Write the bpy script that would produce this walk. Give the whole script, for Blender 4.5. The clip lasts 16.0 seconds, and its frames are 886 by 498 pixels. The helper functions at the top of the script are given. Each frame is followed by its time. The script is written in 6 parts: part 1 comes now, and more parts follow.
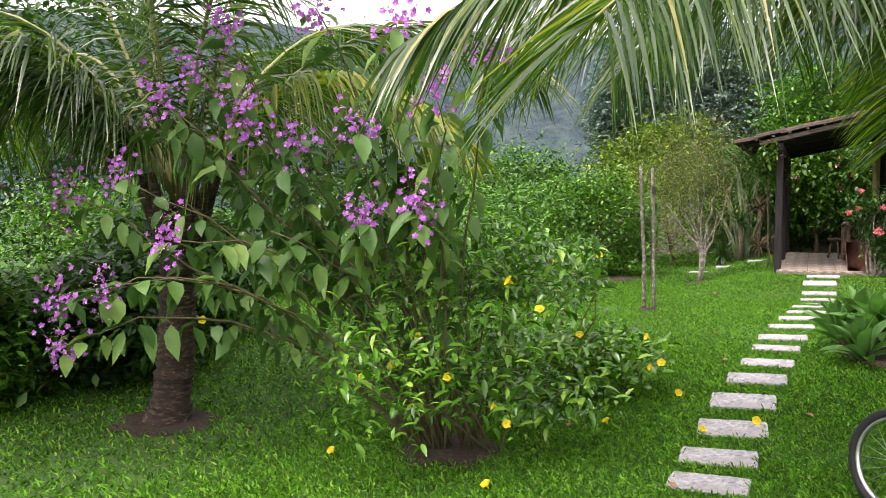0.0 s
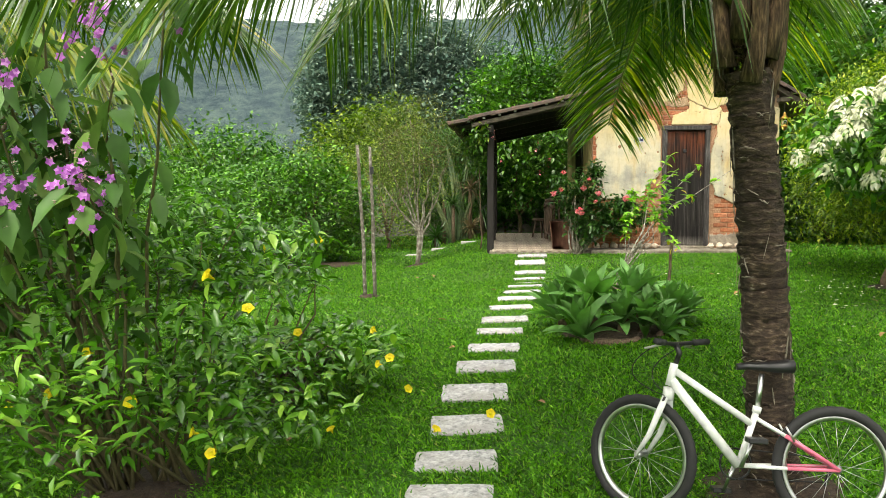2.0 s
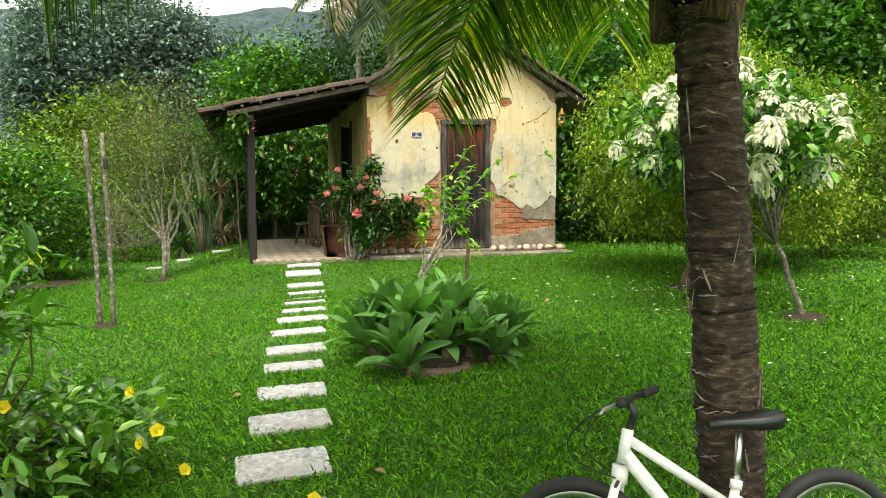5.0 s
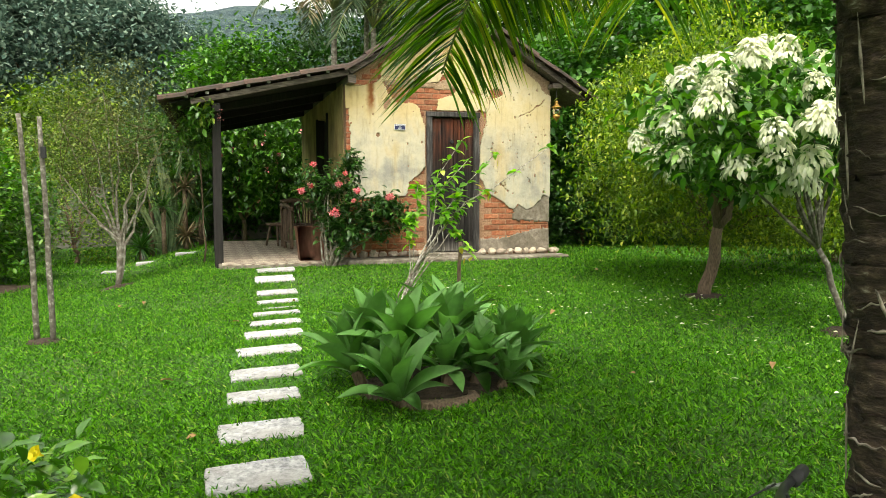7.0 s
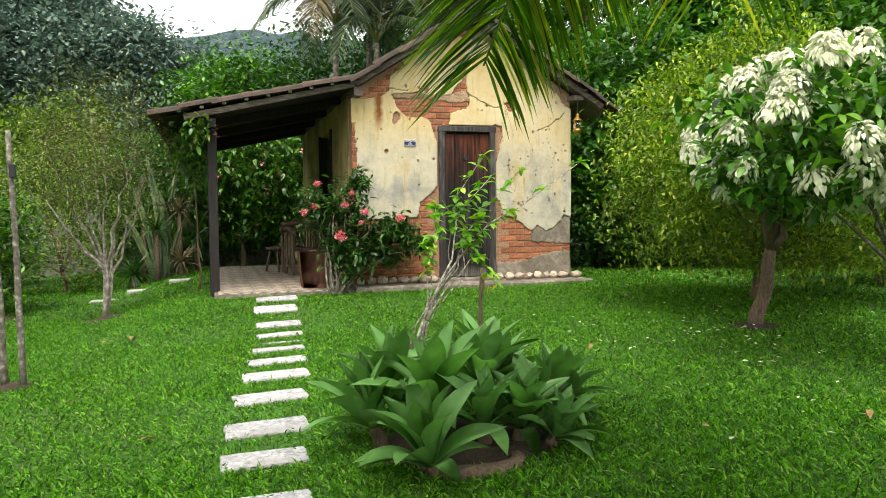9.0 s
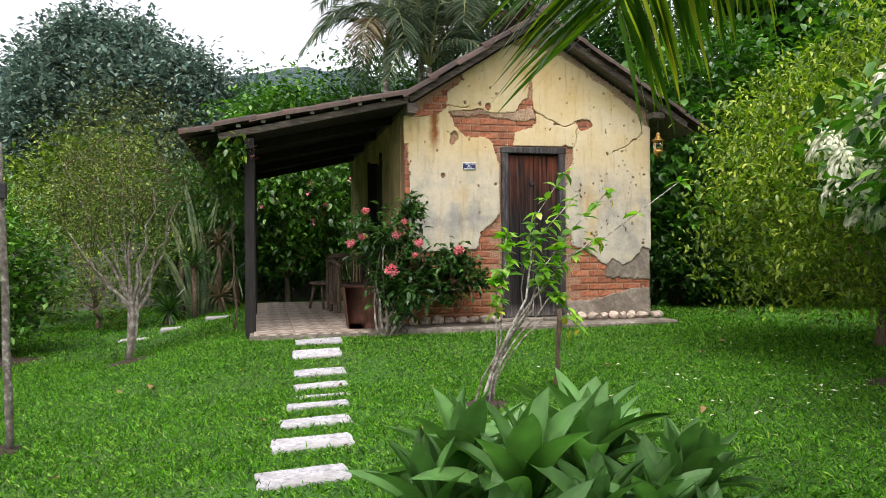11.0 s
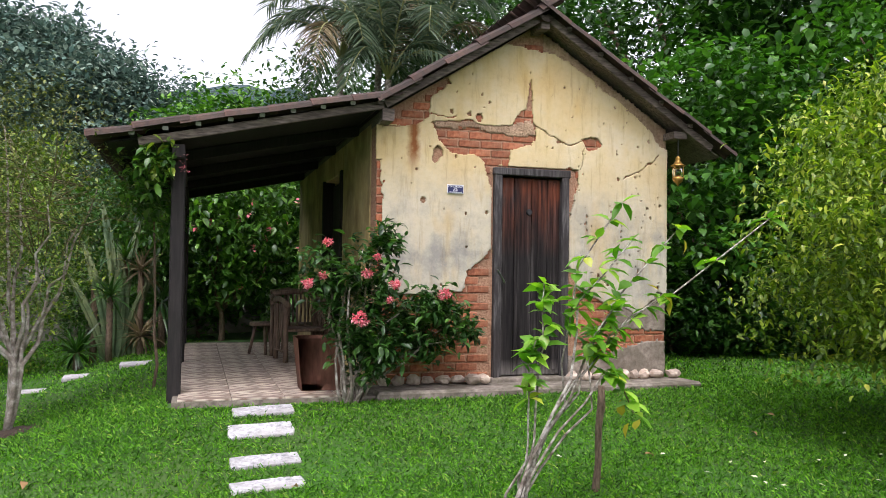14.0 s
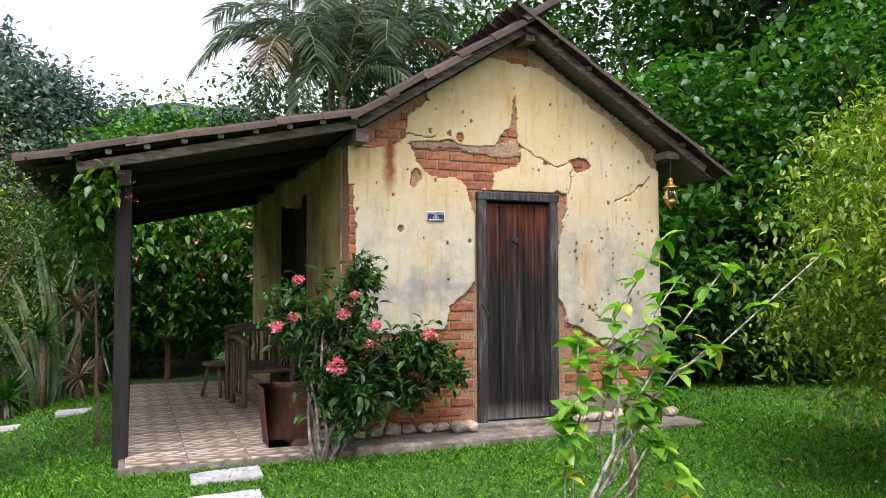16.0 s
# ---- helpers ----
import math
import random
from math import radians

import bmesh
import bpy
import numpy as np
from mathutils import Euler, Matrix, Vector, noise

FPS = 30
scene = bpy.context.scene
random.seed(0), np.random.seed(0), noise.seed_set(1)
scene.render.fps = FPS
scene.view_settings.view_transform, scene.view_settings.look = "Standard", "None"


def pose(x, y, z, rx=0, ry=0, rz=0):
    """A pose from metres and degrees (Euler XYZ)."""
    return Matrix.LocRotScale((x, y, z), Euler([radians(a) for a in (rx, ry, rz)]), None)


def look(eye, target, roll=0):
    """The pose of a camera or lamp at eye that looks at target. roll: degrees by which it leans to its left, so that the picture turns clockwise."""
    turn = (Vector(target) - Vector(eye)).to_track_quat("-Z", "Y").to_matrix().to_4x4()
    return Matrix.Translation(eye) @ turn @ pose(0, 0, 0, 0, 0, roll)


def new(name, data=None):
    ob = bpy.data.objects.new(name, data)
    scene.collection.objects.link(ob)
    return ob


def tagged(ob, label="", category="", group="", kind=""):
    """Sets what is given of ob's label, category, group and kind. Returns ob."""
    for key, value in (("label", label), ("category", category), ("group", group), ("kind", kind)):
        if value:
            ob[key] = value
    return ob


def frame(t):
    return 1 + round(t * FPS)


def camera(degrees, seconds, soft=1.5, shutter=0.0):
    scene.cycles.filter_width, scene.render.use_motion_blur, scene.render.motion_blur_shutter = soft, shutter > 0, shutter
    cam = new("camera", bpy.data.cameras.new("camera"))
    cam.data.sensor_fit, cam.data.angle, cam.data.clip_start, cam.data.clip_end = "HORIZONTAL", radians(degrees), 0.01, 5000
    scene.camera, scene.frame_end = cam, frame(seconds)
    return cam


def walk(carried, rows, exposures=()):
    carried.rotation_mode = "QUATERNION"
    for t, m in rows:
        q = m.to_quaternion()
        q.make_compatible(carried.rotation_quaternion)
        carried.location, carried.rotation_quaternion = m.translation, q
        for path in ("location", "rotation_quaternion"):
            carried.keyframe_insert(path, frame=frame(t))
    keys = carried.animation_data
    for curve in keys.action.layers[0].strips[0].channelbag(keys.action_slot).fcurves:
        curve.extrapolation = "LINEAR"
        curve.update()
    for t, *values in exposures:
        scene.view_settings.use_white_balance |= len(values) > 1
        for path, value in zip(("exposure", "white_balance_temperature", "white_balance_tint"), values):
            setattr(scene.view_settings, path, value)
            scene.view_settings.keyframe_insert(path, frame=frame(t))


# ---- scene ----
cam = camera(57.5, 16.0, soft=0.6)
PATH = [
    (0, (-0.899, -14.924, 1.066), (-1.728, -13.107, 0.949), -0.0),
    (0.5, (-0.955, -14.749, 1.037), (-1.599, -12.862, 0.885), -0.7),
    (1, (-0.998, -14.524, 1.032), (-1.535, -12.604, 0.87), -0.9),
    (1.5, (-1.054, -14.322, 1.003), (-1.458, -12.37, 0.841), -0.8),
    (2, (-1.138, -14.042, 1.004), (-1.294, -12.054, 0.851), -0.2),
    (2.5, (-1.209, -13.858, 0.977), (-1.229, -11.865, 0.811), -0.2),
    (3, (-1.285, -13.576, 0.936), (-1.259, -11.585, 0.749), 0.3),
    (3.5, (-1.353, -13.328, 0.959), (-1.299, -11.338, 0.769), -0.3),
    (4, (-1.497, -13.028, 0.96), (-1.26, -11.049, 0.794), -0.3),
    (6.5, (-1.58, -11.488, 0.865), (-1.029, -9.57, 0.724), -0.4),
    (7, (-1.495, -11.3, 0.878), (-0.946, -9.382, 0.736), -0.1),
    (7.5, (-1.469, -11.131, 0.864), (-0.921, -9.213, 0.722), -0.2),
    (8, (-1.469, -10.859, 0.872), (-0.916, -8.942, 0.733), -0.4),
    (10.5, (-1.332, -9.602, 0.868), (-0.817, -7.67, 0.859), -0.6),
    (11, (-1.285, -9.199, 0.839), (-0.847, -7.248, 0.835), -0.5),
    (11.5, (-1.27, -8.916, 0.831), (-0.867, -6.957, 0.84), -0.2),
    (12, (-1.287, -8.573, 0.866), (-0.873, -6.616, 0.875), 1.1),
    (12.5, (-1.27, -8.292, 0.894), (-0.815, -6.344, 0.902), 0.6),
    (13, (-1.207, -7.927, 0.927), (-0.725, -5.986, 0.939), 0.3),
    (13.5, (-1.232, -7.646, 0.967), (-0.736, -5.709, 0.982), 1.0),
    (14, (-1.261, -7.329, 1.004), (-0.674, -5.418, 1.06), 0.8),
    (14.5, (-1.212, -6.93, 0.998), (-0.544, -5.046, 1.063), -0.1),
    (15, (-1.229, -6.703, 1.074), (-0.534, -4.829, 1.14), -0.2),
    (15.5, (-1.261, -6.612, 1.086), (-0.558, -4.742, 1.181), -0.1),
    (16, (-1.339, -6.544, 1.166), (-0.623, -4.679, 1.264), -0.2),
]
walk(cam, [(t, look(eye, target, roll)) for t, eye, target, roll in PATH], exposures=[(0, 0.62, 6700, 25), (2, 0.60, 7200, 6), (4, 0.58, 7250, 3), (8, 0.50, 7050, 5), (10.5, 0.20, 6500, 16), (12.5, 0.13, 6300, 21), (14, 0.19, 6200, 22), (16, 0.28, 6200, 20)])

# ---- world, sun, exposure ----
world = bpy.data.worlds.new("overcast_sky")
scene.world = world
world.use_nodes = True
wt = world.node_tree
wt.nodes.clear()
w_out = wt.nodes.new("ShaderNodeOutputWorld")
w_bg = wt.nodes.new("ShaderNodeBackground")
w_sky = wt.nodes.new("ShaderNodeTexSky")
w_sky.sky_type = "NISHITA"
w_sky.sun_disc = False
SUN_EL, SUN_AZ = radians(63), radians(200)
w_sky.sun_elevation, w_sky.sun_rotation = SUN_EL, SUN_AZ
w_sky.air_density, w_sky.dust_density, w_sky.ozone_density = 1.0, 4.0, 1.0
w_hsv = wt.nodes.new("ShaderNodeHueSaturation")
w_hsv.inputs["Saturation"].default_value = 0.15
w_hsv.inputs["Value"].default_value = 2.0
wt.links.new(w_sky.outputs[0], w_hsv.inputs["Color"])
wt.links.new(w_hsv.outputs[0], w_bg.inputs[0])
w_bg.inputs[1].default_value = 0.15
wt.links.new(w_bg.outputs[0], w_out.inputs[0])

sun_data = bpy.data.lights.new("sun", "SUN")
sun_data.energy, sun_data.angle, sun_data.color = 1.3, radians(32), (1.0, 0.95, 0.82)
sun = new("sun", sun_data)
sun.matrix_world = look((0, 0, 30), Vector((0, 0, 30)) - Vector((math.sin(SUN_AZ) * math.cos(SUN_EL), math.cos(SUN_AZ) * math.cos(SUN_EL), math.sin(SUN_EL))))

# ---- materials ----
MATS = {}


def nodes_of(name):
    m = bpy.data.materials.new(name)
    m.use_nodes = True
    nt = m.node_tree
    b = nt.nodes["Principled BSDF"]
    MATS[name] = m
    return m, nt, b


def add(nt, kind, **vals):
    n = nt.nodes.new(kind)
    for k, v in vals.items():
        n.inputs[k].default_value = v
    return n


def ramp(nt, fac, stops):
    r = nt.nodes.new("ShaderNodeValToRGB")
    r.color_ramp.elements[0].position, r.color_ramp.elements[1].position = stops[0][0], stops[-1][0]
    r.color_ramp.elements[0].color, r.color_ramp.elements[1].color = (*stops[0][1], 1), (*stops[-1][1], 1)
    for p, c in stops[1:-1]:
        r.color_ramp.elements.new(p).color = (*c, 1)
    nt.links.new(fac, r.inputs[0])
    return r.outputs[0]


def noise_fac(nt, scale, detail=6.0, rough=0.6, stretch=None, coord="Object"):
    tc = nt.nodes.new("ShaderNodeTexCoord")
    n = add(nt, "ShaderNodeTexNoise", Scale=scale, Detail=detail, Roughness=rough)
    if stretch:
        mp = nt.nodes.new("ShaderNodeMapping")
        mp.inputs["Scale"].default_value = stretch
        nt.links.new(tc.outputs[coord], mp.inputs[0])
        nt.links.new(mp.outputs[0], n.inputs["Vector"])
    else:
        nt.links.new(tc.outputs[coord], n.inputs["Vector"])
    return n.outputs["Fac"]


def mix(nt, fac, a, b, mode="MIX"):
    n = nt.nodes.new("ShaderNodeMix")
    n.data_type, n.blend_type = "RGBA", mode
    for sock, v in ((n.inputs[0], fac), (n.inputs[6], a), (n.inputs[7], b)):
        if isinstance(v, (int, float)):
            sock.default_value = v
        elif isinstance(v, tuple):
            sock.default_value = (*v, 1)
        else:
            nt.links.new(v, sock)
    return n.outputs[2]


def bump(nt, b, height, strength=0.4, distance=0.01):
    n = nt.nodes.new("ShaderNodeBump")
    n.inputs["Strength"].default_value, n.inputs["Distance"].default_value = strength, distance
    nt.links.new(height, n.inputs["Height"])
    nt.links.new(n.outputs[0], b.inputs["Normal"])


def surface(name, stops, scale, rough=0.8, big=None, big_scale=0.6, bump_s=0.4, bump_d=0.006, stretch=None, metal=0.0, per_object=0.0):
    """A mottled surface: grain by a fine noise, stains by a coarse one."""
    m, nt, b = nodes_of(name)
    f = noise_fac(nt, scale, stretch=stretch)
    col = ramp(nt, f, stops)
    if big:
        g = noise_fac(nt, big_scale, detail=4.0)
        mask = ramp(nt, g, [(0.42, (0, 0, 0)), (0.62, (1, 1, 1))])
        col = mix(nt, mask, col, mix(nt, 0.65, col, big))
    if per_object:
        oi = nt.nodes.new("ShaderNodeObjectInfo")
        v = ramp(nt, oi.outputs["Random"], [(0, (1 - per_object,) * 3), (1, (1 + per_object * 0.4,) * 3)])
        col = mix(nt, 1.0, col, v, "MULTIPLY")
    nt.links.new(col, b.inputs["Base Color"])
    b.inputs["Roughness"].default_value, b.inputs["Metallic"].default_value = rough, metal
    bump(nt, b, f, bump_s, bump_d)
    return m


def leaf_mat(name, stops, trans=0.35, rough=0.45, tcol=None, spec=0.4):
    """Leaves and petals: each island its own shade, light shining through."""
    m, nt, b = nodes_of(name)
    geo = nt.nodes.new("ShaderNodeNewGeometry")
    col = ramp(nt, geo.outputs["Random Per Island"], stops)
    f = noise_fac(nt, 9.0, detail=2.0)
    col = mix(nt, 0.6, col, mix(nt, 1.0, col, ramp(nt, f, [(0.3, (0.62, 0.62, 0.6)), (0.7, (1.25, 1.22, 1.1))]), "MULTIPLY"))
    nt.links.new(col, b.inputs["Base Color"])
    b.inputs["Roughness"].default_value = rough
    b.inputs["Specular IOR Level"].default_value = spec
    t = nt.nodes.new("ShaderNodeBsdfTranslucent")
    if tcol:
        nt.links.new(mix(nt, 1.0, col, tcol, "MULTIPLY"), t.inputs[0])
    else:
        nt.links.new(col, t.inputs[0])
    ms = nt.nodes.new("ShaderNodeMixShader")
    ms.inputs[0].default_value = trans
    nt.links.new(b.outputs[0], ms.inputs[1])
    nt.links.new(t.outputs[0], ms.inputs[2])
    nt.links.new(ms.outputs[0], nt.nodes["Material Output"].inputs[0])
    return m


def plain(name, col, rough=0.5, metal=0.0):
    return surface(name, [(0.3, tuple(c * 0.82 for c in col)), (0.7, tuple(min(1, c * 1.1) for c in col))], 25, rough, bump_s=0.12, bump_d=0.002, metal=metal)


GLOW = (1.2, 1.7, 0.25)
M_GROUND = surface("lawn_soil", [(0.3, (0.018, 0.062, 0.004)), (0.7, (0.045, 0.15, 0.008))], 14, 0.95, (0.045, 0.08, 0.012), 0.5, 0.8, 0.02)
M_GRASS = leaf_mat("grass_blade", [(0, (0.014, 0.052, 0.003)), (0.40, (0.046, 0.165, 0.005)), (0.75, (0.105, 0.30, 0.010)), (0.96, (0.19, 0.42, 0.025)), (1, (0.34, 0.40, 0.10))], 0.32, 0.5, GLOW, 0.3)
M_SOIL = surface("bare_soil", [(0.3, (0.02, 0.013, 0.008)), (0.7, (0.07, 0.045, 0.028))], 30, 0.95, bump_s=1.0, bump_d=0.03)
M_SLAB = surface("stone_slab", [(0.32, (0.20, 0.20, 0.21)), (0.5, (0.43, 0.43, 0.44)), (0.68, (0.64, 0.64, 0.65))], 34, 0.85, (0.32, 0.30, 0.28), 2.5, 0.8, 0.014, per_object=0.14)
M_BRICK = surface("clay_brick", [(0.25, (0.21, 0.062, 0.03)), (0.55, (0.38, 0.125, 0.055)), (0.8, (0.50, 0.22, 0.12))], 24, 0.9, (0.40, 0.26, 0.17), 3.5, 0.7, 0.012, per_object=0.35)
M_MORTAR = surface("mortar", [(0.3, (0.25, 0.13, 0.075)), (0.7, (0.45, 0.27, 0.17))], 40, 0.95, bump_s=1.0, bump_d=0.02)
M_CEMENT = surface("cement_render", [(0.3, (0.16, 0.13, 0.10)), (0.7, (0.36, 0.31, 0.25))], 18, 0.9, (0.12, 0.10, 0.07), 3.0, 0.8, 0.015)
M_SANDY = surface("sandy_bed_mortar", [(0.3, (0.30, 0.19, 0.11)), (0.7, (0.52, 0.37, 0.24))], 40, 0.95, (0.22, 0.14, 0.09), 3.0, 1.0, 0.02)
# Side wall plaster: real grime, with the veranda's shade painted into the tone.
M_SIDE = surface("shaded_dirty_ochre_plaster", [(0.3, (0.30, 0.21, 0.08)), (0.5, (0.48, 0.37, 0.16)), (0.7, (0.58, 0.47, 0.24))], 4, 0.95, (0.13, 0.085, 0.045), 1.4, 0.7, 0.015, (1, 1, 0.5))
M_CONCRETE = surface("old_concrete", [(0.3, (0.12, 0.10, 0.08)), (0.5, (0.22, 0.19, 0.155)), (0.7, (0.36, 0.32, 0.27))], 14, 0.92, (0.09, 0.08, 0.05), 2.6, 1.0, 0.025)
M_WOOD_GREY = surface("weathered_wood", [(0.34, (0.014, 0.012, 0.012)), (0.5, (0.045, 0.041, 0.040)), (0.70, (0.15, 0.14, 0.135))], 8, 0.88, (0.028, 0.022, 0.020), 2.0, 0.8, 0.010, (5, 5, 0.5))
M_WOOD_BEAM = surface("roof_timber", [(0.34, (0.05, 0.038, 0.031)), (0.66, (0.25, 0.20, 0.165))], 9, 0.88, (0.06, 0.045, 0.036), 2.0, 0.7, 0.008, (1, 6, 6))
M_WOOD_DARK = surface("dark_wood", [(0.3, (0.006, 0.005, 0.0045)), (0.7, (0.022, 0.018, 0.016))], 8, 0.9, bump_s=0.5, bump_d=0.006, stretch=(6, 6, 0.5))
M_WOOD_RUST = surface("rustic_wood", [(0.3, (0.05, 0.03, 0.02)), (0.7, (0.20, 0.135, 0.09))], 10, 0.75, bump_s=0.6, bump_d=0.006, stretch=(5, 5, 0.8))
M_WOOD_RED = surface("red_brown_wood", [(0.3, (0.13, 0.05, 0.03)), (0.7, (0.30, 0.13, 0.085))], 7, 0.6, (0.10, 0.05, 0.03), 2.0, 0.4, 0.005, (4, 4, 0.7))
M_ROOFTILE = surface("clay_roof_tile", [(0.32, (0.035, 0.023, 0.02)), (0.55, (0.095, 0.05, 0.038)), (0.75, (0.22, 0.10, 0.066))], 10, 0.9, (0.04, 0.036, 0.028), 2.5, 0.7, 0.012, per_object=0.4)
M_WHITE_END = plain("pale_wood_end", (0.42, 0.39, 0.36), 0.8)
M_STONE = surface("field_stone", [(0.3, (0.32, 0.24, 0.17)), (0.7, (0.66, 0.56, 0.46))], 12, 0.85, bump_s=0.7, bump_d=0.015, per_object=0.35)
M_BLOCK = surface("garden_wall_block", [(0.3, (0.14, 0.13, 0.115)), (0.7, (0.27, 0.25, 0.225))], 5, 0.95, (0.09, 0.09, 0.075), 0.8, 0.6, 0.02)
M_TRUNK = surface("palm_trunk_bark", [(0.30, (0.016, 0.010, 0.007)), (0.50, (0.055, 0.036, 0.024)), (0.62, (0.13, 0.09, 0.06)), (0.72, (0.40, 0.35, 0.28))], 12, 0.95, (0.03, 0.02, 0.014), 2.5, 1.0, 0.03, (1.4, 1.4, 3.6))
M_SCAR = surface("pale_leaf_scar", [(0.35, (0.06, 0.048, 0.036)), (0.65, (0.40, 0.35, 0.28))], 18, 0.95, bump_s=0.7, bump_d=0.01)
M_FIBRE = surface("palm_fibre", [(0.34, (0.026, 0.015, 0.008)), (0.5, (0.085, 0.052, 0.028)), (0.7, (0.24, 0.16, 0.09))], 16, 0.95, bump_s=0.8, bump_d=0.01, stretch=(4, 4, 0.7))
M_BARK = surface("brown_bark", [(0.3, (0.07, 0.045, 0.03)), (0.7, (0.22, 0.155, 0.105))], 22, 0.95, bump_s=0.9, bump_d=0.015, stretch=(3, 3, 0.8))
M_BARK_PALE = surface("pale_lichen_bark", [(0.3, (0.10, 0.08, 0.06)), (0.5, (0.22, 0.19, 0.155)), (0.7, (0.48, 0.45, 0.40))], 16, 0.95, bump_s=0.7, bump_d=0.01)
M_POLE = surface("grey_pole_wood", [(0.35, (0.07, 0.058, 0.045)), (0.54, (0.15, 0.135, 0.11)), (0.70, (0.40, 0.37, 0.33))], 24, 0.95, bump_s=0.7, bump_d=0.008)
M_STEM = surface("mottled_grey_stem", [(0.35, (0.10, 0.08, 0.06)), (0.50, (0.24, 0.215, 0.18)), (0.64, (0.52, 0.49, 0.44))], 24, 0.95, bump_s=0.7, bump_d=0.008)
M_TWIG = surface("green_brown_twig", [(0.3, (0.06, 0.055, 0.02)), (0.7, (0.16, 0.13, 0.06))], 20, 0.8)
M_BLACK = plain("black_rubber", (0.018, 0.018, 0.019), 0.75)
M_BLACK_GLOSS = plain("black_plastic", (0.015, 0.015, 0.017), 0.35)
M_STEEL = plain("brushed_steel", (0.62, 0.62, 0.63), 0.3, 1.0)
M_BIKE_WHITE = plain("white_bike_paint", (0.80, 0.81, 0.80), 0.25)
M_BIKE_PINK = plain("pink_bike_paint", (0.72, 0.16, 0.26), 0.3)
M_BIKE_GREY = plain("faded_lilac_decal", (0.58, 0.48, 0.53), 0.4)
M_BRASS = plain("aged_brass", (0.42, 0.24, 0.06), 0.4, 0.8)
M_BLUE = plain("blue_enamel", (0.012, 0.018, 0.085), 0.35)
M_SIGN_WHITE = plain("white_enamel", (0.75, 0.76, 0.78), 0.4)

M_PALM = leaf_mat("coconut_leaflet", [(0, (0.028, 0.065, 0.018)), (0.6, (0.062, 0.125, 0.030)), (0.92, (0.15, 0.21, 0.05)), (1, (0.42, 0.36, 0.12))], 0.30, 0.24, GLOW, 0.8)
M_PALM_YEL = leaf_mat("yellowing_leaflet", [(0, (0.09, 0.17, 0.02)), (0.6, (0.22, 0.29, 0.035)), (1, (0.42, 0.36, 0.06))], 0.4, 0.35, GLOW, 0.5)
M_PALM_MIX = leaf_mat("sunlit_leaflet", [(0, (0.030, 0.08, 0.012)), (0.5, (0.065, 0.155, 0.018)), (0.85, (0.19, 0.28, 0.03)), (1, (0.52, 0.45, 0.07))], 0.48, 0.28, (1.5, 1.8, 0.4), 0.7)
M_PALM_DRY = leaf_mat("dry_leaflet", [(0, (0.12, 0.09, 0.05)), (1, (0.30, 0.24, 0.13))], 0.3, 0.7)
M_RACHIS = plain("palm_rachis", (0.27, 0.28, 0.10), 0.5)
M_DEEP = leaf_mat("deep_green_leaf", [(0, (0.010, 0.040, 0.007)), (0.6, (0.028, 0.095, 0.014)), (1, (0.075, 0.18, 0.03))], 0.22, 0.35, GLOW, 0.5)
M_MID = leaf_mat("mid_green_leaf", [(0, (0.014, 0.058, 0.006)), (0.55, (0.052, 0.175, 0.014)), (1, (0.18, 0.38, 0.035))], 0.20, 0.34, GLOW, 0.5)
M_TRUMP = leaf_mat("trumpet_shrub_leaf", [(0, (0.035, 0.11, 0.010)), (0.5, (0.085, 0.245, 0.022)), (0.85, (0.17, 0.38, 0.04)), (1, (0.32, 0.52, 0.08))], 0.20, 0.26, GLOW, 0.8)
M_YOUNG = leaf_mat("young_shrub_leaf", [(0, (0.07, 0.21, 0.014)), (0.5, (0.15, 0.34, 0.025)), (0.9, (0.30, 0.50, 0.05)), (1, (0.50, 0.52, 0.06))], 0.38, 0.35, GLOW, 0.5)
M_ALMOND = leaf_mat("sea_almond_leaf", [(0, (0.022, 0.085, 0.012)), (0.6, (0.052, 0.155, 0.022)), (1, (0.11, 0.26, 0.04))], 0.28, 0.32, GLOW, 0.5)
M_BROAD = leaf_mat("broad_green_leaf", [(0, (0.018, 0.062, 0.008)), (0.6, (0.05, 0.145, 0.018)), (1, (0.14, 0.29, 0.04))], 0.28, 0.33, GLOW, 0.5)
# Palms behind the cottage: leaf green paled and greyed to paint in haze.
M_PALM_FAR = leaf_mat("hazed_palm_leaflet", [(0, (0.06, 0.105, 0.06)), (0.6, (0.11, 0.175, 0.10)), (1, (0.22, 0.27, 0.15))], 0.35, 0.4)
M_CACTUS = surface("cactus_skin", [(0.3, (0.035, 0.07, 0.032)), (0.7, (0.12, 0.18, 0.085))], 8, 0.5, (0.20, 0.22, 0.10), 2.0)
M_LIME = leaf_mat("yellow_green_leaf", [(0, (0.032, 0.07, 0.008)), (0.6, (0.10, 0.175, 0.016)), (1, (0.29, 0.37, 0.045))], 0.26, 0.4, GLOW)
M_MURR = leaf_mat("murraya_leaf", [(0, (0.055, 0.11, 0.013)), (0.5, (0.155, 0.245, 0.024)), (0.88, (0.34, 0.42, 0.045)), (1, (0.50, 0.50, 0.09))], 0.32, 0.36, GLOW, 0.5)
M_OLIVE = leaf_mat("olive_leaf", [(0, (0.045, 0.075, 0.016)), (0.6, (0.11, 0.155, 0.03)), (1, (0.24, 0.27, 0.06))], 0.28, 0.5)
# Distant trees: air haze put into the leaf colour as a lighter, bluer green.
M_GREYG = leaf_mat("hazed_tree_leaf", [(0, (0.065, 0.125, 0.105)), (0.6, (0.145, 0.23, 0.19)), (1, (0.28, 0.37, 0.29))], 0.25, 0.8, None, 0.1)
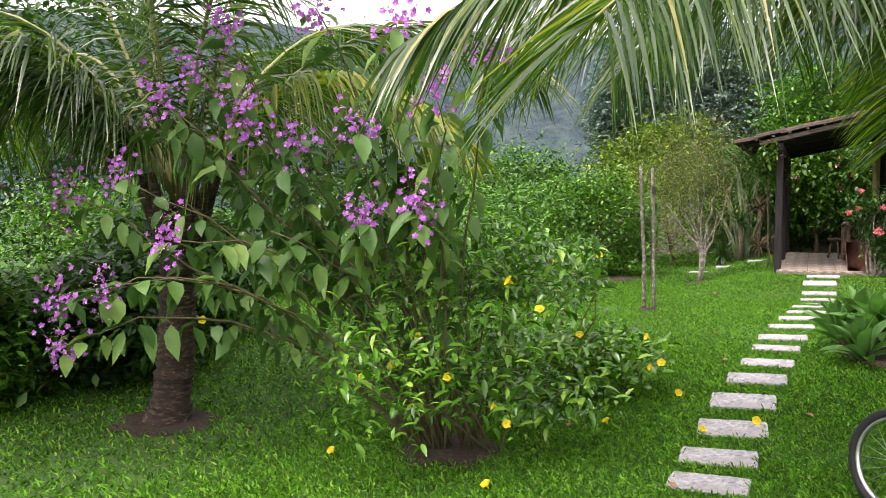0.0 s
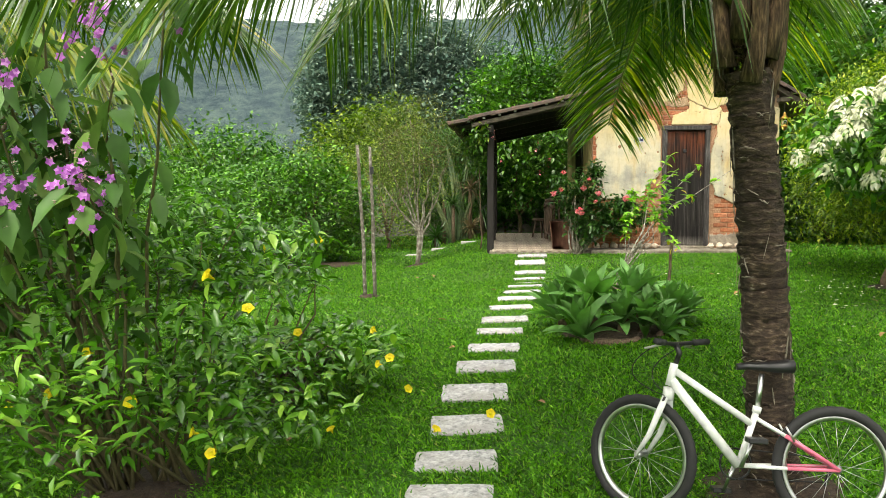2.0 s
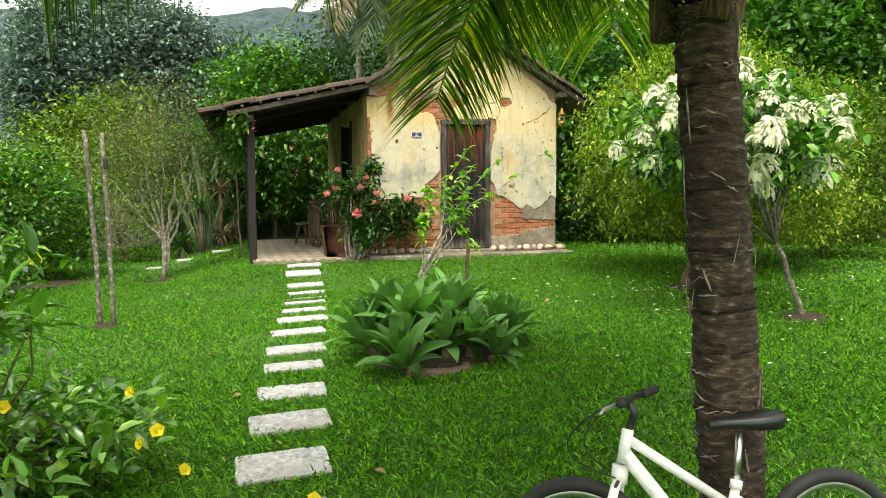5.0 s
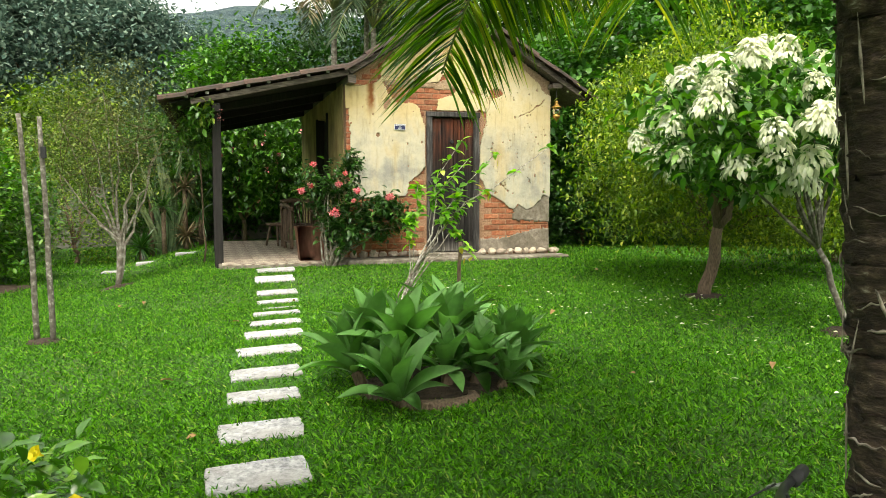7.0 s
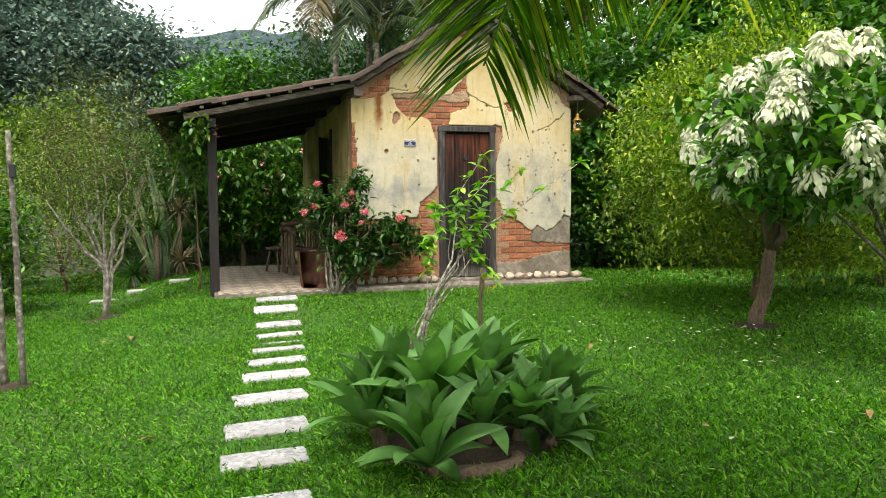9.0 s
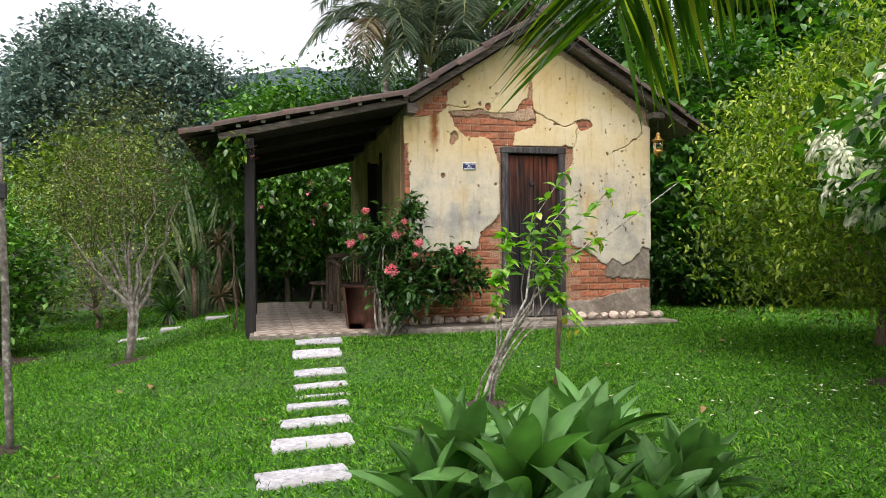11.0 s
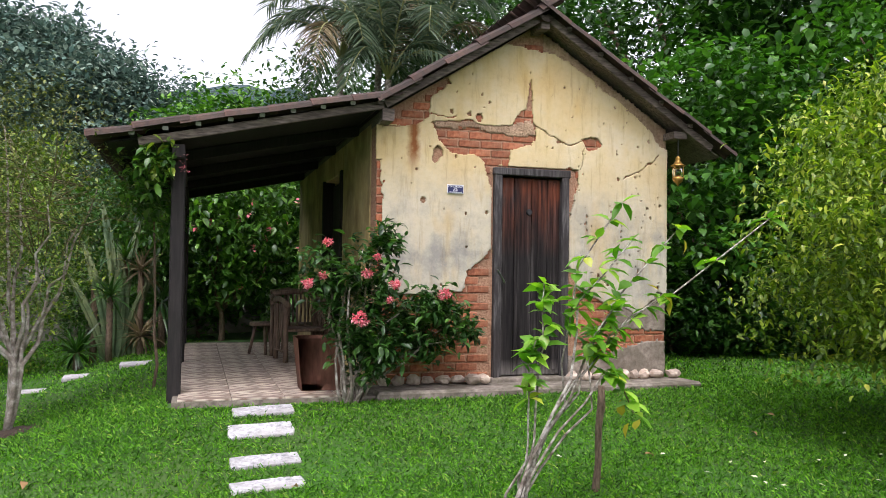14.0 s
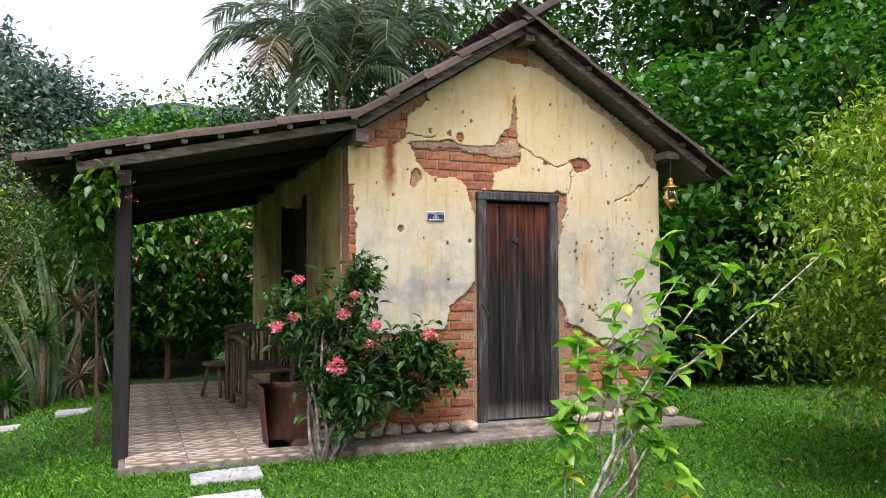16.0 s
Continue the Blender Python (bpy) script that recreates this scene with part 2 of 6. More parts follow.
M_FELT = leaf_mat("velvet_leaf", [(0, (0.045, 0.125, 0.025)), (0.6, (0.09, 0.21, 0.04)), (1, (0.18, 0.31, 0.065))], 0.30, 0.5)
M_AGAVE = leaf_mat("agave_leaf", [(0, (0.09, 0.245, 0.06)), (0.6, (0.18, 0.38, 0.115)), (1, (0.36, 0.56, 0.23))], 0.22, 0.34, (1.1, 1.3, 0.5), 0.5)
M_PURPLE = leaf_mat("purple_petal", [(0, (0.36, 0.09, 0.46)), (0.6, (0.52, 0.17, 0.64)), (1, (0.70, 0.36, 0.78))], 0.35, 0.6)
M_MAUVE = leaf_mat("pale_pink_bud", [(0, (0.36, 0.26, 0.24)), (1, (0.60, 0.46, 0.42))], 0.3, 0.6)
M_YELLOW = leaf_mat("yellow_petal", [(0, (0.86, 0.68, 0.012)), (1, (0.92, 0.80, 0.03))], 0.3, 0.5)
M_WHITE_P = leaf_mat("cream_bract", [(0, (0.70, 0.74, 0.50)), (0.5, (0.84, 0.86, 0.70)), (1, (0.90, 0.90, 0.82))], 0.4, 0.6)
M_CORAL = leaf_mat("coral_pink_petal", [(0, (0.74, 0.13, 0.19)), (0.6, (0.86, 0.27, 0.33)), (1, (0.90, 0.45, 0.48))], 0.35, 0.6)
M_YLEAF = leaf_mat("yellowed_leaf", [(0, (0.50, 0.46, 0.02)), (1, (0.72, 0.60, 0.04))], 0.4, 0.5)
M_DRYLEAF = leaf_mat("fallen_dry_leaf", [(0, (0.16, 0.075, 0.03)), (1, (0.40, 0.26, 0.12))], 0.15, 0.7)


def plaster_material():
    m, nt, b = nodes_of("old_lime_plaster")
    tc = nt.nodes.new("ShaderNodeTexCoord")
    sep = nt.nodes.new("ShaderNodeSeparateXYZ")
    nt.links.new(tc.outputs["Object"], sep.inputs[0])
    big = noise_fac(nt, 1.6, 5.0)
    fine = noise_fac(nt, 16, 8.0, 0.7)
    streak = noise_fac(nt, 3.0, 5.0, 0.6, (2.5, 2.5, 0.35))
    col = ramp(nt, big, [(0.3, (0.57, 0.42, 0.19)), (0.5, (0.60, 0.485, 0.265)), (0.7, (0.62, 0.55, 0.39))])
    # paler, greyer paint worn off on the lower wall
    low = nt.nodes.new("ShaderNodeMapRange")
    low.inputs[1].default_value, low.inputs[2].default_value = 2.15, 1.2
    nt.links.new(sep.outputs[2], low.inputs[0])
    lowmask = nt.nodes.new("ShaderNodeMath")
    lowmask.operation = "MULTIPLY"
    nt.links.new(low.outputs[0], lowmask.inputs[0])
    nt.links.new(ramp(nt, streak, [(0.25, (0.35, 0.35, 0.35)), (0.5, (1, 1, 1))]), lowmask.inputs[1])
    col = mix(nt, lowmask.outputs[0], col, (0.50, 0.465, 0.36))
    grey = ramp(nt, noise_fac(nt, 2.3, 6.0, 0.7), [(0.44, (0, 0, 0)), (0.62, (0.9, 0.9, 0.9))])
    gm = nt.nodes.new("ShaderNodeMath")
    gm.operation = "MULTIPLY"
    nt.links.new(grey, gm.inputs[0])
    nt.links.new(low.outputs[0], gm.inputs[1])
    col = mix(nt, gm.outputs[0], col, (0.27, 0.26, 0.23))
    och = ramp(nt, noise_fac(nt, 2.0, 3.0, 0.5, (1.6, 1.6, 0.6)), [(0.55, (0, 0, 0)), (0.75, (0.7, 0.7, 0.7))])
    col = mix(nt, och, col, (0.53, 0.36, 0.12))
    # one rust run under the roof beam
    wv = nt.nodes.new("ShaderNodeMath")
    wv.operation = "MULTIPLY_ADD"
    nt.links.new(noise_fac(nt, 14, 4.0), wv.inputs[0])
    wv.inputs[1].default_value, wv.inputs[2].default_value = 0.09, -0.735
    dx = nt.nodes.new("ShaderNodeMath")
    dx.operation = "ADD"
    nt.links.new(sep.outputs[0], dx.inputs[0])
    nt.links.new(wv.outputs[0], dx.inputs[1])
    ab = nt.nodes.new("ShaderNodeMath")
    ab.operation = "ABSOLUTE"
    nt.links.new(dx.outputs[0], ab.inputs[0])
    rx = nt.nodes.new("ShaderNodeMapRange")
    rx.inputs[1].default_value, rx.inputs[2].default_value = 0.075, 0.015
    nt.links.new(ab.outputs[0], rx.inputs[0])
    rz = nt.nodes.new("ShaderNodeMapRange")
    rz.inputs[1].default_value, rz.inputs[2].default_value = 1.92, 2.14
    nt.links.new(sep.outputs[2], rz.inputs[0])
    rm = nt.nodes.new("ShaderNodeMath")
    rm.operation = "MULTIPLY"
    nt.links.new(rx.outputs[0], rm.inputs[0])
    nt.links.new(rz.outputs[0], rm.inputs[1])
    col = mix(nt, rm.outputs[0], col, (0.24, 0.085, 0.02))
    spots = ramp(nt, fine, [(0.26, (0.42, 0.38, 0.32)), (0.34, (0.93, 0.92, 0.9)), (0.5, (1, 1, 1)), (0.75, (1.05, 1.05, 1.05))])
    col = mix(nt, 1.0, col, spots, "MULTIPLY")
    runs = ramp(nt, noise_fac(nt, 7.0, 6.0, 0.65, (2.2, 2.2, 0.28)), [(0.30, (0.66, 0.60, 0.52)), (0.46, (1, 1, 1)), (0.7, (1.04, 1.04, 1.04))])
    col = mix(nt, 0.7, col, mix(nt, 1.0, col, runs, "MULTIPLY"))
    nt.links.new(col, b.inputs["Base Color"])
    b.inputs["Roughness"].default_value = 0.92
    bump(nt, b, fine, 0.5, 0.008)
    return m


def door_material():
    m, nt, b = nodes_of("old_door_planks")
    tc = nt.nodes.new("ShaderNodeTexCoord")
    sep = nt.nodes.new("ShaderNodeSeparateXYZ")
    nt.links.new(tc.outputs["Object"], sep.inputs[0])
    grain = noise_fac(nt, 5, 7.0, 0.6, (5, 5, 0.30))
    wood = ramp(nt, grain, [(0.36, (0.008, 0.007, 0.007)), (0.56, (0.024, 0.021, 0.020)), (0.75, (0.075, 0.068, 0.064))])
    red = ramp(nt, grain, [(0.35, (0.030, 0.012, 0.008)), (0.65, (0.15, 0.045, 0.022))])
    z = nt.nodes.new("ShaderNodeMapRange")
    z.inputs[1].default_value, z.inputs[2].default_value = 1.15, 1.75
    nt.links.new(sep.outputs[2], z.inputs[0])
    mm = nt.nodes.new("ShaderNodeMath")
    mm.operation = "MULTIPLY"
    nt.links.new(z.outputs[0], mm.inputs[0])
    nt.links.new(ramp(nt, noise_fac(nt, 3, 4.0, 0.6, (2, 2, 0.7)), [(0.3, (0, 0, 0)), (0.55, (1, 1, 1))]), mm.inputs[1])
    col = mix(nt, mm.outputs[0], wood, red)
    gz0 = nt.nodes.new("ShaderNodeMapRange")
    gz0.inputs[1].default_value, gz0.inputs[2].default_value = 0.16, 0.0
    nt.links.new(sep.outputs[2], gz0.inputs[0])
    col = mix(nt, gz0.outputs[0], col, ramp(nt, grain, [(0.3, (0.05, 0.046, 0.042)), (0.7, (0.24, 0.22, 0.20))]))
    nt.links.new(col, b.inputs["Base Color"])
    b.inputs["Roughness"].default_value = 0.9
    b.inputs["Specular IOR Level"].default_value = 0.2
    bump(nt, b, grain, 0.6, 0.006)
    return m


def tile_material():
    m, nt, b = nodes_of("patterned_floor_tile")
    tc = nt.nodes.new("ShaderNodeTexCoord")
    mp = nt.nodes.new("ShaderNodeMapping")
    mp.inputs["Rotation"].default_value = (0, 0, radians(30))
    mp.inputs["Scale"].default_value = (6.5, 15, 1)
    nt.links.new(tc.outputs["Object"], mp.inputs[0])
    v = nt.nodes.new("ShaderNodeTexVoronoi")
    v.feature = "DISTANCE_TO_EDGE"
    v.inputs["Scale"].default_value = 1.0
    v.inputs["Randomness"].default_value = 0.55
    nt.links.new(mp.outputs[0], v.inputs["Vector"])
    line = ramp(nt, v.outputs["Distance"], [(0.05, (0, 0, 0)), (0.24, (1, 1, 1))])
    n = noise_fac(nt, 6, 5.0)
    base = ramp(nt, n, [(0.3, (0.58, 0.51, 0.41)), (0.7, (0.72, 0.65, 0.54))])
    col = mix(nt, line, (0.16, 0.10, 0.075), base)
    col = mix(nt, ramp(nt, noise_fac(nt, 1.2, 5.0), [(0.45, (0, 0, 0)), (0.75, (0.6, 0.6, 0.6))]), col, (0.27, 0.21, 0.165))
    nt.links.new(col, b.inputs["Base Color"])
    b.inputs["Roughness"].default_value = 0.42
    bump(nt, b, n, 0.1, 0.003)
    return m


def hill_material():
    m, nt, b = nodes_of("hazed_forest_hill")
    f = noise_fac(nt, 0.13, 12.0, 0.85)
    # Distance haze is mixed into the forest greens as blue-grey.
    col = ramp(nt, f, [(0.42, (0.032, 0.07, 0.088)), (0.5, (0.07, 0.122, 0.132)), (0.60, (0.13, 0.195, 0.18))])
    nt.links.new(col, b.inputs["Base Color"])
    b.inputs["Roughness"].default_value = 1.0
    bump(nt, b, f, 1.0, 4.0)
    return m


M_PLASTER, M_DOOR, M_TILE, M_HILL = plaster_material(), door_material(), tile_material(), hill_material()
M_GLASS, _gn, _gb = nodes_of("lantern_glass")
_gb.inputs["Transmission Weight"].default_value, _gb.inputs["Roughness"].default_value = 1.0, 0.05
_gb.inputs["Base Color"].default_value = (0.9, 0.92, 0.88, 1)

# ---- building helpers ----
rng = np.random.default_rng(7)


def smooth01(u):
    u = max(0.0, min(1.0, u))
    return u * u * (3 - 2 * u)


PROFILE = ((-11, -0.72), (-9, -0.69), (-7, -0.47), (-5, -0.37), (-2, -0.36), (30, -0.30))


def gz(x, y):
    """Height of the lawn."""
    z = PROFILE[0][1]
    for (a, b), (c, d) in zip(PROFILE, PROFILE[1:]):
        if y > a:
            z = b + (d - b) * smooth01((y - a) / (c - a))
    d = math.hypot(max(-1.45 - x, 0, x - 3.6), max(-0.45 - y, 0, y - 5.7))
    k = smooth01(1 - d / 1.7)
    return z + 0.035 * (max(-5.0, min(5.0, x)) + 0.7) * (1 - 0.75 * k) + 0.225 * k


def mesh_np(name, V, F, mat, smooth=False):
    """A mesh from an array of vertices and an array of faces with the same number of corners."""
    me = bpy.data.meshes.new(name)
    V, F = np.asarray(V, dtype=np.float32).reshape(-1, 3), np.asarray(F, dtype=np.int32)
    me.vertices.add(len(V))
    me.vertices.foreach_set("co", V.ravel())
    n = F.shape[1]
    me.loops.add(F.size)
    me.loops.foreach_set("vertex_index", F.ravel())
    me.polygons.add(len(F))
    me.polygons.foreach_set("loop_start", np.arange(0, F.size, n, dtype=np.int32))
    if smooth:
        me.polygons.foreach_set("use_smooth", np.ones(len(F), dtype=bool))
    me.materials.append(mat)
    me.update(calc_edges=True)
    return me


def mesh_bm(name, bm, mat, smooth=False):
    me = bpy.data.meshes.new(name)
    bm.to_mesh(me)
    bm.free()
    me.materials.append(mat)
    if smooth:
        for p in me.polygons:
            p.use_smooth = True
    return me


def thing(name, at, label, category, group="", kind=""):
    ob = new(name)
    ob.empty_display_size = 0.1
    ob.location = at
    return tagged(ob, label, category, group, kind)


def part(name, data, mat, parent, label="", smooth=False, kind=""):
    """One mesh object in world coordinates under a thing (or under a part)."""
    me = data if isinstance(data, bpy.types.Mesh) else mesh_bm(name, data, mat, smooth)
    ob = new(name, me)
    ob.parent = parent
    if not parent.parent:
        ob.matrix_parent_inverse = Matrix.Translation(-parent.location)
    return tagged(ob, label, kind=kind)


def solo(name, data, mat, label, category, group="", kind="", smooth=False):
    me = data if isinstance(data, bpy.types.Mesh) else mesh_bm(name, data, mat, smooth)
    return tagged(new(name, me), label, category, group, kind)


def add_box(bm, x0, y0, z0, x1, y1, z1, bevel=0.0):
    r = bmesh.ops.create_cube(bm, size=1)
    vs = r["verts"]
    for v in vs:
        v.co = Vector(((x0 + x1) / 2 + v.co.x * (x1 - x0), (y0 + y1) / 2 + v.co.y * (y1 - y0), (z0 + z1) / 2 + v.co.z * (z1 - z0)))
    if bevel:
        es = list({e for v in vs for e in v.link_edges})
        bmesh.ops.bevel(bm, geom=es, offset=bevel, segments=1, affect="EDGES")
    return vs


def box(x0, y0, z0, x1, y1, z1, bevel=0.006):
    bm = bmesh.new()
    add_box(bm, x0, y0, z0, x1, y1, z1, bevel)
    return bm


def jitter(bm, amount, scale=6.0):
    for v in bm.verts:
        v.co += noise.noise_vector(v.co * scale) * amount
    return bm


def beam(a, b, w, h, bevel=0.006, wob=0.0, up=(0, 0, 1)):
    """A squared timber from a to b."""
    a, b = Vector(a), Vector(b)
    d = (b - a).normalized()
    s = d.cross(Vector(up)).normalized()
    u = s.cross(d)
    bm = bmesh.new()
    n = max(1, int((b - a).length / 0.25)) if wob else 1
    rings = []
    for i in range(n + 1):
        p = a.lerp(b, i / n)
        if wob:
            p = p + noise.noise_vector(p * 1.7) * wob
        c = bevel
        ring = [(w / 2 - c, h / 2), (w / 2, h / 2 - c), (w / 2, -h / 2 + c), (w / 2 - c, -h / 2), (-w / 2 + c, -h / 2), (-w / 2, -h / 2 + c), (-w / 2, h / 2 - c), (-w / 2 + c, h / 2)]
        rings.append([bm.verts.new(p + s * q + u * r) for q, r in ring])
    for r0, r1 in zip(rings, rings[1:]):
        for i in range(8):
            bm.faces.new((r0[i], r0[(i + 1) % 8], r1[(i + 1) % 8], r1[i]))
    bm.faces.new(rings[0][::-1])
    bm.faces.new(rings[-1])
    bmesh.ops.recalc_face_normals(bm, faces=bm.faces)
    return bm


def tube_arrays(pts, radii, sides=6, knob=0.0):
    """Vertices and quads of a tapered tube along points."""
    P = np.array([tuple(p) for p in pts], dtype=float)
    R = np.array(radii, dtype=float)
    T = np.gradient(P, axis=0)
    T /= np.linalg.norm(T, axis=1)[:, None] + 1e-9
    ref = np.array([0.0, 0.0, 1.0]) if abs(T[0][2]) < 0.9 else np.array([1.0, 0.0, 0.0])
    rings = []
    for p, t, r in zip(P, T, R):
        s = np.cross(t, ref)
        s /= np.linalg.norm(s) + 1e-9
        u = np.cross(s, t)
        a = np.linspace(0, 2 * np.pi, sides, endpoint=False)
        rr = r * (1 + knob * rng.uniform(-1, 1, sides))
        rings.append(p + np.cos(a)[:, None] * s * rr[:, None] + np.sin(a)[:, None] * u * rr[:, None])
    V = np.concatenate(rings)
    F = []
    for k in range(len(P) - 1):
        for i in range(sides):
            j = (i + 1) % sides
            F.append((k * sides + i, k * sides + j, (k + 1) * sides + j, (k + 1) * sides + i))
    n = len(P) * sides
    V = np.concatenate([V, P[:1], P[-1:]])
    for i in range(sides):
        j = (i + 1) % sides
        F.append((n, j, i, n))
        F.append((n + 1, (len(P) - 1) * sides + i, (len(P) - 1) * sides + j, n + 1))
    return V, np.array(F)


def tubes_mesh(name, items, mat, sides=6, knob=0.0):
    """One mesh of several tubes; items: (points, radii)."""
    bm = bmesh.new()
    for pts, radii in items:
        V, F = tube_arrays(pts, radii, sides, knob)
        vs = [bm.verts.new(v) for v in V]
        for f in F:
            idx = list(dict.fromkeys(f))
            bm.faces.new([vs[i] for i in idx])
    return mesh_bm(name, bm, mat, True)


def join_np(blocks):
    Vs, Fs, o = [], [], 0
    for V, F in blocks:
        Vs.append(V)
        Fs.append(F + o)
        o += len(V)
    return np.concatenate(Vs), np.concatenate(Fs)


# Leaf templates: (along, across, out of plane), faces as triangles.
LEAF_S = (np.array([(0, 0, 0), (0.45, 0.5, 0.06), (1, 0, -0.08), (0.45, -0.5, 0.06)]), np.array([(0, 1, 2), (0, 2, 3)]))
LEAF_M = (np.array([(0, 0, 0), (0.28, 0.42, 0.07), (0.62, 0.40, 0.02), (1, 0, -0.22), (0.62, -0.40, 0.02), (0.28, -0.42, 0.07), (0.3, 0, -0.01), (0.64, 0, -0.06)]),
          np.array([(0, 1, 6), (1, 2, 7), (1, 7, 6), (2, 3, 7), (0, 6, 5), (5, 6, 7), (5, 7, 4), (4, 7, 3)]))
BLADE = (np.array([(0, 0.5, 0), (0, -0.5, 0), (0.6, 0.40, 0.06), (1, -0.1, -0.12)]), np.array([(0, 2, 1), (1, 2, 3)]))
STRAP = (np.array([(0, 0.3, 0), (0, -0.3, 0), (0.3, 0.5, 0.02), (0.3, -0.5, 0.02), (0.65, 0.36, -0.06), (0.65, -0.36, -0.06), (1, 0, -0.3)]),
         np.array([(0, 2, 1), (1, 2, 3), (2, 4, 3), (3, 4, 5), (4, 6, 5)]))


def unit(a):
    return a / (np.linalg.norm(a, axis=-1, keepdims=True) + 1e-9)


def leaves(template, P, D, L, W, up=None):
    """Leaves at points P towards D, of lengths L and widths W."""
    tv, tf = template
    n = len(P)
    D = unit(D)
    U = np.tile((0.0, 0.0, 1.0), (n, 1)) if up is None else up
    U = U + rng.normal(0, 0.25, (n, 3))
    S = unit(np.cross(D, U))
    N = np.cross(S, D)
    L, W = np.broadcast_to(L, n), np.broadcast_to(W, n)
    V = (P[:, None] + tv[None, :, 0:1] * (L[:, None, None] * D[:, None]) + tv[None, :, 1:2] * (W[:, None, None] * S[:, None])
         + tv[None, :, 2:3] * (L[:, None, None] * N[:, None]))
    F = tf[None] + (np.arange(n) * len(tv))[:, None, None]
    return V.reshape(-1, 3), F.reshape(-1, 3)


def sprays(tips, per, spread, leaf, droop=0.3, template=LEAF_S, ratio=0.45):
    """Clusters of leaves about each tip."""
    tips = np.asarray(tips, dtype=float)
    P = np.repeat(tips, per, axis=0) + rng.normal(0, 1, (len(tips) * per, 3)) * np.asarray(spread)
    D = rng.normal(0, 1, P.shape)
    D[:, 2] = D[:, 2] * 0.6 - droop
    L = leaf * rng.uniform(0.6, 1.25, len(P))
    return leaves(template, P, D, L, L * ratio)


def blob_points(n, centre, radii, shell=0.55, lumps=1.2, seed=0.0):
    """Points through a lumpy crown, more near its outside."""
    d = unit(rng.normal(0, 1, (n, 3)))
    k = np.array([1 + 0.32 * noise.noise(Vector(v) * lumps + Vector((seed, seed * 1.7, 3.1))) for v in d])
    r = (shell + (1 - shell) * rng.uniform(0, 1, n) ** 0.6) * k
    return np.asarray(centre) + d * r[:, None] * np.asarray(radii)


def bend(a, b, sag, n=6, wob=0.0):
    """A curved line from a to b, its middle moved by sag."""
    a, b, s = np.array(a, float), np.array(b, float), np.array(sag, float)
    u = np.linspace(0, 1, n)[:, None]
    p = a + (b - a) * u + s * (4 * u * (1 - u))
    if wob:
        p[1:-1] += rng.normal(0, wob, (n - 2, 3))
    return p

# ---- ground ----
def lawn_grid():
    xs = np.concatenate([np.linspace(-400, -40, 8), np.linspace(-30, -12, 7), np.arange(-11, 11.01, 0.3), np.linspace(12, 30, 7), np.linspace(40, 400, 8)])
    ys = np.concatenate([np.linspace(-300, -40, 6), np.linspace(-30, -17, 5), np.arange(-16, 10.01, 0.3), np.linspace(12, 30, 6), np.linspace(40, 500, 8)])
    V = np.array([(x, y, gz(x, y) + 0.012 * noise.noise(Vector((x * 1.3, y * 1.3, 0)))) for y in ys for x in xs])
    nx = len(xs)
    F = [(j * nx + i, j * nx + i + 1, (j + 1) * nx + i + 1, (j + 1) * nx + i) for j in range(len(ys) - 1) for i in range(nx - 1)]
    return mesh_np("ground", V, F, M_GROUND, True)


ground = solo("ground", lawn_grid(), M_GROUND, "gently sloping garden lawn on dark soil", "ground", kind="structure")

# far wooded ridge all round the back of the garden
def ridge():
    n, m = 120, 14
    V, F = [], []
    for i in range(n + 1):
        a = radians(-95 + 190 * i / n)
        for j in range(m + 1):
            u = j / m
            r = 170 + 190 * u
            h = (78 + 7 * noise.noise(Vector((a * 2.2, 0.3, 0))) + 4 * noise.noise(Vector((a * 9, 1, 0)))) * smooth01(u * 1.05) * (1.0 - 0.04 * smooth01(-a / 0.3) - 0.15 * smooth01((a - 0.1) / 0.5))
            h += 3.5 * noise.noise(Vector((a * 40, u * 9, 0)))
            V.append((math.sin(a) * r, math.cos(a) * r, h - 3))
    for i in range(n):
        for j in range(m):
            k = i * (m + 1) + j
            F.append((k, k + m + 1, k + m + 2, k + 1))
    return mesh_np("backdrop", V, F, M_HILL, True)


solo("backdrop", ridge(), M_HILL, "forested hillside far behind the garden, blue distance haze put into its colour", "hill", kind="structure")

# ---- house ----
HX0, HX1, HY1, APEX = 0.33, 3.42, 5.7, 1.92
YF = -0.21


def wall_top(x):
    return 2.47 + 0.625 * (x - 0.36) if x < APEX else 3.445 - 0.625 * (x - APEX)


house = thing("cottage", (1.9, 0, -0.1), "small old cottage with peeling cream plaster over brick", "house")


def prism(outline, y0, y1):
    bm = bmesh.new()
    a = [bm.verts.new((x, y0, z)) for x, z in outline]
    b = [bm.verts.new((x, y1, z)) for x, z in outline]
    n = len(outline)
    bm.faces.new(a)
    bm.faces.new(b[::-1])
    for i in range(n):
        bm.faces.new((a[i], b[i], b[(i + 1) % n], a[(i + 1) % n]))
    bmesh.ops.recalc_face_normals(bm, faces=bm.faces)
    return bm


DX0, DX1, DZ1 = 1.5, 2.29, 2.02
core = prism([(HX0 + 0.01, -0.2), (DX0, -0.2), (DX0, DZ1), (DX1, DZ1), (DX1, -0.2), (HX1 - 0.01, -0.2), (HX1 - 0.01, wall_top(HX1)), (APEX, wall_top(APEX)), (HX0 + 0.01, wall_top(HX0))], 0.024, 0.26)
front_wall = part("front_wall", core, M_MORTAR, house, "brick wall core with crumbling mortar")


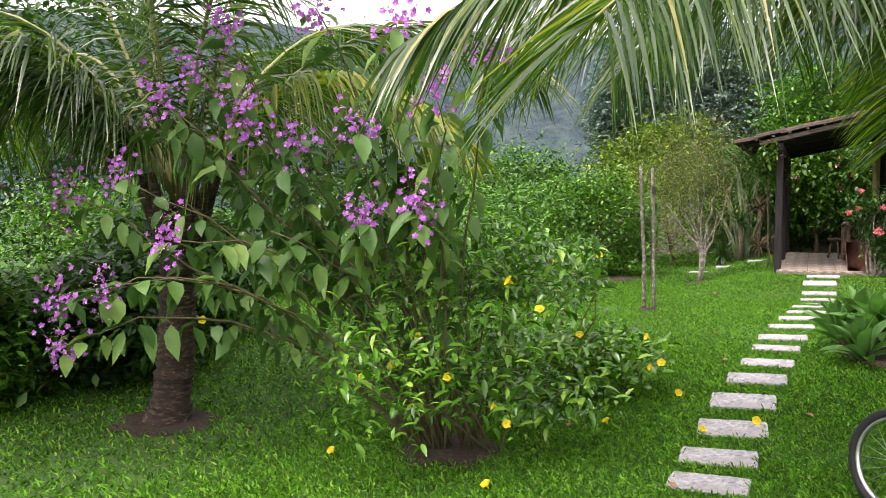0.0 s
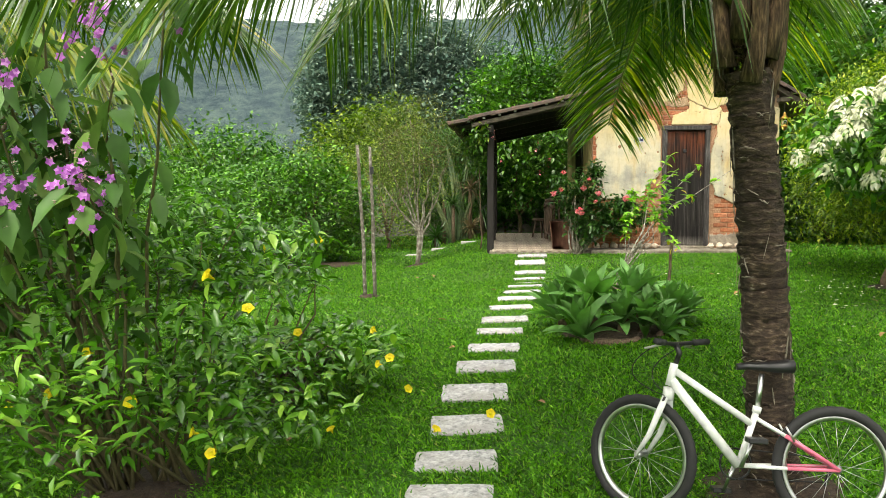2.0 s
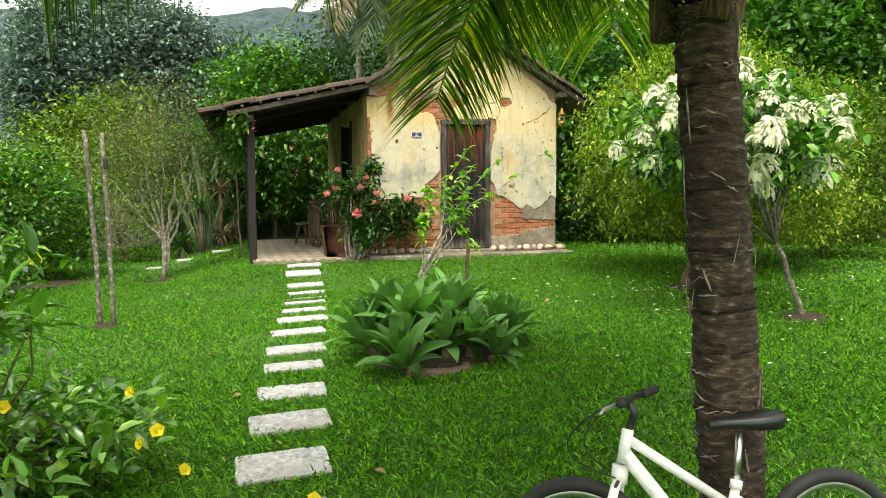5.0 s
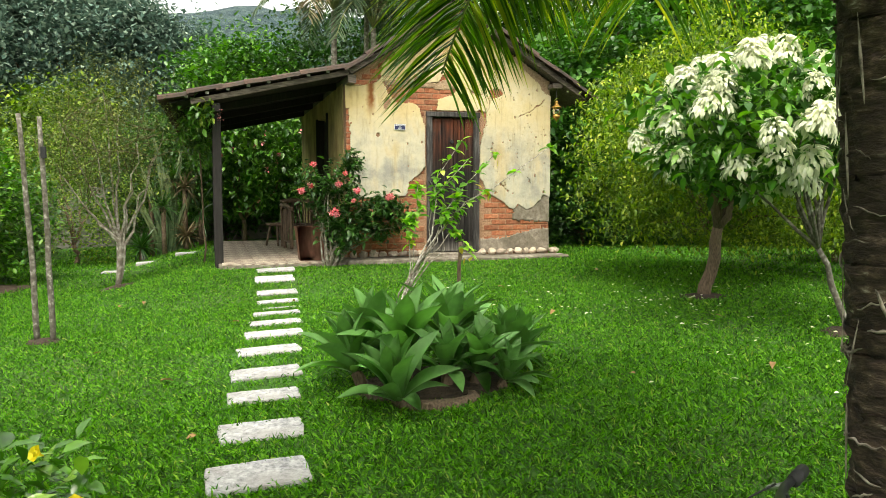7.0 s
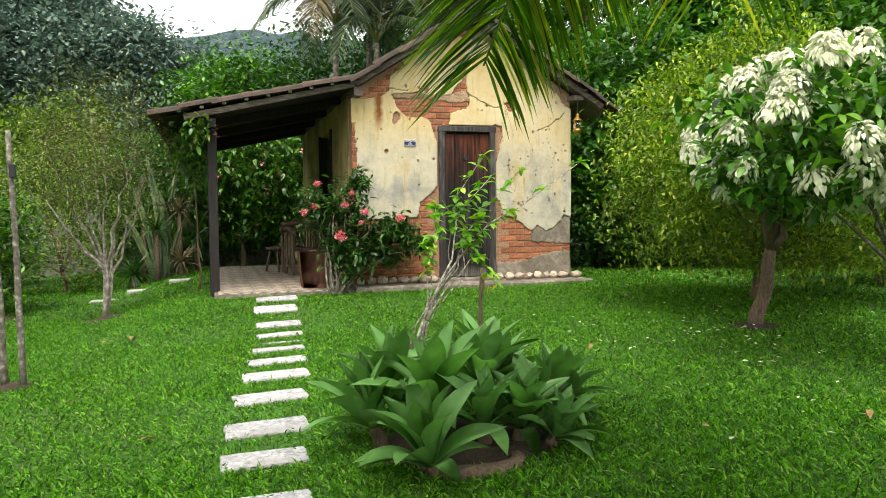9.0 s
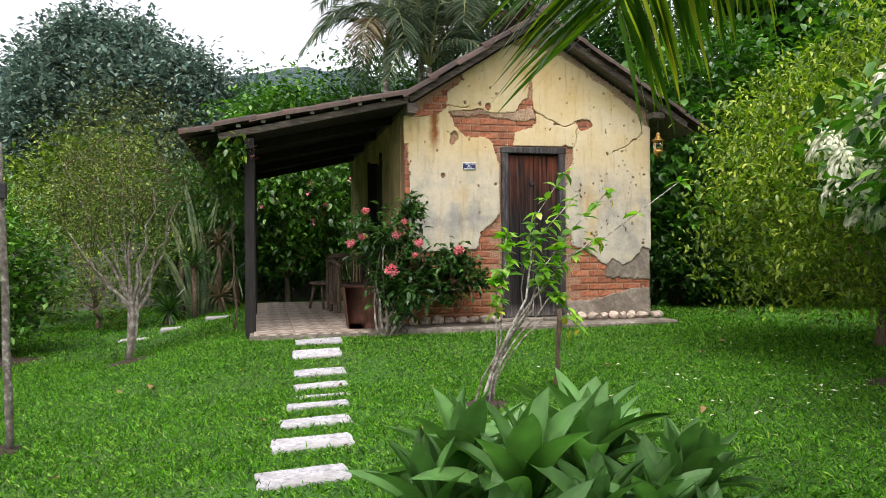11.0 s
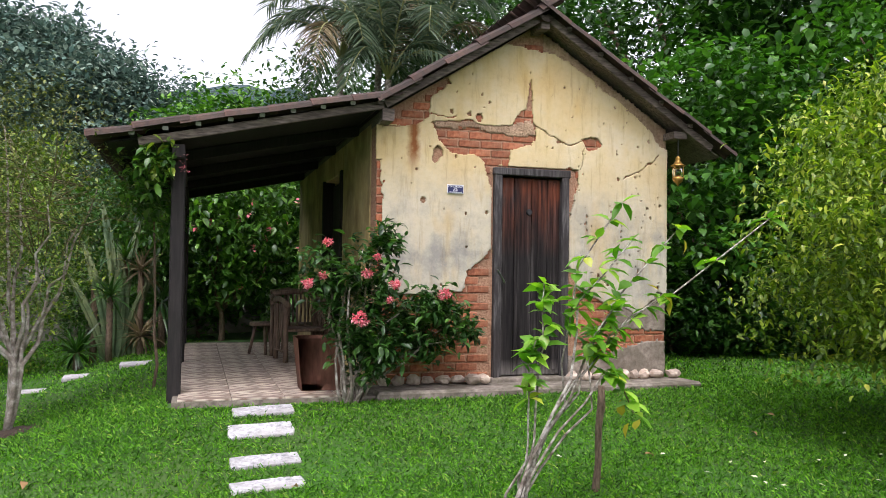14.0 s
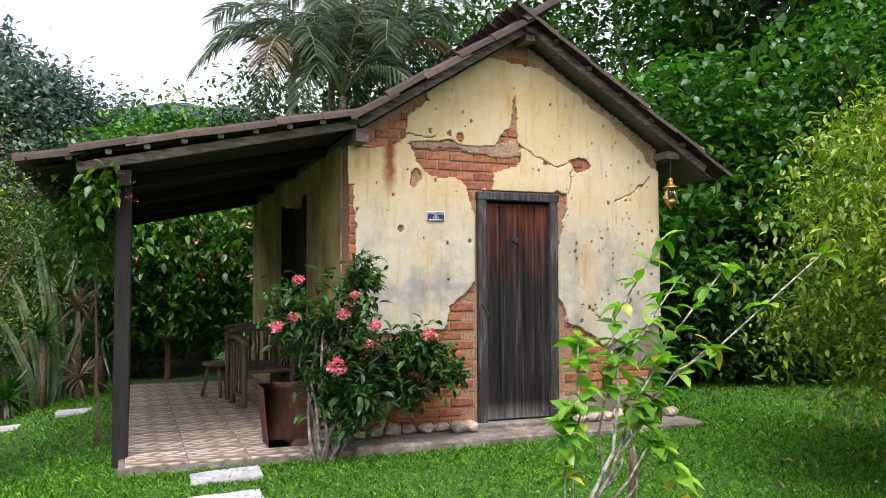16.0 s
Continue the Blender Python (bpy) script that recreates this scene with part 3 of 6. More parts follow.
def inside(poly, x, z):
    hit = False
    for (x0, z0), (x1, z1) in zip(poly, poly[1:] + poly[:1]):
        if (z0 > z) != (z1 > z) and x < (x1 - x0) * (z - z0) / (z1 - z0) + x0:
            hit = not hit
    return hit


BARE = [
    [(0.85, 2.43), (1.21, 2.47), (1.37, 2.43), (1.68, 2.45), (1.80, 2.62), (1.87, 2.95), (1.895, 2.62), (1.93, 2.44), (1.90, 2.27), (1.68, 2.22), (1.66, 2.05), (1.50, 2.06), (1.30, 2.14), (1.05, 2.14), (0.92, 2.28)],
    [(0.30, -0.1), (0.30, 0.80), (0.70, 0.78), (1.18, 0.79), (1.25, 1.02), (1.36, 1.12), (1.44, 1.22), (1.52, 1.22), (1.52, -0.1)],
    [(2.27, -0.1), (2.27, 1.10), (2.36, 1.02), (2.40, 0.85), (2.52, 0.82), (2.75, 0.65), (2.84, 0.60), (2.90, 0.68), (3.05, 0.61), (3.18, 0.66), (3.30, 0.84), (3.45, 0.80), (3.45, -0.1)],
    [(0.30, 0.9), (0.30, 2.05), (0.37, 2.05), (0.39, 1.5), (0.37, 1.2), (0.40, 0.9)],
    [(1.40, 2.12), (1.46, 1.86), (1.52, 1.76), (1.52, 2.12)],
    [(2.27, 2.06), (2.40, 2.05), (2.43, 1.88), (2.36, 1.78), (2.32, 1.60), (2.27, 1.45)],
    [(0.30, 2.36), (0.72, 2.40), (0.86, 2.48), (0.87, 2.66), (1.05, 2.80), (1.0, 2.95), (0.30, 2.6)],
    [(1.50, 3.30), (1.66, 3.22), (1.82, 3.21), (2.10, 3.19), (2.35, 3.10), (2.60, 2.93), (2.9, 2.72), (3.15, 2.55), (3.3, 2.38), (3.5, 2.25), (3.5, 2.7), (1.92, 3.65)],
    [(2.42, 2.36), (2.52, 2.38), (2.62, 2.36), (2.66, 2.28), (2.56, 2.25), (2.48, 2.27)],
]
CRACKS = [[(1.92, 2.46), (2.10, 2.36), (2.30, 2.30), (2.44, 2.34)], [(2.46, 2.27), (2.44, 2.16), (2.42, 2.06)], [(2.9, 1.98), (3.05, 2.06), (3.2, 2.12), (3.32, 2.24)], [(0.85, 2.50), (1.0, 2.48), (1.1, 2.50)], [(0.40, 2.34), (0.6, 2.38)]]


def near_crack(x, z):
    for line in CRACKS:
        for (x0, z0), (x1, z1) in zip(line, line[1:]):
            t = max(0, min(1, ((x - x0) * (x1 - x0) + (z - z0) * (z1 - z0)) / ((x1 - x0) ** 2 + (z1 - z0) ** 2)))
            if math.hypot(x - x0 - t * (x1 - x0), z - z0 - t * (z1 - z0)) < 0.0062:
                return True
    return False


def wob(x, z):
    n1 = noise.noise_vector(Vector((x * 5, 0, z * 5))) * 0.035 + noise.noise_vector(Vector((x * 17, 3, z * 17))) * 0.018
    return x + n1.x, z + n1.z


def bare(x, z):
    u, w = wob(x, z)
    return any(inside(p, u, w) for p in BARE)


prnd = random.Random(5)
PITS = []
for _ in range(170):
    px, pz = prnd.uniform(0.4, 3.38), prnd.uniform(0.8, 3.0)
    if prnd.random() < 0.45 and px < 2.3:
        px = prnd.uniform(2.35, 3.35)
    PITS.append((px, pz, prnd.choice((0.006, 0.007, 0.007, 0.008, 0.008, 0.009, 0.012, 0.016))))
PITS += [(0.79, 1.68, 0.026), (0.93, 2.14, 0.05), (0.90, 2.08, 0.035), (1.24, 2.53, 0.022), (1.06, 2.54, 0.018), (1.34, 2.50, 0.035)]


def coat(keep, cell, y0, y1, x0, x1, z0, z1, name, mat):
    """A thin coat on the wall made of small cells, with the edges of its thickness."""
    nx, nz = int(round((x1 - x0) / cell)), int(round((z1 - z0) / cell))
    mask = np.zeros((nz, nx), dtype=bool)
    for j in range(nz):
        for i in range(nx):
            mask[j, i] = keep(x0 + (i + 0.5) * cell, z0 + (j + 0.5) * cell)
    gx, gzv = np.meshgrid(x0 + np.arange(nx + 1) * cell, z0 + np.arange(nz + 1) * cell)
    jx = rng.uniform(-0.32, 0.32, gx.shape) * cell
    jz = rng.uniform(-0.32, 0.32, gx.shape) * cell
    swell = np.array([[0.006 * noise.noise(Vector((a * 2.2, 7, b * 2.2))) for a, b in zip(r, s)] for r, s in zip(gx, gzv)])
    front = np.stack([gx + jx, y0 + swell, gzv + jz], -1).reshape(-1, 3)
    back = front + np.array([0, y1 - y0, 0])
    n = len(front)
    j, i = np.nonzero(mask)
    a = j * (nx + 1) + i
    F = [np.stack([a, a + 1, a + nx + 2, a + nx + 1], 1)]
    pad = np.pad(mask, 1)
    for dj, di, c0, c1 in ((-1, 0, 0, 1), (1, 0, nx + 2, nx + 1), (0, -1, nx + 1, 0), (0, 1, 1, nx + 2)):
        e = mask & ~pad[1 + dj:1 + dj + nz, 1 + di:1 + di + nx]
        j, i = np.nonzero(e)
        a = j * (nx + 1) + i
        F.append(np.stack([a + c0, a + c0 + n, a + c1 + n, a + c1], 1))
    return mesh_np(name, np.concatenate([front, back]), np.concatenate(F), mat)


def keep_plaster(x, z):
    if z > wall_top(x) - 0.01 or (DX0 - 0.02 < x < DX1 + 0.02 and z < DZ1 + 0.02):
        return False
    if bare(x, z) or near_crack(*wob(x, z)):
        return False
    return not any((x - a) ** 2 + ((z - b) * 0.8) ** 2 < r * r for a, b, r in PITS)


def keep_sandy(x, z):
    if z > wall_top(x) - 0.005:
        return False
    u, w = wob(x, z)
    return inside([(0.86, 2.44), (1.75, 2.46), (1.9, 2.5), (1.93, 2.36), (1.5, 2.37), (0.9, 2.38)], u, w) or (z > 2.3 and x > 2.0 and w > wall_top(x) - 0.36)


def keep_cement(x, z):
    if z > wall_top(x) - 0.01 or DX0 - 0.02 < x < DX1 + 0.02:
        return False
    u, w = wob(x, z)
    return (x > DX1 and (w < 0.27 + 0.10 * math.sin(u * 2.1) or inside([(2.84, 0.45), (2.84, 0.62), (3.25, 0.86), (3.45, 0.86), (3.45, 0.42)], u, w)))


part("plaster_coat", coat(keep_plaster, 0.0108, 0.0, 0.030, HX0, HX1, -0.02, 3.46, "plaster_coat", M_PLASTER), M_PLASTER, house, "stained cream lime plaster, cracked and fallen in patches")
part("cement_patch", coat(keep_cement, 0.02, 0.011, 0.034, HX0, HX1, -0.02, 3.46, "cement_patch", M_CEMENT), M_CEMENT, house, "rough grey-brown cement render")

part("mortar_bed", coat(keep_sandy, 0.02, 0.009, 0.034, HX0, HX1, 2.2, 3.46, "mortar_bed", M_SANDY), M_SANDY, house, "sandy brown bedding mortar")


def side_wall(x0, x1, with_door):
    bm = bmesh.new()
    top = 2.42 if x0 < 1 else 2.44
    for a, b, z0, z1 in ((0.26, 1.75, -0.2, top), (3.1, HY1, -0.2, top), (1.75, 3.1, 2.12, top)) if with_door else ((0.26, HY1, -0.2, top),):
        add_box(bm, x0, a, z0, x1, b, z1, 0.012)
    return jitter(bm, 0.004)


part("side_wall", side_wall(HX0, HX0 + 0.25, True), M_SIDE, house, "grimy ochre plaster wall, its colour also darkened for the shade under the veranda roof")
part("side_wall", side_wall(HX1 - 0.25, HX1, False), M_PLASTER, house)
part("back_wall", prism([(HX0 + 0.26, -0.2), (HX1 - 0.26, -0.2), (HX1 - 0.26, wall_top(HX1 - 0.26)), (APEX, wall_top(APEX)), (HX0 + 0.26, wall_top(HX0 + 0.26))], HY1 - 0.25, HY1), M_PLASTER, house)
part("earth_floor", box(HX0 + 0.25, 0.26, -0.2, HX1 - 0.25, HY1 - 0.25, -0.02), M_CONCRETE, house)

# front door
fd = part("door_frame", jitter(box(DX0, -0.035, -0.01, DX0 + 0.08, 0.10, DZ1, 0.008), 0.006, 3), M_WOOD_GREY, house, "split grey weathered door frame")
part("jamb", jitter(box(DX1 - 0.08, -0.035, -0.01, DX1, 0.10, DZ1, 0.008), 0.006, 3), M_WOOD_GREY, fd)
part("lintel", jitter(box(DX0 - 0.008, -0.04, DZ1 - 0.07, DX1 + 0.012, 0.10, DZ1 + 0.005, 0.008), 0.006), M_WOOD_GREY, fd)
leaf = part("door", box(DX0 + 0.09, 0.055, 0.0, DX1 - 0.09, 0.075, DZ1 - 0.08, 0.002), M_DOOR, house, "closed plank door, black below and faded red above")
for a, b in ((1.577, 1.722), (1.727, 1.905), (1.910, 2.075), (2.080, 2.212)):
    part("plank", box(a, 0.024, 0.005, b, 0.056, DZ1 - 0.09, 0.005), M_DOOR, leaf)
for a in (1.742, 1.985, 2.148):
    part("cover_strip", box(a - 0.017, 0.008, 0.05, a + 0.017, 0.025, DZ1 - 0.1 - 0.04 * (a - 1.7), 0.005), M_DOOR, leaf)
bm = bmesh.new()
bmesh.ops.create_cone(bm, cap_ends=True, segments=20, radius1=0.032, radius2=0.026, depth=0.02, matrix=pose(1.88, 0.014, 1.60, 90))
part("knob_plate", bm, M_BLACK, leaf, "round iron lock plate")
part("latch", beam((1.53, -0.045, 1.03), (1.62, -0.02, 0.90), 0.014, 0.014, 0.003), M_STEEL, leaf, "thin iron bolt and chain")
part("sill", jitter(box(DX0 - 0.05, -0.10, -0.08, DX1 + 0.08, 0.10, -0.006, 0.012), 0.008), M_CONCRETE, fd)

# side opening onto the veranda
sd = part("side_door", box(HX0 + 0.10, 1.79, -0.05, HX0 + 0.15, 3.06, 2.08, 0.006), M_WOOD_DARK, house, "dark wooden door in the side wall")
for y0, y1 in ((1.75, 1.83), (3.02, 3.10)):
    part("side_door_post", box(HX0 - 0.03, y0, -0.1, HX0 + 0.12, y1, 2.14, 0.006), M_WOOD_DARK, house)

# ---- roof ----
def roof_plane(name, p0, p1, y0, y1, t, mat, label=""):
    return part(name, prism([p0, p1, (p1[0], p1[1] + t), (p0[0], p0[1] + t)], y0, y1), mat, house, label)


R_L0, R_K, R_P, R_R = (-2.04, 2.01), (0.36, 2.51), (1.92, 3.485), (3.93, 2.225)
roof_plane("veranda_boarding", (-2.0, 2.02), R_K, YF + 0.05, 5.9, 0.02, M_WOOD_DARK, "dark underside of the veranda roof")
roof_plane("roof_boarding", R_K, R_P, YF + 0.05, 5.9, 0.02, M_WOOD_BEAM)
roof_plane("roof_boarding", R_P, R_R, YF + 0.05, 5.9, 0.02, M_WOOD_BEAM)
for a, b in (((-1.73, 2.05), (0.34, 2.51)), ((0.36, 2.515), (1.905, 3.485)), ((1.935, 3.485), (3.80, 2.315))):
    part("barge_board", beam((a[0], YF, a[1] - 0.005), (b[0], YF, b[1] - 0.005), 0.035, 0.072, 0.006, 0.004), M_WOOD_BEAM, house, "cracked grey barge board")
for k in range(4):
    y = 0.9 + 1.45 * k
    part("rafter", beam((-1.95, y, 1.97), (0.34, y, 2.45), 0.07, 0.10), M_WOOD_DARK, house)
for i in range(9):
    x = -1.78 + 0.262 * i
    z = 2.005 + (x + 2.04) * 0.2085
    b = part("batten", beam((x, YF - 0.055, z + 0.05), (x, 5.9, z + 0.05), 0.045, 0.04), M_WOOD_DARK, house)
    part("batten_end", beam((x, YF - 0.060, z + 0.05), (x, YF - 0.054, z + 0.05), 0.046, 0.032), M_WHITE_END, b, "pale sawn batten end")
for i in range(5):
    for side in (-1, 1):
        x = APEX + side * (0.25 + 0.34 * i)
        z = 3.485 - abs(x - APEX) * 0.626
        part("batten", beam((x, YF - 0.045, z + 0.045), (x, 5.9, z + 0.045), 0.05, 0.04), M_WOOD_BEAM, house)
part("ridge_beam", beam((APEX, YF - 0.03, 3.42), (APEX, 5.9, 3.42), 0.09, 0.13), M_WOOD_BEAM, house)
part("wall_plate", beam((HX0 + 0.06, YF - 0.01, 2.42), (HX0 + 0.06, 5.8, 2.42), 0.11, 0.11), M_WOOD_BEAM, house)
part("wall_plate", beam((HX1 + 0.03, YF + 0.02, 2.43), (HX1 + 0.03, 5.8, 2.43), 0.15, 0.07), M_WOOD_BEAM, house)
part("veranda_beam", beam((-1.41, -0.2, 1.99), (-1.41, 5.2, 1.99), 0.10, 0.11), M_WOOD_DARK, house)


def roof_tile_mesh(n=5, r=0.085, length=0.46):
    bm = bmesh.new()
    rows = []
    for u, rr in ((0, r), (1, r * 0.82)):
        for th in (0.0, 0.016):
            rows.append([bm.verts.new(((rr + th) * math.cos(math.pi * k / n), (rr + th) * math.sin(math.pi * k / n) * 0.75, -u * length)) for k in range(n + 1)])
    lo0, hi0, lo1, hi1 = rows
    for k in range(n):
        bm.faces.new((hi0[k], hi0[k + 1], hi1[k + 1], hi1[k]))
        bm.faces.new((lo0[k + 1], lo0[k], lo1[k], lo1[k + 1]))
        bm.faces.new((lo0[k], lo0[k + 1], hi0[k + 1], hi0[k]))
    bm.faces.new((lo0[0], hi0[0], hi1[0], lo1[0]))
    bm.faces.new((lo0[n], lo1[n], hi1[n], hi0[n]))
    return mesh_bm("roof_tile", bm, M_ROOFTILE, False)


TILE_ME = roof_tile_mesh()


def lay_tiles(p0, p1, lift):
    """Rows of half-round clay tiles from the eave p0 up to p1; the rows by the gable are single tiles, the rest one sheet."""
    a, b = Vector((p0[0], 0, p0[1])), Vector((p1[0], 0, p1[1]))
    d = (b - a).normalized()
    if d.x < 0:
        nrm = Vector((-d.z, 0, d.x)) * -1
    else:
        nrm = Vector((-d.z, 0, d.x))
    n = int((b - a).length / 0.37)
    Vs, Fs, o = [], [], 0
    base = np.array([v.co for v in TILE_ME.vertices])
    quads = np.array([p.vertices[:] for p in TILE_ME.polygons])
    for col in range(34):
        y = YF - 0.03 + col * 0.185
        for k in range(n + 1):
            c = a + d * (k * 0.37 - 0.02) + nrm * (lift + 0.010 * (k % 2))
            m = Matrix((( 0, nrm.x, -d.x, c.x), (1, 0, 0, y), (0, nrm.z, -d.z, c.z), (0, 0, 0, 1)))
            m = m @ pose(0, 0, 0, prnd.uniform(-2, 2), prnd.uniform(-2, 2), prnd.uniform(-3, 3)) @ Matrix.Translation((0, 0, 0))
            if col == 0:
                ob = new("roof_tile", TILE_ME)
                ob.parent = house
                ob.matrix_parent_inverse = Matrix.Translation(-house.location)
                ob.matrix_basis = m
            else:
                R = np.array(m)
                Vs.append(base @ R[:3, :3].T + R[:3, 3])
                Fs.append(quads + o)
                o += len(base)
    part("tile_field", mesh_np("tile_field", np.concatenate(Vs), np.concatenate(Fs), M_ROOFTILE), M_ROOFTILE, house, "weathered dark clay roof tiles", kind="stuff")


lay_tiles((-2.10, 2.015), (0.38, 2.53), 0.035)
lay_tiles((0.32, 2.49), (1.94, 3.50), 0.035)
lay_tiles((3.98, 2.20), (1.90, 3.50), 0.035)
bm = bmesh.new()
for k in range(16):
    c = bmesh.ops.create_cone(bm, cap_ends=False, segments=12, radius1=0.11, radius2=0.09, depth=0.44, matrix=pose(APEX, YF + 0.15 + k * 0.39, 3.50, 90))
part("ridge_tiles", bm, M_ROOFTILE, house)

# ---- veranda ----
floor = solo("floor", box(-1.42, -0.40, -0.32, HX0 + 0.0, 5.05, -0.083, 0.01), M_CONCRETE, "concrete veranda slab with brown edge", "floor", kind="structure")


def tile_mesh():
    bm = bmesh.new()
    add_box(bm, -0.2135, -0.2135, -0.01, 0.2135, 0.2135, 0.006, 0.003)
    return mesh_bm("floor_tile", bm, M_TILE)


FT = tile_mesh()

veranda_post = []
for x, y in ((-1.41, -0.02), (-1.41, 2.45), (-1.41, 4.95)):
    p = solo("veranda_post", beam((x, y, -0.30 if y < 0 else -0.09), (x, y, 1.99), 0.115, 0.115, 0.012, 0.004, (0, 1, 0)), M_WOOD_DARK, "dark square timber post holding up the veranda roof", "post", "veranda posts")
bm = jitter(box(HX0 - 0.06, -0.46, -0.36, HX1 + 0.12, -0.0, -0.045, 0.02), 0.012, 3)
solo("doorstep", bm, M_CONCRETE, "worn and stained concrete plinth along the cottage front", "step", kind="structure")

def rock(size, seed, flat=0.75):
    bm = bmesh.new()
    bmesh.ops.create_icosphere(bm, subdivisions=2, radius=1)
    off = Vector((seed * 3.1, seed * 1.3, seed * 0.7))
    for v in bm.verts:
        d = v.co.normalized()
        k = 1 + 0.42 * noise.noise(d * 1.3 + off) + 0.15 * noise.noise(d * 4 + off)
        v.co = Vector((d.x * size[0], d.y * size[1], d.z * size[2] * flat)) * k
    return bm


sx = 0.36
k = 0
while sx < 3.5:
    w = prnd.uniform(0.045, 0.085)
    if not (DX0 - 0.02 < sx + w < DX1 + 0.02):
        me = mesh_bm("edging_stone", rock((w, 0.055, prnd.uniform(0.05, 0.075)), k), M_STONE)
        s = solo("edging_stone", me, M_STONE, "rounded pale fieldstone lying along the wall foot", "stone", "edging stones")
        s.location = (sx + w, -0.075 + prnd.uniform(-0.02, 0.02), -0.005)
        k += 1
    sx += 2 * w + prnd.uniform(0.0, 0.02)
for x, y, r in ((1.24, -0.17, 0.075), (1.36, -0.19, 0.06)):
    s = solo("edging_stone", mesh_bm("edging_stone", rock((r, r * 0.9, r), x), M_STONE), M_STONE, "pale loose stone on the concrete plinth", "stone", "edging stones")
    s.location = (x, y, 0.0)

# ---- enamel sign ----
sign = thing("house_sign", (1.10, -0.005, 1.79), "small blue enamel plaque with white lettering", "sign")
part("plate", box(1.02, -0.012, 1.75, 1.185, -0.004, 1.835, 0.003), M_SIGN_WHITE, sign)
part("field", box(1.026, -0.0155, 1.756, 1.179, -0.011, 1.829, 0.001), M_BLUE, sign)


def lettering(txt, x, y, z, size, mat, parent, name="lettering"):
    cu = bpy.data.curves.new(name, "FONT")
    cu.body, cu.size, cu.align_x, cu.extrude = txt, size, "CENTER", 0.0008
    tmp = bpy.data.objects.new("tmp", cu)
    scene.collection.objects.link(tmp)
    me = bpy.data.meshes.new_from_object(tmp.evaluated_get(bpy.context.evaluated_depsgraph_get()))
    bpy.data.objects.remove(tmp)
    me.materials.clear()
    me.materials.append(mat)
    me.transform(pose(x, y, z, 90))
    return part(name, me, mat, parent)


lettering("CONSTRUIDA", 1.1025, -0.0165, 1.809, 0.0235, M_SIGN_WHITE, sign)
lettering("EM", 1.1025, -0.0165, 1.793, 0.019, M_SIGN_WHITE, sign)
lettering("1931", 1.1025, -0.0165, 1.770, 0.029, M_SIGN_WHITE, sign)
part("small_line", box(1.04, -0.0168, 1.760, 1.165, -0.0154, 1.766, 0.0), M_SIGN_WHITE, sign)

# ---- lantern ----
def lathe(profile, n=16):
    bm = bmesh.new()
    rings = [[bm.verts.new((r * math.cos(2 * math.pi * i / n), r * math.sin(2 * math.pi * i / n), z)) for i in range(n)] for r, z in profile]
    for a, b in zip(rings, rings[1:]):
        for i in range(n):
            bm.faces.new((a[i], a[(i + 1) % n], b[(i + 1) % n], b[i]))
    if profile[0][0] > 0.0005:
        bm.faces.new(rings[0][::-1])
    if profile[-1][0] > 0.0005:
        bm.faces.new(rings[-1])
    return bm


def at(bm, m):
    bm.transform(m)
    return bm


LX, LY, LZ = 3.45, -0.15, 2.02
lan = thing("hanging_lantern", (LX, LY, LZ), "brass ship-style lantern hanging from the roof beam", "lantern")
part("cap", at(lathe([(0.008, 0.20), (0.02, 0.19), (0.028, 0.17), (0.02, 0.155), (0.035, 0.14), (0.045, 0.12), (0.075, 0.105), (0.075, 0.098), (0.045, 0.09)]), pose(LX, LY, LZ)), M_BRASS, lan, "", True)
part("glass", at(lathe([(0.045, 0.088), (0.056, 0.05), (0.056, 0.02), (0.042, -0.02)]), pose(LX, LY, LZ)), M_GLASS, lan, "clear glass chimney", True)
part("font", at(lathe([(0.05, -0.018), (0.058, -0.03), (0.045, -0.06), (0.03, -0.075), (0.016, -0.085), (0.006, -0.11)]), pose(LX, LY, LZ)), M_BRASS, lan, "", True)
part("rod", beam((LX, LY, LZ + 0.195), (LX, LY, 2.395), 0.008, 0.008, 0.002, 0, (0, 1, 0)), M_BLACK, lan)
for a in range(4):
    ca, sa = 0.062 * math.cos(a * 1.57 + 0.5), 0.062 * math.sin(a * 1.57 + 0.5)
    part("guard", beam((LX + ca, LY + sa, LZ - 0.03), (LX + ca, LY + sa, LZ + 0.098), 0.005, 0.005, 0.001, 0, (0, 1, 0)), M_BRASS, lan)

# ---- garden wall far behind ----
gw = thing("garden_wall", (-4, 10.2, -0.4), "low grey block wall behind the shrubs", "wall", kind="structure")
part("wall_run", box(-16, 10.1, -0.6, 0.2, 10.28, 1.0, 0.01), M_BLOCK, gw)

# ---- stepping stones ----
SLABS = [(-1.45, -9.67, 0.50, 0.30), (-1.45, -9.11, 0.52, 0.36), (-1.41, -8.47, 0.51, 0.32), (-1.375, -7.91, 0.51, 0.31), (-1.305, -7.35, 0.50, 0.30), (-1.25, -6.70, 0.47, 0.33), (-1.20, -6.06, 0.46, 0.22),
         (-1.15, -5.56, 0.49, 0.26), (-1.08, -4.85, 0.50, 0.29), (-0.99, -4.12, 0.50, 0.29), (-0.93, -3.54, 0.49, 0.25), (-0.875, -2.96, 0.47, 0.18), (-0.82, -2.54, 0.46, 0.12), (-0.79, -2.12, 0.46, 0.21), (-0.77, -1.66, 0.47, 0.19),
         (-0.76, -1.12, 0.48, 0.25), (-0.71, -0.66, 0.49, 0.24), (-2.56, 3.42, 0.40, 0.36), (-1.91, 3.31, 0.40, 0.36), (-3.05, 2.85, 0.38, 0.30)]


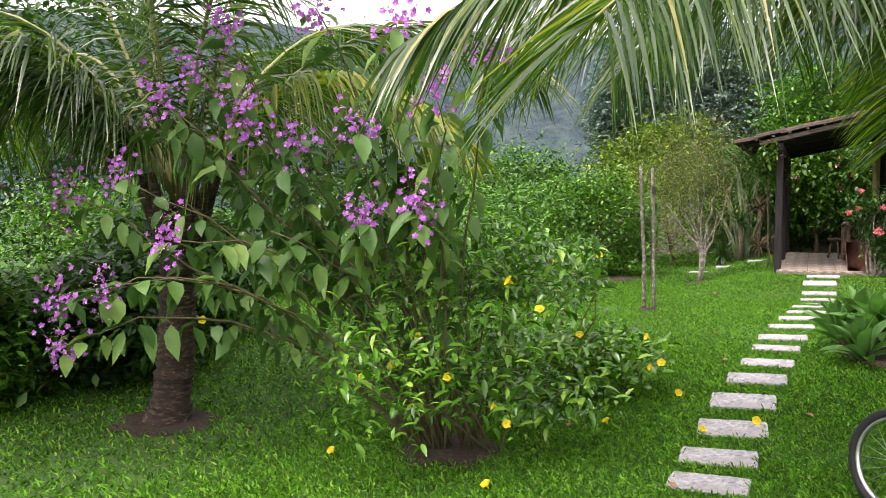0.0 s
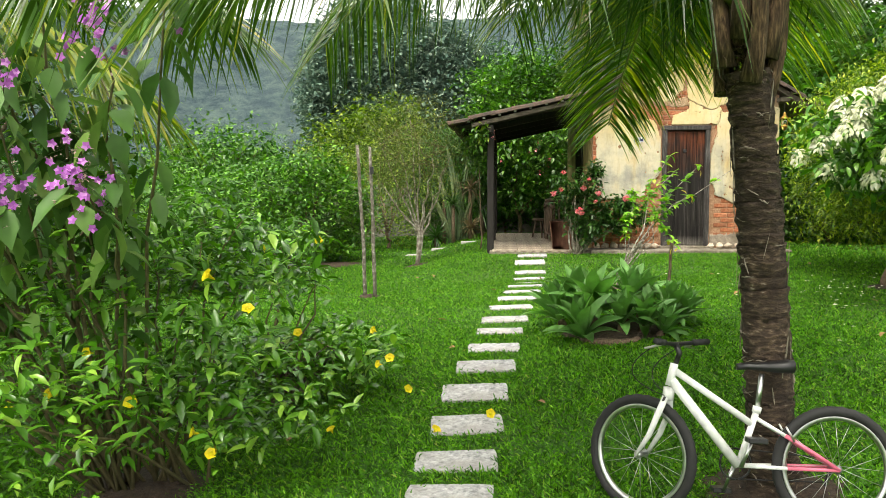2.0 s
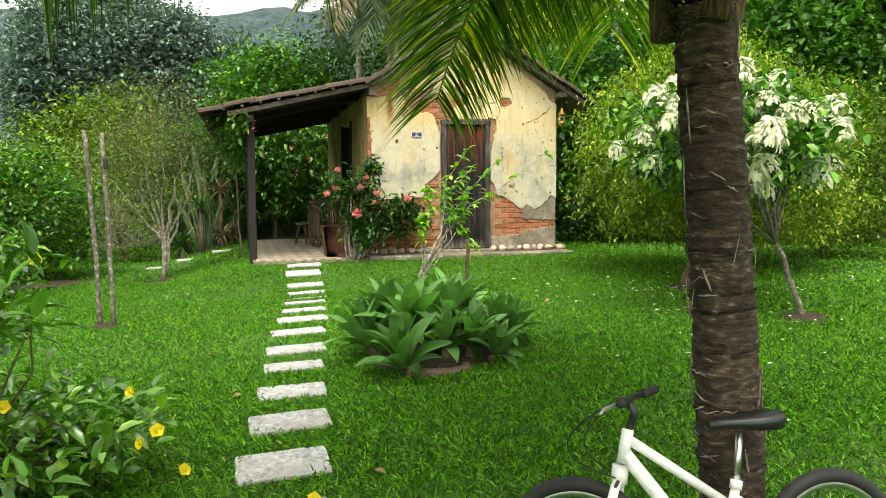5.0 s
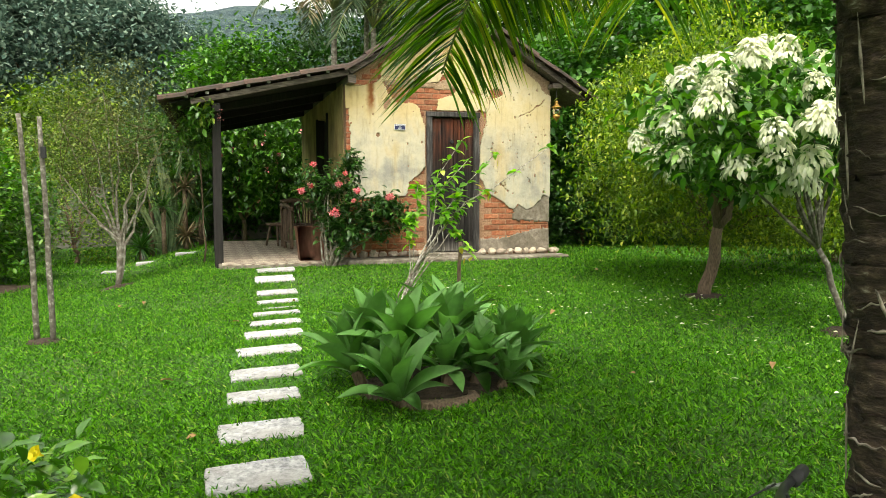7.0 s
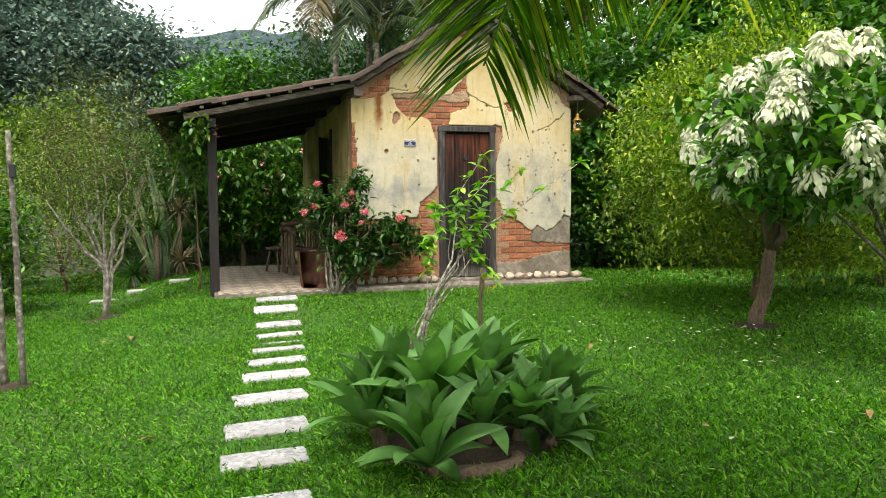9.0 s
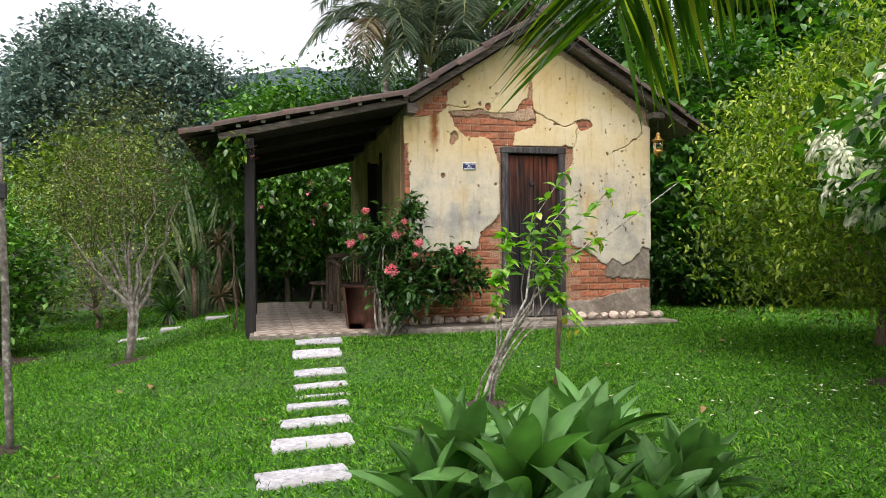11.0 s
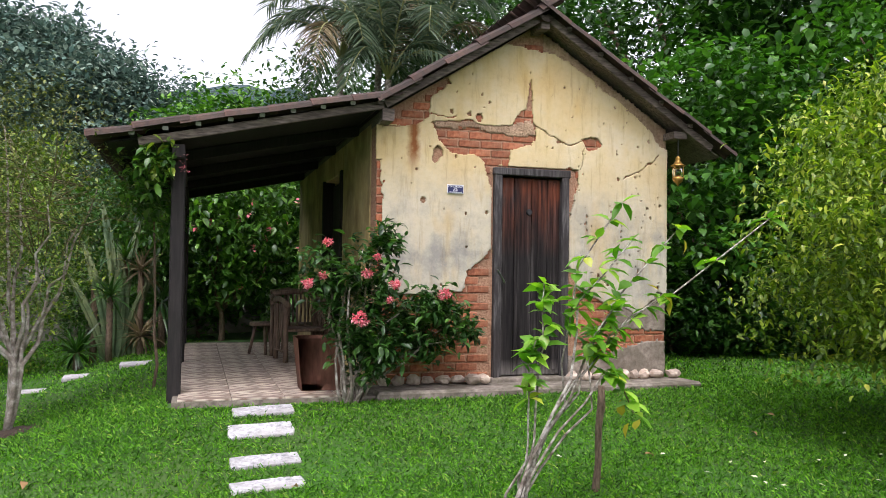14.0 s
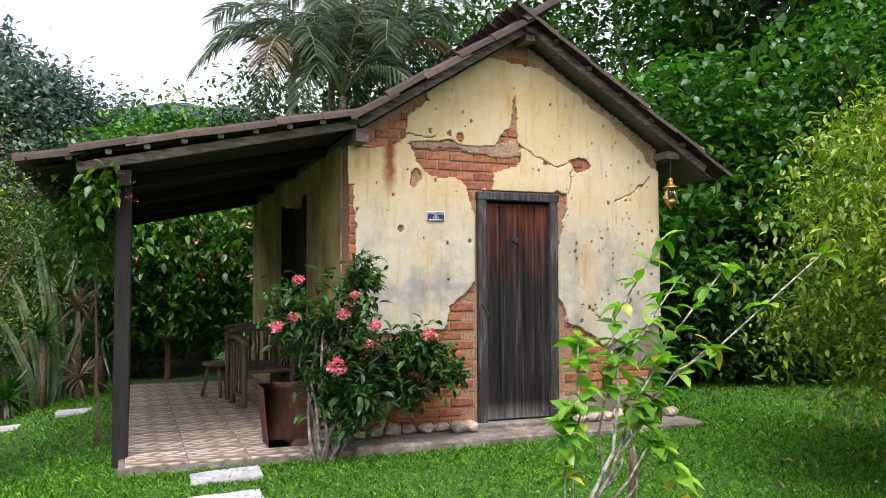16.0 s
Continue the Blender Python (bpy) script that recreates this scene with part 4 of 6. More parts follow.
def slab_mesh(w, d, seed, z):
    bm = bmesh.new()
    n = 32
    top, mid, bot = [], [], []
    for i in range(n):
        a = 2 * math.pi * i / n
        c, s = math.cos(a), math.sin(a)
        k = 1 / max(abs(c), abs(s))
        k = min(k, 1.385)
        j = 1 + 0.045 * noise.noise(Vector((c * 1.5 + seed * 5, s * 1.5, seed)))
        x, y = c * k * w / 2 * j, s * k * d / 2 * j
        top.append(bm.verts.new((x * 0.975, y * 0.965, 0.014 + 0.004 * noise.noise(Vector((x * 5, y * 5, seed))))))
        mid.append(bm.verts.new((x, y, 0.006)))
        bot.append(bm.verts.new((x, y, -0.05)))
    bm.faces.new(top)
    for i in range(n):
        j = (i + 1) % n
        bm.faces.new((mid[i], mid[j], top[j], top[i]))
        bm.faces.new((bot[i], bot[j], mid[j], mid[i]))
    return mesh_bm("stepping_stone", bm, M_SLAB)


for i, (x, y, w, d) in enumerate(SLABS):
    s = solo("stepping_stone", slab_mesh(w, d, i * 1.3, 0), M_SLAB, "pale grey split-stone slab set into the lawn", "stepping stone", "stepping stones across the lawn")
    sl = (gz(x, y + 0.15) - gz(x, y - 0.15)) / 0.3
    s.matrix_basis = pose(x, y, gz(x, y) + (0.006 if i != 12 else -0.012), math.degrees(math.atan(sl)), -2, prnd.uniform(-2, 5))

# ---- two poles ----
for (x0, y0, x1, y1, top) in ((-2.99, -3.55, -3.09, -3.5, 1.56), (-2.86, -3.58, -2.91, -3.58, 1.53)):
    m = tubes_mesh("pole", [(bend((x0, y0, gz(x0, y0) - 0.1), (x1, y1, top), (0.01, 0, 0), 9, 0.004), [0.028 - 0.001 * i for i in range(9)])], M_POLE, 9, 0.08)
    solo("pole", m, M_POLE, "slim grey weathered wooden pole standing in the lawn", "pole", "pair of poles")
solo("pole_box", box(-2.90, -3.635, 1.17, -2.855, -3.605, 1.27, 0.004), M_BLACK, "small black switch box fixed to a pole", "box")

# ---- plants: shared builders ----
def frond(palm, base, tip, arch, width, n=64, mat=None, droop=0.55, side_up=0.15, name="frond", leaf_w=0.026, label=""):
    """A feather palm leaf: a rachis from base to tip, arched by arch metres, and two rows of hanging leaflets."""
    mat = mat or M_PALM
    n = int(n * 1.35)
    pts = bend(base, tip, (0, 0, arch), 14)
    fr = part(name, tubes_mesh("frond", [(pts, np.linspace(0.026, 0.005, 14))], M_RACHIS, 6), M_RACHIS, palm, label)
    u = np.repeat(np.linspace(0.10, 0.995, n), 2) + rng.uniform(-0.004, 0.004, 2 * n)
    sgn = np.tile((1.0, -1.0), n)
    k = np.clip(u * 13, 0, 12.99)
    i = k.astype(int)
    f = (k - i)[:, None]
    P = pts[i] * (1 - f) + pts[i + 1] * f
    T = unit(pts[i + 1] - pts[i])
    S = unit(np.cross(T, np.array((0, 0, 1.0)))) * sgn[:, None]
    L = width * (0.55 + 0.9 * np.sin(np.pi * np.clip(u * 0.86 + 0.10, 0, 1)) ** 0.8) / 1.3 * rng.uniform(0.85, 1.1, 2 * n)
    D = unit(S * 0.85 + T * (0.45 + 0.5 * u[:, None]) + np.array((0, 0, side_up)) + rng.normal(0, 0.07, P.shape))
    dr = droop * rng.uniform(0.7, 1.35, 2 * n) * (0.6 + 0.7 * (1 - u))
    TW = np.array((0, 0, 1.0)) + 0.7 * S + 0.5 * T + rng.normal(0, 0.6, P.shape)
    rows = []
    for s, w in ((0.0, 0.5), (0.25, 1.0), (0.55, 0.85), (0.8, 0.5)):
        C = P + (L * s)[:, None] * D - np.stack([0 * L, 0 * L, L * dr * s * s], 1)
        Wd = unit(np.cross(D, TW)) * (leaf_w * w / 2)
        rows += [C + Wd, C - Wd]
    rows.append(P + L[:, None] * D - np.stack([0 * L, 0 * L, L * dr], 1))
    V = np.stack(rows, 1).reshape(-1, 3)
    tf = np.array([(0, 2, 1), (1, 2, 3), (2, 4, 3), (3, 4, 5), (4, 6, 5), (5, 6, 7), (6, 8, 7)])
    F = (tf[None] + (np.arange(2 * n) * 9)[:, None, None]).reshape(-1, 3)
    part("leaflet_fringe", mesh_np("leaflet_fringe", V, F, mat), mat, fr, kind="stuff")
    return fr


def ringed_trunk(base, top, r0, r1, n=40, flare=0.05, lip=0.028):
    """A palm trunk: each ring swells upwards and steps back at its scar."""
    a, b = np.array(base, float), np.array(top, float)
    pts, rad = [], []
    for i in range(n):
        for v, k in ((0.0, -lip), (0.45, 0.0), (0.86, lip), (0.97, lip * 0.9)):
            u = (i + v + 0.22 * math.sin(i * 2.3)) / n
            pts.append(a + (b - a) * u + np.array((0.03 * math.sin(u * 3), 0.02 * math.sin(u * 4.3), 0)))
            rad.append((r0 + (r1 - r0) * u + flare * max(0, 1 - u * 7)) * (1.0 + k + rng.uniform(-0.02, 0.02)))
    return pts, rad


def leaf_scars(palm, pts, rad, count):
    """Pale frayed scars and loose fibre roots that cling to the trunk."""
    pts, rad = np.array(pts), np.array(rad)
    blocks = []
    for q in range(count):
        i = int(rng.integers(2, len(pts) - 2)) // 4 * 4 + 2
        i = min(i, len(pts) - 1)
        a0, span, tilt = rng.uniform(0, 6.28), rng.uniform(0.15, 0.8), rng.uniform(-0.02, 0.02)
        if q % 4 == 0:
            span, tilt = rng.uniform(0.1, 0.4), rng.uniform(-0.14, 0.14)
        a = np.linspace(a0, a0 + span, 7)
        r = rad[i] * 1.045
        line = np.stack([pts[i, 0] + r * np.cos(a), pts[i, 1] + r * np.sin(a), pts[i, 2] + np.linspace(-tilt, tilt, 7) + rng.normal(0, 0.003, 7)], 1)
        blocks.append((line, np.array((0.001, 0.003, 0.004, 0.005, 0.004, 0.003, 0.001)) * rng.uniform(0.4, 1.1)))
    part("leaf_scar", tubes_mesh("leaf_scar", blocks, M_SCAR, 4, 0.3), M_SCAR, palm, "pale frayed leaf scars on the bark", kind="stuff")


def clump_tree(name, base, centre, radii, label, category, leaf_mat_, leaf=0.12, clumps=120, per=40, spread=0.22, trunk_r=0.12, bark=None, limbs=7, shell=0.5, group="", template=LEAF_S, ratio=0.5, droop=0.3, seed=0.0, trunk_to=0.3, skirt=None):
    """A tree or shrub: trunk with limbs reaching into a lumpy crown of leaf clusters."""
    bark = bark or M_BARK
    t = thing(name, base, label, category, group)
    tips = blob_points(clumps, centre, radii, shell, 1.4, seed)
    if skirt:
        tips = tips[tips[:, 2] > base[2] + skirt]
    c = np.asarray(centre, float)
    b = np.asarray(base, float)
    fork = b + (c - b) * trunk_to
    tr = part("trunk", tubes_mesh("trunk", [(bend(b - np.array((0, 0, 0.06)), fork, (0.04, 0.03, 0), 6, 0.01), np.linspace(trunk_r, trunk_r * 0.72, 6))], bark, 9, 0.06), bark, t)
    ends = tips[rng.choice(len(tips), min(limbs, len(tips)), replace=False)]
    for e in ends:
        part("limb", tubes_mesh("limb", [(bend(fork, e, (0, 0, 0.12 * np.linalg.norm(e - fork)), 7, 0.03 * np.linalg.norm(e - fork) ** 0.5), np.linspace(trunk_r * 0.55, trunk_r * 0.08, 7))], bark, 6, 0.05), bark, tr)
    V, F = sprays(tips, per, spread, leaf, droop, template, ratio)
    part("crown", mesh_np("crown", V, F, leaf_mat_), leaf_mat_, t, kind="stuff")
    return t, tips


def flower_heads(t, name, spots, petals, size, spread, mat, template=LEAF_M, ratio=0.55, droop=0.0, label=""):
    """One mesh a flower cluster."""
    for s in spots:
        V, F = sprays([s], petals, spread, size, droop, template, ratio)
        part(name, mesh_np(name, V, F, mat), mat, t, label, kind="stuff")


# ---- agave bed ----
def agave_leaf(length, width, curl):
    bm = bmesh.new()
    rows = []
    n = 9
    for i in range(n):
        u = i / (n - 1)
        w = width * (0.42 + 1.5 * u - 0.2 * u * u) * (1 - u ** 2.3) * 0.84 if i < n - 1 else 0.0008
        x, z = length * u * (1 - 0.10 * curl * u), length * (-curl * 0.38 * u * u + 0.10 * math.sin(u * 3.1))
        row = []
        for v in (-1, -0.5, 0, 0.5, 1):
            row.append(bm.verts.new((x, v * w * 0.5, z + abs(v) ** 2 * w * 0.20)))
        rows.append(row)
    for a, b in zip(rows, rows[1:]):
        for k in range(4):
            bm.faces.new((a[k], a[k + 1], b[k + 1], b[k]))
    bmesh.ops.solidify(bm, geom=bm.faces[:], thickness=0.004)
    return mesh_bm("leaf", bm, M_AGAVE, True)


AG = [agave_leaf(0.50, 0.195, c) for c in (-0.10, 0.02, 0.16, 0.36)]
ROSETTES = [(-0.52, -6.56, 0.10, 0.92, 13, -14, 10), (-0.74, -6.08, 0.22, 0.88, 13, -16, 0), (-0.36, -6.12, 0.34, 1.12, 15, 0, 4), (-0.52, -5.78, 0.30, 1.0, 13, -6, -8), (0.06, -5.86, 0.40, 1.0, 15, 6, 0),
            (0.16, -6.30, 0.18, 0.80, 14, 6, 12), (0.46, -6.02, 0.20, 0.82, 14, 12, 4), (0.36, -6.38, 0.08, 0.66, 13, 10, 14), (-0.08, -6.30, 0.22, 0.78, 12, 0, 10), (0.66, -5.92, 0.12, 0.74, 13, 16, 0), (0.26, -5.66, 0.24, 0.85, 13, 8, -10)]
for rx0, ry0, up, size, count, tx, ty in ROSETTES:
    count += 5
    rx0, up = rx0 * 0.86 + 0.03, up * 0.5
    g0 = gz(rx0, ry0)
    a = thing("agave", (rx0, ry0, g0), "broad-leaved soft green agave rosette in the round bed", "agave", "agave clump")
    stem = part("stem", tubes_mesh("stem", [(bend((rx0 * 0.9, ry0 * 0.99 - 0.06, g0 - 0.03), (rx0, ry0, g0 + up), (0, 0, 0.02), 5), (0.045, 0.042, 0.04, 0.038, 0.03))], M_BARK, 8, 0.1), M_BARK, a)
    for i in range(count):
        u = i / (count - 1)
        az = i * 137.5 + prnd.uniform(-14, 14)
        el = 2 + 80 * u ** 0.85 + prnd.uniform(-7, 7)
        sc = size * (1.0 - 0.22 * abs(u - 0.45) * 2) * prnd.uniform(0.88, 1.1)
        ob = new("leaf", AG[min(3, int((1 - u) * 3.4 + prnd.uniform(0, 0.6)))])
        ob.parent = a
        ob.matrix_basis = pose(0, 0, up, ty, tx, 0) @ pose(0, 0, 0.05 * u, 0, 0, az) @ pose(0.02, 0, 0, prnd.uniform(-14, 14), -el, 0) @ Matrix.Diagonal((sc, sc, sc, 1))
bm = bmesh.new()
bmesh.ops.create_grid(bm, x_segments=22, y_segments=22, size=1)
for v in bm.verts:
    d = v.co.length
    v.co = Vector((v.co.x * 0.60 - 0.08, v.co.y * 0.42 - 6.16, 0))
    v.co.z = gz(v.co.x, v.co.y) + 0.05 * (1 - min(1, d) ** 2) - 0.035 * max(0, d - 0.85) * 4 + 0.02 * noise.noise(v.co * 9)
solo("planting_bed", bm, M_SOIL, "round bed of bare dark soil under the agaves", "soil", smooth=True)
pts = [(-0.16 + 0.24 * math.cos(a), -6.46 + 0.17 * math.sin(a), gz(-0.2, -6.6) + 0.005) for a in np.linspace(radians(175), radians(365), 18)]
solo("bed_rim", tubes_mesh("bed_rim", [(pts, [0.05] * 18)], M_BARK, 10, 0.08), M_BARK, "half-buried curved brown rim edging the agave bed", "rim")

# ---- coconut palm beside the path ----
PX, PY = 0.315, -9.63
pg = gz(PX, PY)
palm = thing("coconut_palm", (PX, PY, pg), "young coconut palm with ringed trunk and drooping fronds", "palm", "coconut palms")
pts, rad = ringed_trunk((PX, PY, pg - 0.05), (PX - 0.19, PY + 0.05, 1.62), 0.124, 0.112, 30, 0.05, 0.038)
part("trunk", tubes_mesh("trunk", [(pts, rad)], M_TRUNK, 26, 0.085), M_TRUNK, palm, "dark ring-scarred trunk with pale lichen")
leaf_scars(palm, pts, rad, 120)
CROWN = np.array((PX - 0.20, PY + 0.05, 1.75))
for k in range(9):
    a = k * 2.4
    b0 = CROWN + np.array((0.11 * math.cos(a), 0.11 * math.sin(a), -0.30 + 0.045 * k))
    b1 = CROWN + np.array((0.20 * math.cos(a), 0.20 * math.sin(a), 0.30 + 0.05 * k))
    part("leaf_base", tubes_mesh("leaf_base", [(bend(b0, b1, (0.02, 0, -0.02), 5), (0.06, 0.055, 0.045, 0.034, 0.026))], M_FIBRE, 8, 0.25), M_FIBRE, palm, "broad dry brown leaf sheath")
V, F = leaves(STRAP, np.repeat(CROWN[None], 150, 0) + rng.normal(0, (0.055, 0.055, 0.13), (150, 3)) - (0, 0, 0.1), rng.normal(0, 0.6, (150, 3)) + (0, 0, 0.9), rng.uniform(0.05, 0.12, 150), rng.uniform(0.015, 0.04, 150))
part("fibre", mesh_np("fibre", V, F, M_FIBRE), M_FIBRE, palm, "ragged brown palm fibre", kind="stuff")
C0 = CROWN + (0, 0, 0.15)
# the frond that hangs before the gable, the long one over the path's start, and the rest of the crown
frond(palm, C0, (-0.27, -7.0, 1.52), 0.62, 0.70, 210, M_PALM_MIX, 0.42, 0.10, leaf_w=0.021)
frond(palm, C0, (0.35, -6.7, 2.02), 0.62, 0.72, 140, M_PALM_MIX, 0.62, 0.06, leaf_w=0.022)
frond(palm, C0, (-1.50, -12.5, 1.62), 0.58, 0.90, 210, M_PALM, 0.66, 0.05, leaf_w=0.015)
frond(palm, C0, (-2.75, -11.3, 1.85), 0.66, 0.78, 130, M_PALM, 0.85, 0.05)
frond(palm, C0, (-3.0, -9.6, 1.95), 0.75, 0.75, 110, M_PALM, 0.85, 0.05)
frond(palm, C0, (-2.5, -8.0, 2.05), 0.78, 0.70, 110, M_PALM, 0.9, 0.05, leaf_w=0.018)
frond(palm, C0, (-1.1, -7.3, 2.35), 0.70, 0.66, 110, M_PALM, 0.8, 0.08, leaf_w=0.018)
frond(palm, C0, (1.10, -6.8, 2.10), 0.62, 0.78, 110, M_PALM_MIX, 0.75, 0.05, leaf_w=0.022)
frond(palm, C0, (3.2, -8.3, 1.95), 0.85, 0.70, 80, M_PALM, 0.7, 0.05)
frond(palm, C0, (2.6, -11.2, 2.6), 0.9, 0.60, 45, M_PALM, 0.7, 0.1)
frond(palm, C0, (1.0, -12.2, 2.8), 0.9, 0.60, 45, M_PALM, 0.7, 0.1)
frond(palm, C0, (0.2, -9.9, 4.4), 0.1, 0.60, 60, M_PALM_YEL, 0.25, 0.3)

# ---- second coconut palm ----
QX, QY = -5.95, -9.62
qg = gz(QX, QY)
palm2 = thing("coconut_palm", (QX, QY, qg), "dark-trunked coconut palm with wide arching fronds", "palm", "coconut palms")
pts, rad = ringed_trunk((QX, QY, qg - 0.05), (QX + 0.12, QY + 0.05, 0.95), 0.165, 0.14, 22, 0.06, 0.06)
part("trunk", tubes_mesh("trunk", [(pts, rad)], M_TRUNK, 20, 0.04), M_TRUNK, palm2)
C1 = np.array((QX + 0.12, QY + 0.05, 1.05))
for k in range(8):
    a = k * 2.4
    part("leaf_base", tubes_mesh("leaf_base", [(bend(C1 + (0.12 * math.cos(a), 0.12 * math.sin(a), -0.3), C1 + (0.34 * math.cos(a), 0.34 * math.sin(a), 0.25), (0, 0, -0.02), 5), (0.09, 0.08, 0.06, 0.045, 0.03))], M_TRUNK, 8, 0.12), M_TRUNK, palm2)
for tip, arch, mt in (((-3.3, -9.3, 1.55), 0.75, M_PALM_YEL), ((-3.2, -7.7, 2.2), 0.9, M_PALM), ((-6.2, -10.0, 4.9), 0.15, M_PALM), ((-7.9, -11.2, 0.5), 1.3, M_PALM), ((-7.2, -11.9, 0.8), 1.3, M_PALM), ((-8.9, -9.8, 0.9), 1.4, M_PALM), ((-8.6, -10.6, 2.0), 1.15, M_PALM), ((-8.2, -11.6, 1.3), 1.2, M_PALM), ((-9.2, -8.6, 1.6), 1.2, M_PALM),
                      ((-6.6, -12.2, 1.35), 1.1, M_PALM), ((-4.6, -11.6, 3.4), 0.7, M_PALM), ((-7.6, -9.8, 4.2), 0.5, M_PALM), ((-4.4, -9.0, 4.2), 0.5, M_PALM), ((-6.6, -6.4, 2.0), 1.1, M_PALM), ((-5.0, -6.6, 2.6), 0.9, M_PALM), ((-3.9, -10.8, 2.7), 0.8, M_PALM)):
    frond(palm2, C1, tip, arch, 0.86, 96, mt, 0.75, 0.1)

# ---- purple glory bush with climbing yellow trumpet shrub ----
BX, BY = -3.42, -9.55
bg = gz(BX, BY)
bush = thing("glory_bush", (BX, BY, bg), "tall straggling shrub with velvety leaves and purple flower spikes", "flowering shrub")
HEADS = [(-4.45, -10.6, 2.21), (-4.76, -10.6, 1.98), (-5.04, -10.6, 1.78), (-4.36, -10.6, 1.78), (-4.3, -10.6, 1.55), (-5.46, -10.6, 1.26), (-5.95, -10.6, 1.10), (-4.69, -10.9, 0.82), (-5.73, -10.9, 0.40), (-5.70, -10.9, 0.05), (-5.3, -10.9, 0.42),
         (-3.81, -10.5, 2.30), (-3.23, -10.5, 2.16), (-2.64, -10.5, 1.95), (-2.97, -10.5, 1.73), (-3.52, -10.5, 1.55), (-3.99, -10.5, 1.48), (-3.08, -10.5, 1.06), (-3.48, -10.5, 0.98)]
stems = []
for k, h in enumerate(HEADS):
    s = bend((BX + prnd.uniform(-0.12, 0.12), BY + prnd.uniform(-0.1, 0.1), bg), h, (0.10 * (k % 3 - 1), 0, 0.22 if h[2] > 0.9 else 0.55), 9, 0.03)
    stems.append(s)
    part("stem", tubes_mesh("stem", [(s, np.linspace(0.013, 0.004, 9))], M_TWIG, 6, 0.08), M_TWIG, bush)
for k in range(14):
    h = (BX + prnd.uniform(-2.2, 0.2), -10.2 + prnd.uniform(-0.5, 0.5), prnd.uniform(0.7, 2.0))
    s = bend((BX + prnd.uniform(-0.12, 0.12), BY + prnd.uniform(-0.1, 0.1), bg), h, (0.1, 0, 0.3), 9, 0.04)
    stems.append(s)
    part("stem", tubes_mesh("stem", [(s, np.linspace(0.011, 0.004, 9))], M_TWIG, 6, 0.08), M_TWIG, bush)
tipsP, tipsD = [], []
for s in stems:
    for u in np.linspace(0.32, 0.99, 16):
        k = u * 8
        i = min(7, int(k))
        p = s[i] + (s[i + 1] - s[i]) * (k - i)
        if p[0] > -4.2 and prnd.random() > 0.2 + 0.7 * smooth01((p[2] - 0.35) / 0.8):
            continue
        for sg in (-1, 1):
            d = np.array((sg * prnd.uniform(0.2, 0.9), prnd.uniform(-0.8, 0.6), prnd.uniform(-1.3, 0.0)))
            tipsP.append(p + d * 0.05)
            tipsD.append(d)
V, F = leaves(LEAF_M, np.array(tipsP), np.array(tipsD), rng.uniform(0.14, 0.27, len(tipsP)), rng.uniform(0.075, 0.135, len(tipsP)))
part("foliage", mesh_np("foliage", V, F, M_FELT), M_FELT, bush, "large drooping oval velvety leaves", kind="stuff")
for h in HEADS:
    c = np.array(h)
    n = 34
    P = c + rng.normal(0, (0.075, 0.06, 0.085), (n, 3))
    VV, FF = [], []
    for p in P:
        nrm = unit(rng.normal(0, 0.5, 3) + np.array((0.35, -1.0, 0.25)))
        e1 = unit(np.cross(nrm, (0, 0, 1.0)))
        e2 = np.cross(nrm, e1)
        a = np.arange(5) * 2 * np.pi / 5 + rng.uniform(0, 6)
        D = np.cos(a)[:, None] * e1 + np.sin(a)[:, None] * e2 + 0.25 * nrm
        v, f = leaves(LEAF_S, np.repeat(p[None], 5, 0), D, 0.025, 0.021, np.repeat(nrm[None], 5, 0))
        VV.append((v, f))
    v, f = join_np(VV)
    hd = part("flower_head", mesh_np("flower_head", v, f, M_PURPLE), M_PURPLE, bush, "cluster of small purple flowers", kind="stuff")
    v, f = sprays(c + rng.normal(0, (0.06, 0.05, 0.13), (40, 3)) + (0, 0, 0.05), 2, 0.008, 0.02, -0.3, LEAF_S, 0.7)
    part("bud_spike", mesh_np("bud_spike", v, f, M_MAUVE), M_MAUVE, hd, "pale pinkish buds", kind="stuff")

tr = thing("trumpet_shrub", (BX + 0.35, BY + 0.15, gz(BX, BY)), "rambling green shrub with scattered yellow trumpet flowers", "flowering shrub")
tips = np.concatenate([blob_points(125, (-3.35, -9.75, 0.22), (0.85, 0.55, 0.70), 0.35, 1.6, 2.0), blob_points(34, (-3.4, -10.35, -0.12), (0.50, 0.38, 0.42), 0.35, 1.6, 6.0), blob_points(60, (-2.7, -9.5, -0.2), (0.55, 0.5, 0.35), 0.35, 1.6, 3.0), blob_points(30, (-3.4, -9.6, 0.95), (0.85, 0.5, 0.45), 0.3, 1.6, 4.0), blob_points(30, (-2.55, -9.5, 0.62), (0.42, 0.4, 0.28), 0.3, 1.6, 5.0)])
for e in tips[::15]:
    o = np.array((BX + 0.25 + prnd.uniform(-0.2, 0.25), BY + 0.1, gz(BX, BY) - 0.02))
    part("stem", tubes_mesh("stem", [(bend(o, e, (0, 0, 0.18), 6, 0.03), np.linspace(0.012, 0.004, 6))], M_TWIG, 5), M_TWIG, tr)
V, F = sprays(tips, 10, 0.08, 0.11, -0.05, LEAF_M, 0.40)
part("foliage", mesh_np("foliage", V, F, M_TRUMP), M_TRUMP, tr, kind="stuff")
tr2 = thing("trumpet_shrub", (-2.85, -8.0, gz(-2.85, -8.0)), "low sprawling shrub with glossy leaves and yellow trumpet flowers", "flowering shrub")
